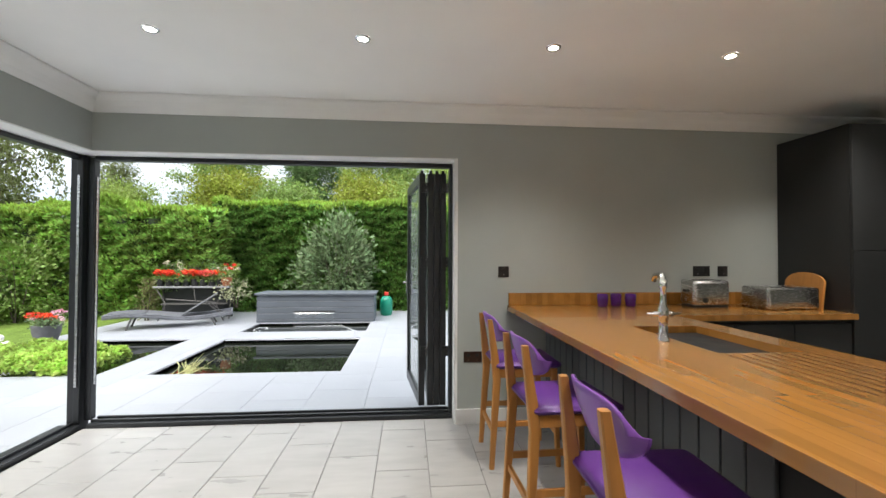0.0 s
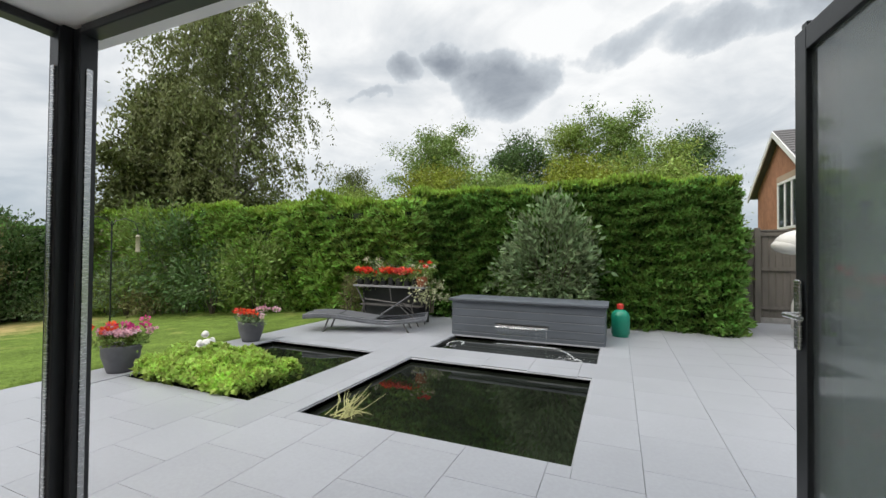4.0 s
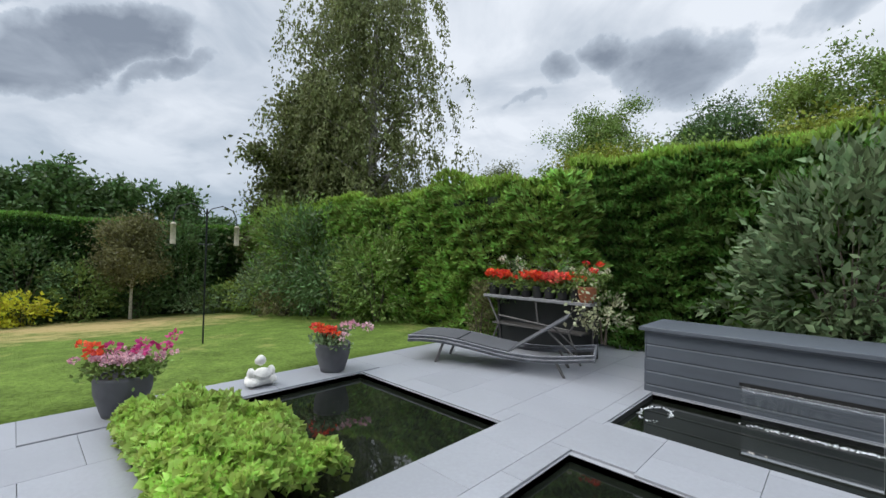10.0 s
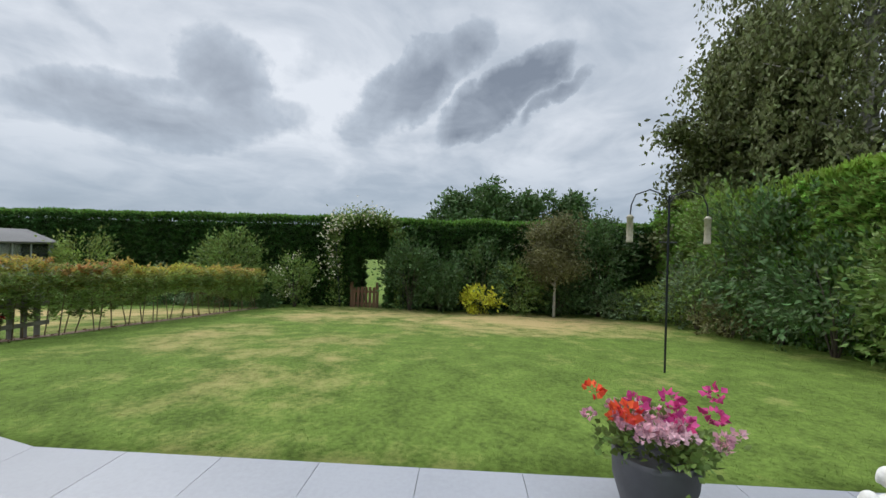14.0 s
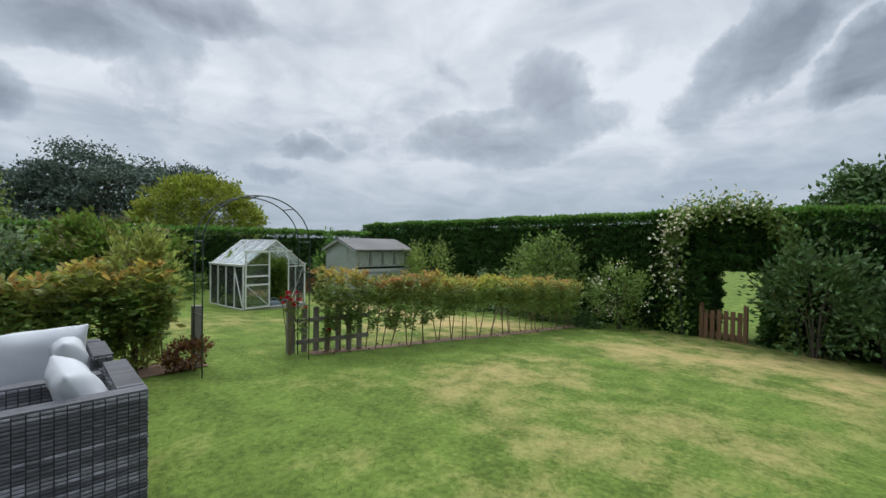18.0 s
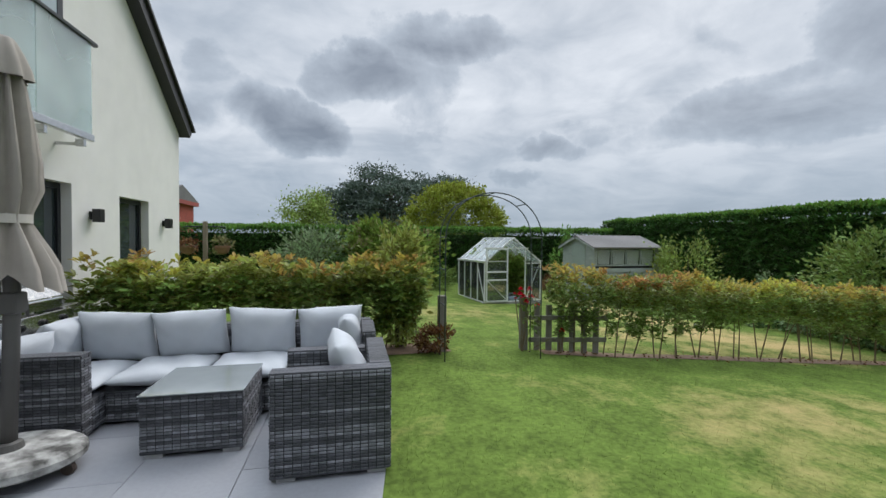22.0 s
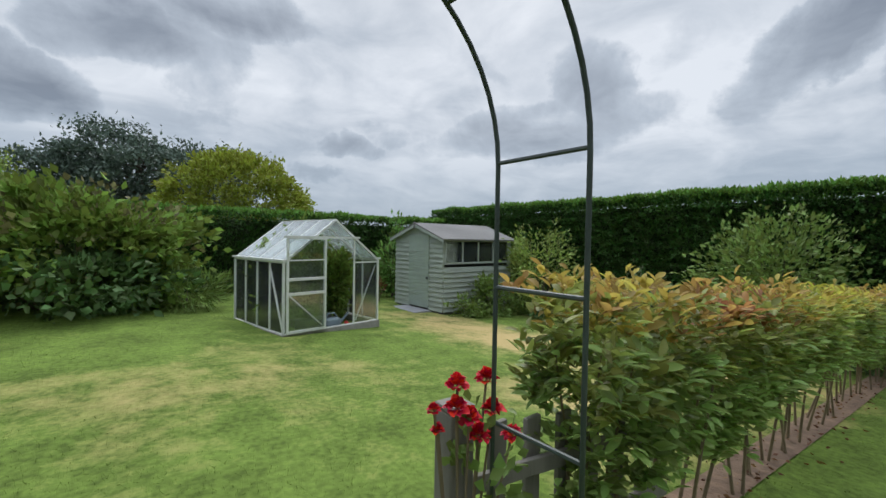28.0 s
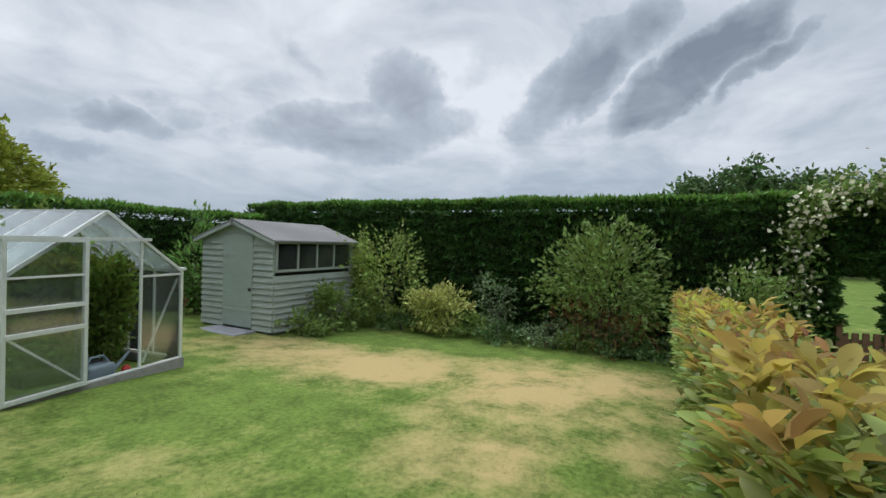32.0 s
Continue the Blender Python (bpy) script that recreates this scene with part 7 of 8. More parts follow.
def greenhouse():
    W, D, E, R = 1.60, 1.66, 1.05, 1.66
    t = thing("greenhouse", pose(-8.76, -6.18, -0.40, 0, 0, 188.5), "small aluminium greenhouse with a sliding door on a concrete base", "greenhouse")
    # local x runs along the front, local y to the back
    part("base", boxes((-0.03, W + 0.03, 0, 0.07, -0.06, 0.07), (-0.03, W + 0.03, D - 0.07, D, -0.06, 0.07), (-0.03, 0.05, 0.07, D - 0.07, -0.06, 0.07), (W - 0.05, W + 0.03, 0.07, D - 0.07, -0.06, 0.07)), M_CONC, t)
    z = 0.07
    for y in (0.03, D - 0.03):
        for a, b in (((0, y, z), (W, y, z)), ((0, y, E), (0, y, z)), ((W, y, E), (W, y, z)), ((0, y, E), (W / 2, y, R)), ((W, y, E), (W / 2, y, R))):
            part("frame_bar", bar(bmesh.new(), a, b, 0.03), M_ALUM, t)
    for a, b in (((0, 0.03, E), (0, D - 0.03, E)), ((W, 0.03, E), (W, D - 0.03, E)), ((W / 2, 0.03, R), (W / 2, D - 0.03, R)), ((0, 0.03, z), (0, D - 0.03, z)), ((W, 0.03, z), (W, D - 0.03, z))):
        part("frame_bar", bar(bmesh.new(), a, b, 0.03), M_ALUM, t)
    ys = [0.03 + (D - 0.06) * i / 4 for i in range(5)]
    for y in ys[1:-1]:
        for x, s in ((0, 1), (W, -1)):
            part("glazing_bar", bar(bmesh.new(), (x, y, z), (x, y, E), 0.022), M_ALUM, t)
            part("glazing_bar", bar(bmesh.new(), (x, y, E), (W / 2, y, R), 0.022), M_ALUM, t)
    for ya, yb in zip(ys, ys[1:]):
        for x in (0, W):
            pane("pane", t, ((x, ya, z), (x, yb, z), (x, yb, E), (x, ya, E)), G_GH)
            pane("roof_pane", t, ((x, ya, E + 0.01), (x, yb, E + 0.01), (W / 2, yb, R + 0.01), (W / 2, ya, R + 0.01)), G_ROOF)
    # diagonal braces
    for a, b in (((0.0, 0.05, 0.12), (0.0, ys[1], E - 0.08)), ((W - 0.42, 0.04, 0.12), (W - 0.04, 0.04, E - 0.08)), ((0.2, D - 0.04, 0.15), (0.7, D - 0.04, E))):
        part("brace", bar(bmesh.new(), a, b, 0.018), M_ALUM, t)
    # back gable and front panes either side of the doorway
    pane("pane", t, ((0, D - 0.03, z), (W, D - 0.03, z), (W, D - 0.03, E), (0, D - 0.03, E)), G_GH)
    pane("pane", t, ((0, D - 0.03, E), (W, D - 0.03, E), (W / 2, D - 0.03, R)), G_GH)
    pane("pane", t, ((W - 0.46, 0.03, z), (W, 0.03, z), (W, 0.03, E), (W - 0.46, 0.03, E + 0.33)), G_GH)
    pane("pane", t, ((0, 0.03, z), (0.62, 0.03, z), (0.62, 0.03, E), (0, 0.03, E)), G_GH)
    dh = 1.40
    for a, b in (((W - 0.46, 0.03, z), (W - 0.46, 0.03, E + 0.34)), ((0.62, 0.03, z), (0.62, 0.03, dh)), ((W - 0.46, 0.03, E - 0.03), (W, 0.03, E - 0.03)), ((0.30, 0.03, dh), (W - 0.40, 0.03, dh))):
        part("frame_bar", bar(bmesh.new(), a, b, 0.022), M_ALUM, t)
    # door leaf slid open across the left half, and its top rail
    part("door_rail", bar(bmesh.new(), (-0.02, -0.02, dh), (W - 0.40, -0.02, dh), 0.03), M_ALUM, t)
    dr = part("door", bar(bar(bar(bar(bmesh.new(), (0.03, -0.025, 0.08), (0.03, -0.025, dh), 0.028), (0.60, -0.025, 0.08), (0.60, -0.025, dh), 0.03), (0.03, -0.025, 0.10), (0.60, -0.025, 0.10), 0.035), (0.03, -0.025, dh - 0.02), (0.60, -0.025, dh - 0.02), 0.025), M_ALUM, t)
    for zz, ww in ((0.62, 0.036), (0.82, 0.036), (1.08, 0.018)):
        part("door_bar", bar(bmesh.new(), (0.03, -0.03, zz), (0.60, -0.03, zz), ww), M_ALUM, dr)
    part("door_brace", bar(bmesh.new(), (0.06, -0.02, 0.60), (0.56, -0.02, 0.14), 0.018), M_ALUM, dr)
    pane("pane", dr, ((0.04, -0.025, 0.10), (0.59, -0.025, 0.10), (0.59, -0.025, dh - 0.03), (0.04, -0.025, dh - 0.03)), G_GH)
    for a, b in ((-0.04, 0.02), (W - 0.02, W + 0.04)):
        part("gutter", boxes((a, b, 0, D, E + 0.01, E + 0.04)), M_ALUM, t)
    return t


greenhouse()
GM = pose(-8.76, -6.18, -0.40, 0, 0, 188.5)
for lx, ly, h in ((0.35, 1.3, 1.15), (0.7, 1.35, 1.4), (1.05, 1.35, 1.45), (1.35, 1.2, 1.2), (0.95, 0.95, 1.3), (1.3, 0.75, 1.1), (0.3, 0.85, 0.8), (0.65, 0.95, 1.2)):
    p = GM @ Vector((lx, ly, 0))
    shrub("tomato_plant", p.x, p.y, 0.25, -0.40, -0.40 + h, 1900, L_HYD, "tall green tomato plant in the greenhouse", 0.085, 30, 2, 0.5)
M_CAN = mat("grey_blue_plastic", (0.16, 0.21, 0.24), 0.5, var=0.1)
p = GM @ Vector((0.86, 0.22, 0.02))
wc = thing("watering_can", Matrix.Translation(p) @ pose(0, 0, 0.0, 0, 0, 10), "grey-blue plastic watering can", "watering can")
part("body", boxes((-0.14, 0.12, -0.08, 0.08, -0.05, 0.15), bevel=0.035), M_CAN, wc, smooth=True)
part("handle", tube([(-0.12, 0, 0.13), (-0.06, 0, 0.22), (0.06, 0, 0.22), (0.1, 0, 0.14)], 0.014, 8), M_CAN, wc)
part("spout", tube([(-0.12, 0, 0.02), (-0.24, 0, 0.12), (-0.32, 0, 0.2)], 0.016, 8, radii=[0.03, 0.018, 0.014]), M_CAN, wc)
p = GM @ Vector((0.70, 0.5, 0.0))
tr = thing("grow_bag", Matrix.Translation(p), "black growing trough on the greenhouse floor", "planter")
part("body", boxes((-0.35, 0.3, -0.12, 0.12, -0.05, 0.16), bevel=0.03), M_BLACK, tr)
p = GM @ Vector((1.13, 0.2, 0.0))
rp = thing("red_jar", Matrix.Translation(p), "small red plastic container", "container")
part("body", lathe([(0, -0.05), (0.035, -0.05), (0.04, 0.06), (0.02, 0.09), (0, 0.09)], 12), M_RED, rp)

# ---- shed ----
M_SHED = mat("sage_shiplap", (0.30, 0.34, 0.30), 0.75, var=0.12, scale=14, bump=0.2, bscale=60, stretch=(0.3, 0.3, 1))
M_FELT = mat("roofing_felt", (0.16, 0.158, 0.155), 0.95, var=0.2, scale=40, bump=0.4, bscale=200)
SX0, SX1, SY0, SY1, SB, SE, SR = -14.55, -12.45, -9.15, -7.32, -0.68, 1.03, 1.34
sh = thing("garden_shed", pose(0, 0, 0), "sage green shiplap garden shed with a felt apex roof", "shed")
part("floor_frame", boxes((SX0 + 0.02, SX1 - 0.02, SY0 + 0.02, SY1 - 0.02, SB, SB + 0.14)), M_FELT, sh)
# Added solid block, coloured dark as the shed's unlit inside.
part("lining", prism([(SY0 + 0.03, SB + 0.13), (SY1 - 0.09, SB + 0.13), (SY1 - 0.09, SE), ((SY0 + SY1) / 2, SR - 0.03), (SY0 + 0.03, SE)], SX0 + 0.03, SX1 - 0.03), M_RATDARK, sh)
nb = 15
ym = (SY0 + SY1) / 2
DY0, DY1 = -8.55, -7.80
WZ0, WZ1 = 0.50, 0.98
for k in range(nb):
    za, zb = SB + 0.13 + (SE - SB - 0.13) * k / nb, SB + 0.13 + (SE - SB - 0.13) * (k + 1) / nb + 0.006
    for seg in ((SY0, DY0), (DY1, SY1)):
        bm = bmesh.new()
        v = [bm.verts.new(q) for q in ((SX1 - 0.02, seg[0], za), (SX1 + 0.032, seg[0], za), (SX1 + 0.002, seg[0], zb), (SX1 - 0.02, seg[0], zb), (SX1 - 0.02, seg[1], za), (SX1 + 0.032, seg[1], za), (SX1 + 0.002, seg[1], zb), (SX1 - 0.02, seg[1], zb))]
        for f in ((0, 1, 2, 3), (7, 6, 5, 4), (1, 5, 6, 2), (0, 4, 5, 1), (3, 2, 6, 7)):
            bm.faces.new([v[i] for i in f])
        part("shiplap_board", bm, M_SHED, sh)
    for seg in (((SX0, SX1),) if zb < WZ0 or za > WZ1 else ((SX0, SX0 + 0.12),)):
        bm = bmesh.new()
        v = [bm.verts.new(q) for q in ((seg[0], SY1 - 0.02, za), (seg[0], SY1 + 0.032, za), (seg[0], SY1 + 0.002, zb), (seg[0], SY1 - 0.02, zb), (seg[1], SY1 - 0.02, za), (seg[1], SY1 + 0.032, za), (seg[1], SY1 + 0.002, zb), (seg[1], SY1 - 0.02, zb))]
        for f in ((0, 1, 2, 3), (7, 6, 5, 4), (1, 5, 6, 2), (0, 4, 5, 1), (3, 2, 6, 7)):
            bm.faces.new([v[i] for i in f])
        part("shiplap_board", bm, M_SHED, sh)
part("gable_board", prism([(SY0, SE), (SY1, SE), (ym, SR)], SX1 - 0.02, SX1 + 0.008), M_SHED, sh)
part("side_wall", boxes((SX0, SX0 + 0.02, SY0, SY1, SB + 0.13, SE), (SX0, SX1, SY0, SY0 + 0.02, SB + 0.13, SE)), M_SHED, sh)
d2 = part("door", boxes((SX1 - 0.01, SX1 + 0.036, DY0, DY1, SB + 0.16, SE + 0.06), bevel=0.003), mat("sage_door", (0.28, 0.335, 0.295), 0.7, var=0.06, scale=6), sh)
part("latch", boxes((SX1 + 0.036, SX1 + 0.05, DY1 - 0.08, DY1 - 0.02, 0.12, 0.17)), M_BLACK, d2)
for zz in (-0.25, 0.7):
    part("hinge", boxes((SX1 + 0.036, SX1 + 0.044, DY0, DY0 + 0.3, zz, zz + 0.035)), M_SHED, d2)
wn = part("window", boxes((SX0 + 0.12, SX1 - 0.02, SY1, SY1 + 0.03, WZ0 - 0.03, WZ0 + 0.015), (SX0 + 0.12, SX1 - 0.02, SY1, SY1 + 0.03, WZ1 - 0.02, WZ1 + 0.03)), mat("pale_sage_trim", (0.30, 0.34, 0.31), 0.7), sh)
M_NET = mat("white_net_curtain", (0.80, 0.80, 0.78), 0.9, var=0.1, scale=30)
wx = np.linspace(SX0 + 0.14, SX1 - 0.04, 5)
for a, b in zip(wx, wx[1:]):
    part("mullion", boxes((b - 0.018, b + 0.018, SY1, SY1 + 0.03, WZ0, WZ1)), mat("pale_sage_trim", (0.3, 0.34, 0.31)), wn)
    part("pane", boxes((a + 0.015, b - 0.02, SY1 + 0.012, SY1 + 0.016, WZ0 + 0.01, WZ1 - 0.02)), G_GH, wn).visible_shadow = False
    bm = bmesh.new()
    n = 24
    row = [[bm.verts.new((a + 0.02 + (b - a - 0.05) * (0.08 + 0.84 * i / n if z < 0.6 else 0.05 + 0.9 * i / n if z < 0.8 else i / n), SY1 - 0.006 + 0.006 * math.sin(i * 1.9), z)) for i in range(n + 1)] for z in (WZ0 + 0.02, 0.72, WZ1 - 0.03)]
    for r0, r1 in zip(row, row[1:]):
        for i in range(n):
            bm.faces.new((r0[i], r0[i + 1], r1[i + 1], r1[i]))
    part("curtain", bm, M_NET, wn, "gathered white net curtain")
    # dark sheet added for the unlit depth behind the curtain
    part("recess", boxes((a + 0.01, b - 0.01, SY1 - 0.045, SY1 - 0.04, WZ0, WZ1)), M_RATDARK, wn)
for s in (-1, 1):
    yo = SY0 - 0.12 if s < 0 else SY1 + 0.12
    zo = SE - (SR - SE) * 0.12 / ((SY1 - SY0) / 2)
    part("roof", prism([(yo, zo), (yo, zo + 0.03), (ym, SR + 0.035), (ym, SR + 0.005)], SX0 - 0.08, SX1 + 0.12), M_FELT, sh)
    part("bargeboard", prism([(yo, zo - 0.05), (yo, zo), (ym, SR), (ym, SR - 0.06)], SX1 + 0.10, SX1 + 0.12), mat("pale_sage_trim", (0.3, 0.34, 0.31)), sh)
part("finial", boxes((SX1 + 0.115, SX1 + 0.135, ym - 0.03, ym + 0.03, SR - 0.09, SR + 0.05), bevel=0.01), M_FELT, sh)
structure("pavement", boxes((SX1, SX1 + 0.45, -8.7, -7.7, -0.70, -0.56)), M_SUB)

# ---- arch, posts and picket fence ----
M_ARCH = mat("dark_green_steel", (0.035, 0.05, 0.045), 0.5, var=0.15)
M_POST = mat("weathered_timber", (0.20, 0.185, 0.165), 0.9, var=0.25, scale=16, bump=0.3, bscale=60, stretch=(1, 1, 0.15))
ar = thing("garden_arch", pose(0, 0, 0), "slim dark metal garden arch over the gap", "garden arch")
AXL, AXR, AZ, AY0, AY1 = -6.63, -7.795, 1.21, -1.425, -1.125
rad, cx = (AXL - AXR) / 2, (AXL + AXR) / 2
for y in (AY0, AY1):
    pts = [(AXL, y, -0.25), (AXL, y, 0.6)] + [(cx + rad * math.cos(a), y, AZ + rad * 0.906 * math.sin(a)) for a in np.linspace(0, math.pi, 25)] + [(AXR, y, 0.6), (AXR, y, -0.3)]
    part("hoop", tube(pts, 0.0072, 8), M_ARCH, ar, smooth=True)
for x in (AXL, AXR):
    for z in (0.855, 1.222, 0.45):
        part("rung", tube([(x, AY0, z), (x, AY1, z)], 0.007, 6), M_ARCH, ar)
for a in (0.87, 1.57, 2.27):
    x, z = cx + rad * math.cos(a), AZ + rad * 0.906 * math.sin(a)
    part("rung", tube([(x, AY0, z), (x, AY1, z)], 0.007, 6), M_ARCH, ar)


def gate_post(x, y, r):
    t = thing("gate_post", pose(x, y, float(ground_z(x, y)) - 0.03, 0, 0, r), "square weathered timber gate post", "gate post", "posts at the gap")
    part("post", boxes((-0.046, 0.046, -0.046, 0.046, 0, 0.70), bevel=0.006), M_POST, t)
    part("cap", boxes((-0.048, 0.048, -0.048, 0.048, 0.70, 0.72), bevel=0.006), M_POST, t)


gate_post(-6.69, -1.57, 5)
gate_post(-7.76, -1.56, -4)
pf = thing("picket_fence", pose(-7.88, -1.54, 0), "short weathered picket fence panel inside the hedge", "fence")
for i in range(6):
    x = -0.06 - i * 0.15
    zg = float(ground_z(-7.88 + x, -1.5))
    part("picket", boxes((x - 0.04, x + 0.04, 0.03 * i - 0.01, 0.03 * i + 0.01, zg, zg + 0.60), bevel=0.004), M_POST, pf)
for z in (0.12, 0.40):
    part("rail", box(bmesh.new(), -0.95, 0.06, 0.012, 0.034, -0.23 + z, -0.23 + z + 0.06, bevel=0.004, m=pose(0, 0, 0, 0, 0, -11)), M_POST, pf)

rs = thing("red_rose", pose(-7.70, -1.46, -0.26), "climbing red rose beside the gate post", "rose")
ROSES = [(0.02, 0.0, 0.845), (-0.10, 0.0, 0.84), (0.04, 0.02, 0.79), (0.105, 0.0, 0.79), (-0.11, 0.02, 0.75), (-0.04, 0.03, 0.695), (0.09, 0.0, 0.73), (-0.19, 0.03, 0.65), (-0.46, 0.16, 0.34), (0.0, 0.03, 0.755)]
for q in ROSES:
    part("stem", tube([(0, 0, 0), (q[0] * 0.6, q[1] * 0.7, q[2] * 0.6), q], 0.004, 5), L_STEM, rs)
for q in ROSES:
    # cupped petals in rings round a tight heart
    n = 60
    r0 = 0.021 if abs(q[0] - 0.1) > 0.03 else 0.013
    ring = np.repeat(np.arange(5), 12)
    ang = np.arange(n) * 2.399
    opening = 0.25 + 0.3 * ring
    d = np.stack([np.cos(ang) * np.sin(opening), np.sin(ang) * np.sin(opening), np.cos(opening)], 1)
    base = np.array(q) + np.stack([np.cos(ang), np.sin(ang), 0 * ang], 1) * (ring * r0 * 0.17)[:, None] - np.array([0, 0, 1]) * (ring * r0 * 0.16)[:, None]
    part("bloom", big_leaf_mesh("bloom", base, d + RNG.normal(0, 0.12, (n, 3)), r0 * 1.15, 0.95), L_ROSE, rs)["kind"] = "stuff"
P, D = clump_points(10, 90, (-0.05, 0.05, 0.5), (0.13, 0.08, 0.25), 0.4, 0.2)
stuff_part("leaves", leaf_mesh("leaves", P, D, 0.05, 0.6), L_MID, rs)

# ---- rose arch and picket gate in the far hedge ----
M_GATE = mat("brown_stained_timber", (0.17, 0.095, 0.05), 0.8, var=0.2, stretch=(1, 1, 0.2))
gt = thing("garden_gate", pose(-16.0, 1.10, -0.84), "low brown picket gate in the hedge gap", "gate")
for i in range(6):
    part("picket", boxes((-0.015, 0.015, 0.06 + i * 0.125, 0.145 + i * 0.125, 0.02, 0.68 + 0.03 * math.sin(i * 0.5)), bevel=0.006), M_GATE, gt)
for z in (0.14, 0.52):
    part("rail", boxes((-0.045, -0.016, 0.04, 0.80, z, z + 0.07), bevel=0.004), M_GATE, gt)
for y in (0.02, 0.83):
    part("post", boxes((-0.05, 0.05, y - 0.04, y + 0.04, 0, 0.85), bevel=0.006), M_GATE, gt)
ra = thing("rose_arch", pose(-15.9, 1.52, -0.8), "climbing cream rose smothering an arch over the gate", "climbing rose")
pts = [(0, -0.74, 0), (0, -0.92, 2.0), (0, -0.7, 2.75), (0, 0.1, 2.9), (0, 0.8, 2.75), (0, 1.2, 2.2), (0, 1.25, 0)]
part("hoop", tube(pts, 0.02, 6), M_ARCH, ra)
path = np.array(pts)
seg = RNG.integers(0, 6, 3600)
u = RNG.uniform(0, 1, (3600, 1))
P = path[seg] * (1 - u) + path[seg + 1] * u + RNG.normal(0, 0.19, (3600, 3)) * np.where(seg >= 4, 0.5, 0.8)[:, None] - np.array([0, 0.1, 0])
stuff_part("leaves", leaf_mesh("leaves", P, RNG.normal(size=P.shape) + np.array([0.3, 0, 0]), 0.10, 0.5), L_MID, ra)
seg = RNG.choice([0, 0, 1, 1, 2, 3], 330)
u = RNG.uniform(0.15, 1, (330, 1))
P = path[seg] * (1 - u) + path[seg + 1] * u + RNG.normal(0, 0.19, (330, 3)) + np.array([0.22, -0.12, 0.05])
P = P[P[:, 2] > 0.9]
stuff_part("cream_bloom", leaf_mesh("cream_bloom", P, RNG.normal(size=P.shape) + np.array([0.6, 0, 0.4]), 0.075, 0.95), L_FLW, ra)

# ---- close-board fence and neighbouring houses ----
M_FENCE = mat("grey_brown_fence", (0.125, 0.11, 0.095), 0.85, var=0.2, scale=12, bump=0.2, bscale=50, stretch=(1, 1, 0.15))
fn = thing("close_board_fence", pose(0, 13.75, GZ), "tall grey-brown close-board garden fence", "fence")
for i in range(46):
    x = 1.2 + i * 0.125
    part("board", boxes((x, x + 0.119, -0.012, 0.012, 0.12, 2.02), bevel=0.002), M_FENCE, fn)
for x in (1.25, 3.1, 4.95, 6.8):
    part("post", boxes((x - 0.05, x + 0.05, -0.10, -0.013, 0, 2.1), bevel=0.005), M_FENCE, fn)
for z in (0.3, 1.15, 1.92):
    part("rail", boxes((1.2, 6.95, -0.05, -0.013, z, z + 0.08), bevel=0.004), M_FENCE, fn)
part("cap_rail", boxes((1.18, 6.98, -0.05, 0.05, 2.02, 2.06), bevel=0.004), M_FENCE, fn)
part("gravel_board", boxes((1.2, 6.95, -0.03, 0.03, 0.0, 0.12)), M_CONC, fn)

M_BRICK = mat("red_brick", (0.36, 0.17, 0.10), 0.9, var=0.2, scale=5, bump=0.2)
M_ROOFT = mat("grey_roof_tile", (0.13, 0.125, 0.13), 0.8, var=0.2, scale=10)
M_UPVC = mat("white_upvc", (0.78, 0.78, 0.77), 0.4, var=0.03)


nh = thing("neighbour_house", pose(6.25, 23.0, -0.3), "red brick neighbouring house with a grey tiled roof", "house")
part("wall", prism([(-3.0, 0), (3.0, 0), (3.0, 4.6), (0, 6.5), (-3.0, 4.6)], 0.0, 9.0), M_BRICK, nh)
for s in (-1, 1):
    r = part("roof", prism([(s * 3.4, 4.35), (s * 3.4, 4.5), (0, 6.72), (0, 6.55)], -0.25, 9.2), M_ROOFT, nh)
    for i in range(16):
        f = i / 16
        yy, zz = s * 3.4 * (1 - f), 4.5 + 2.22 * f
        part("tile_course", boxes((-0.25, 9.2, min(yy, yy - s * 0.04), max(yy, yy - s * 0.04), zz + 0.005, zz + 0.04)), M_ROOFT, r)
    part("bargeboard", prism([(s * 3.42, 4.2), (s * 3.42, 4.45), (0, 6.68), (0, 6.45)], -0.30, -0.255), M_UPVC, nh)
w = part("window", boxes((-0.05, 0.02, -2.0, 0.3, 2.7, 2.8), (-0.05, 0.02, -2.0, 0.3, 4.5, 4.6), (-0.05, 0.02, -2.0, -1.92, 2.8, 4.5), (-0.05, 0.02, 0.22, 0.3, 2.8, 4.5), (-0.05, 0.02, -1.24, -1.16, 2.8, 4.5), (-0.05, 0.02, -0.54, -0.46, 2.8, 4.5)), M_UPVC, nh)
part("pane", boxes((-0.02, -0.01, -1.92, 0.22, 2.8, 4.5)), M_DGLASS, w)
part("lintel", boxes((-0.03, -0.001, -2.1, 0.4, 4.62, 4.85)), mat("pale_lintel", (0.42, 0.32, 0.24), 0.9), nh)
n2 = thing("neighbour_house", pose(10.4, -31, -1.1), "dark red brick house beyond the side hedge", "house")
part("wall", boxes((-3.3, 6, -3, 3, 0, 4.9)), mat("dark_red_brick", (0.30, 0.06, 0.045), 0.9, var=0.2), n2)
part("roof", boxes((-3.6, 6.3, -3.3, 3.3, 4.9, 5.2)), mat("red_fascia", (0.28, 0.05, 0.045), 0.7), n2)
part("roof", prism([(-3.3, 5.2), (3.3, 5.2), (0, 6.3)], -3.6, 6.3), M_ROOFT, n2)
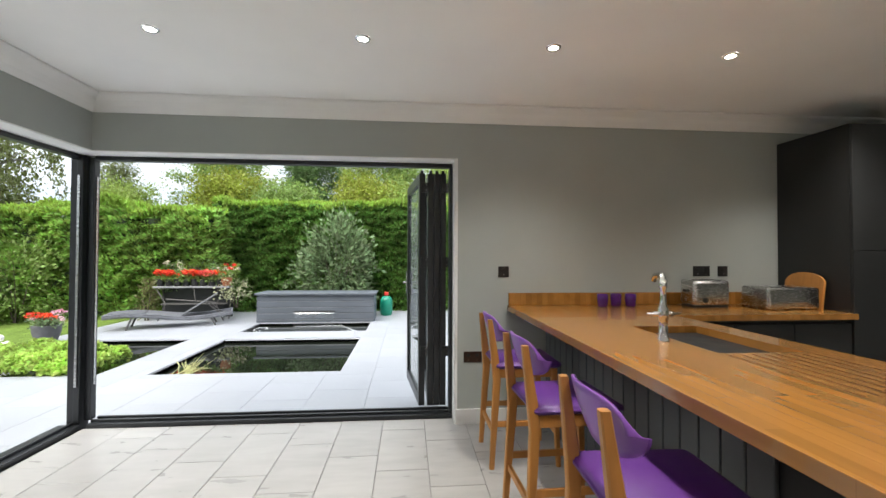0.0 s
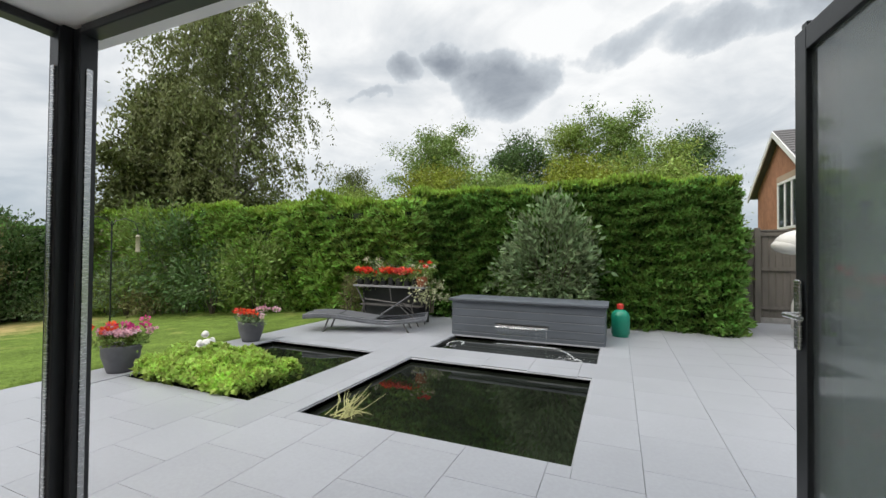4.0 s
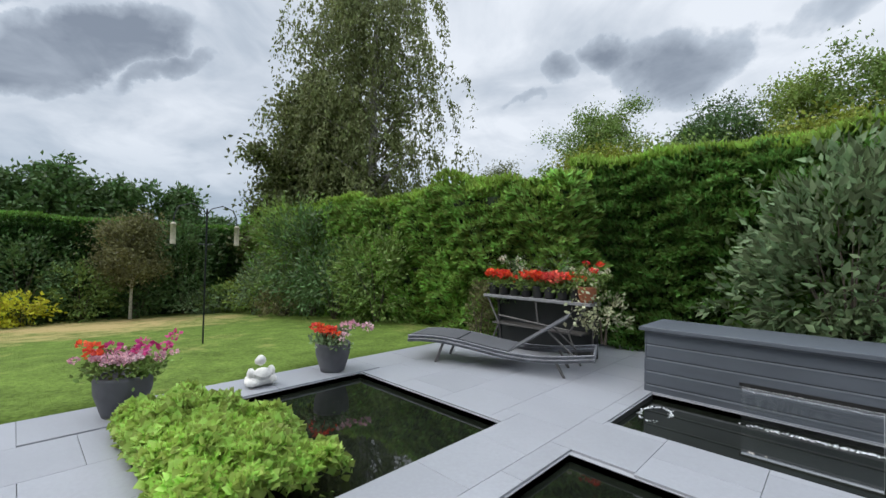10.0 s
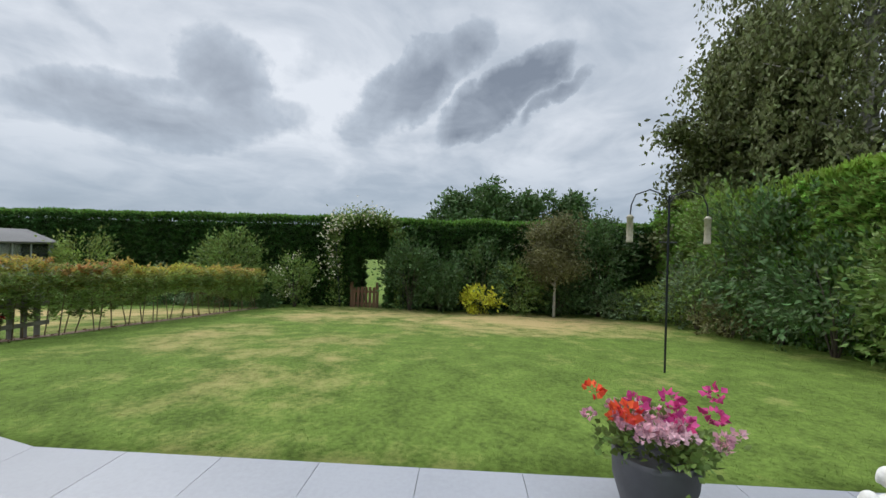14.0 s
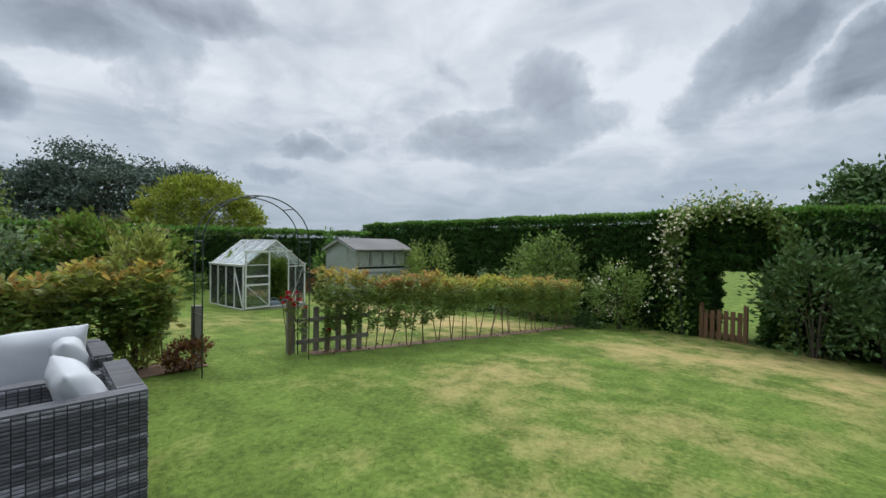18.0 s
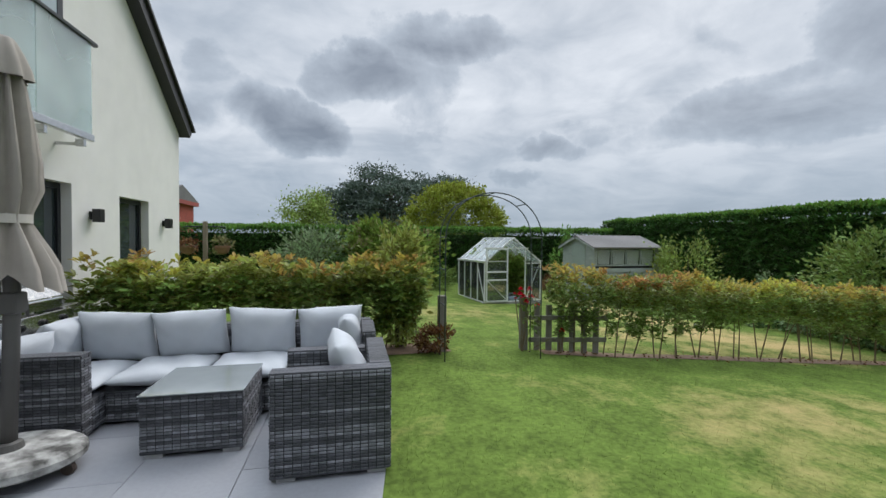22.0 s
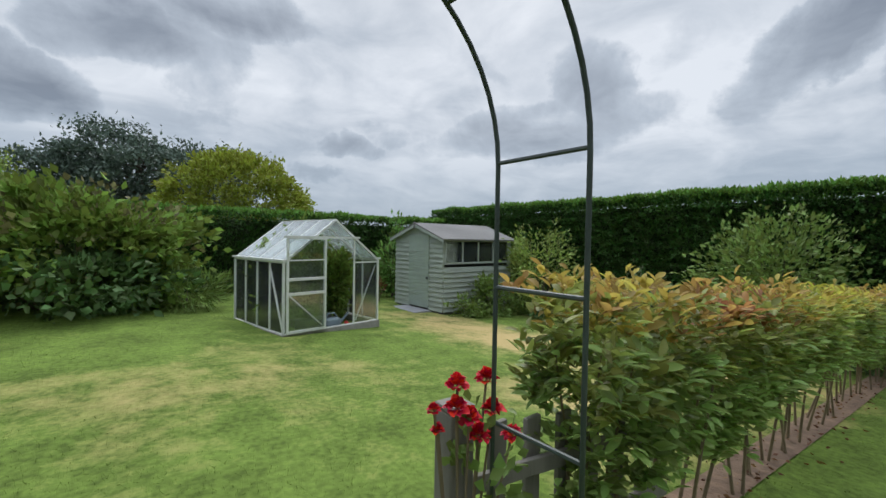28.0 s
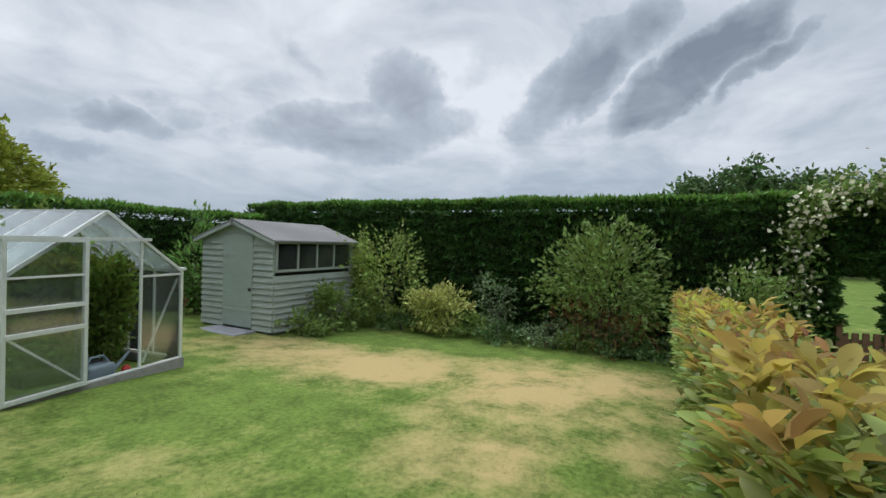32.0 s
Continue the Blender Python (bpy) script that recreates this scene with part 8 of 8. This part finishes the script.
for x in (-2.9, -0.6, 1.7):
    w = part("window", boxes((x, x + 1.5, 3.0, 3.05, 3.2, 4.6)), M_UPVC, n2)
    part("pane", boxes((x + 0.1, x + 0.7, 3.051, 3.06, 3.3, 4.5), (x + 0.8, x + 1.4, 3.051, 3.06, 3.3, 4.5)), mat("pale_window_glass", (0.2, 0.25, 0.28)), w)

# white covered items at the far end of the terrace
M_COVER = mat("white_cover_fabric", (0.62, 0.61, 0.58), 0.8, var=0.08, scale=6, bump=0.2, bscale=60)
cv = thing("covered_heater", pose(3.55, 12.0, GZ), "white fabric-covered wheeled garden heater", "covered heater")
part("lower_cover", lathe([(0, 0.09), (0.30, 0.09), (0.36, 0.14), (0.36, 0.55), (0.30, 0.78), (0.18, 0.86), (0, 0.88)], 24), M_COVER, cv, smooth=True)
part("pole", tube([(0, 0, 0.8), (0, 0, 1.6)], 0.035, 10), M_MAST, cv)
bm = bmesh.new()
blob(bm, (-0.02, 0, 1.72), (0.60, 0.42, 0.26))
blob(bm, (-0.25, 0, 1.66), (0.42, 0.33, 0.17))
part("upper_cover", bm, M_COVER, cv, smooth=True)
for a in (0.6, 2.7, 4.8):
    part("castor", lathe([(0, -0.02), (0.045, -0.02), (0.045, 0.02), (0, 0.02)], 12, m=pose(0.28 * math.cos(a), 0.28 * math.sin(a), 0.047, 90)), M_UPVC, cv)


# ---- floor tiles and terrace slabs ----
def tile_mesh(name, w, d, t, bevel):
    bm = box(bmesh.new(), 0, w, 0, d, -t, 0)
    top = [f for f in bm.faces if f.normal.z > 0.9][0]
    bmesh.ops.inset_individual(bm, faces=[top], thickness=bevel, depth=bevel * 0.6)
    me = bpy.data.meshes.new(name)
    bm.to_mesh(me)
    bm.free()
    return me


def random_by_object(mt, amount):
    """Vary a surface a little from piece to piece."""
    nt = mt.node_tree
    N, L = nt.nodes.new, nt.links.new
    bsdf = nt.nodes["Principled BSDF"]
    old = bsdf.inputs["Base Color"].links[0].from_socket
    oi, mr, hsv = N("ShaderNodeObjectInfo"), N("ShaderNodeMapRange"), N("ShaderNodeHueSaturation")
    mr.inputs[3].default_value, mr.inputs[4].default_value = 1 - amount, 1 + amount
    L(oi.outputs["Random"], mr.inputs[0])
    L(mr.outputs[0], hsv.inputs["Value"])
    L(old, hsv.inputs["Color"])
    L(hsv.outputs[0], bsdf.inputs["Base Color"])
    far_off, mp = N("ShaderNodeVectorMath"), [n for n in nt.nodes if n.bl_idname == "ShaderNodeMapping"][0]
    far_off.operation = "MULTIPLY"
    far_off.inputs[1].default_value = (37.0, 53.0, 11.0)
    L(oi.outputs["Random"], far_off.inputs[0])
    L(far_off.outputs[0], mp.inputs["Location"])


random_by_object(M_TILE, 0.045)
random_by_object(M_SLAB, 0.035)
FLOOR = [o for o in bpy.data.objects if o.name == "floor"][0]
TW, TD = 0.326, 0.60
me = tile_mesh("tile", TW - 0.004, TD - 0.004, 0.008, 0.002)
me.materials.append(M_TILE)
cells = {}
for i in range(24):
    x = -1.62 + i * TW
    y = 3.36 - (i % 3) * TD / 3 + TD
    while y > -5.0:
        y -= TD
        y1 = min(y + TD, 3.355)
        x0, x1 = max(x, -1.63), min(x + TW, 5.98)
        if y1 - y < 0.05 or x1 - x0 < 0.05 or x > 2.0 and y < 3.0 and x > 2.7:
            continue
        full = y1 - y > TD - 0.01 and x1 - x0 > TW - 0.01
        if full:
            m2 = me
        else:
            key = (round(x1 - x0, 2), round(y1 - y, 2))
            if key not in cells:
                cells[key] = tile_mesh("tile", x1 - x0 - 0.004, y1 - y - 0.004, 0.008, 0.002)
                cells[key].materials.append(M_TILE)
            m2 = cells[key]
        o = new("tile", m2)
        o.parent = FLOOR
        o.location = (x0, y, 0.002)

PAVE = [o for o in bpy.data.objects if o.name == "pavement"][0]
SWD = 0.60
rest = bmesh.new()
count = 0
slabs = {}


def edge_x(y):
    """The terrace's edge along the lawn, which drifts outwards towards the house."""
    return -5.57 - 0.26 * min(1.0, max(0.0, (2.0 - y) / 0.9))


def pieces_of(x0, x1, y0, y1):
    """What is left of a slab once the ponds are cut away, as rectangles."""
    out = [(x0, x1, y0, y1)]
    for p in PONDS:
        q = (p[0] + 0.012 * -1, p[1] + 0.012, p[2] - 0.012, p[3] + 0.012)
        nxt = []
        for a in out:
            if a[1] <= q[0] or a[0] >= q[1] or a[3] <= q[2] or a[2] >= q[3]:
                nxt.append(a)
                continue
            if a[0] < q[0]:
                nxt.append((a[0], q[0], a[2], a[3]))
            if a[1] > q[1]:
                nxt.append((q[1], a[1], a[2], a[3]))
            xa, xb = max(a[0], q[0]), min(a[1], q[1])
            if a[2] < q[2]:
                nxt.append((xa, xb, a[2], q[2]))
            if a[3] > q[3]:
                nxt.append((xa, xb, q[3], a[3]))
        out = nxt
    return out


for i in range(20):
    xa = -5.58 + i * SWD
    for j in range(-2, 27):
        ya = -1.0 + j * SWD + (0.3 if i % 2 else 0.0)
        for x0, x1, y0, y1 in pieces_of(xa, xa + SWD, max(ya, -1.0), min(ya + SWD, 15.0)):
            if x0 >= 6.0 or y1 <= y0 + 0.03:
                continue
            cx, cy = (x0 + x1) / 2, (y0 + y1) / 2
            if cx > -1.9 and y0 < 3.55:
                if y1 < 3.60 or cx > -1.5 and y1 < 3.6:
                    continue
                y0 = max(y0, 3.525)
            if cx > -2.75 and cy < 0.5:
                continue
            left = edge_x(cy) if x0 < -5.575 else x0
            w, d = x1 - left - 0.0032, y1 - y0 - 0.0032
            if w < 0.03 or d < 0.03:
                continue
            if x0 < -5.575:
                bm = bmesh.new()
                ring = ((edge_x(y0), y0 + 0.002), (x1 - 0.002, y0 + 0.002), (x1 - 0.002, y1 - 0.002), (edge_x(y1), y1 - 0.002))
                lo, hi = [bm.verts.new((a, b, GZ - 0.02)) for a, b in ring], [bm.verts.new((a, b, GZ)) for a, b in ring]
                bm.faces.new(hi)
                for k in range(4):
                    bm.faces.new((lo[k], lo[(k + 1) % 4], hi[(k + 1) % 4], hi[k]))
                part("slab", bm, M_SLAB, PAVE)
            elif count < 280 and cx < 1.6 and cy < 11.5:
                key = (round(w, 2), round(d, 2))
                if key not in slabs:
                    slabs[key] = tile_mesh("slab", w, d, 0.02, 0.002)
                    slabs[key].materials.append(M_SLAB)
                o = new("slab", slabs[key])
                o.parent = PAVE
                o.location = (left + 0.0025, y0 + 0.0025, GZ)
                count += 1
            else:
                box(rest, left + 0.0025, left + w, y0 + 0.0025, y0 + d, GZ - 0.02, GZ)
far = part("slabs", rest, M_SLAB, PAVE)
far["kind"] = "stuff"
part("edge_bed", boxes((-5.80, -5.57, -1.0, 1.2, -0.30, -0.189)), M_SUB, PAVE)

# ---- grass blades on the lawn, thickest where the path runs ----
n = 200000
X = -5.65 - 11.0 * RNG.uniform(0, 1, n) ** 1.5
Y = RNG.uniform(-11.0, 10.5, n)
keep = ~((X > -5.62 - 0.26 * np.clip((2.0 - Y) / 0.9, 0, 1)) & (Y > -1.0))
X, Y = X[keep], Y[keep]
P = np.stack([X, Y, np.maximum(ground_z(X, Y), -1.1)], 1)
P[:, 2] += 0.012 * fbm(np.stack([X, Y, X * 0], 1), 1.1) - 0.004
D = RNG.normal(0, 0.45, P.shape) * np.array([1, 1, 0.2]) + np.array([0, 0, 1.0])
D[:, 2] = np.abs(D[:, 2])
tagged(part("grass", leaf_mesh("grass", P, D, 0.013, 0.2, 0.5), M_BLADE), "short mown dry grass", "grass", kind="stuff")
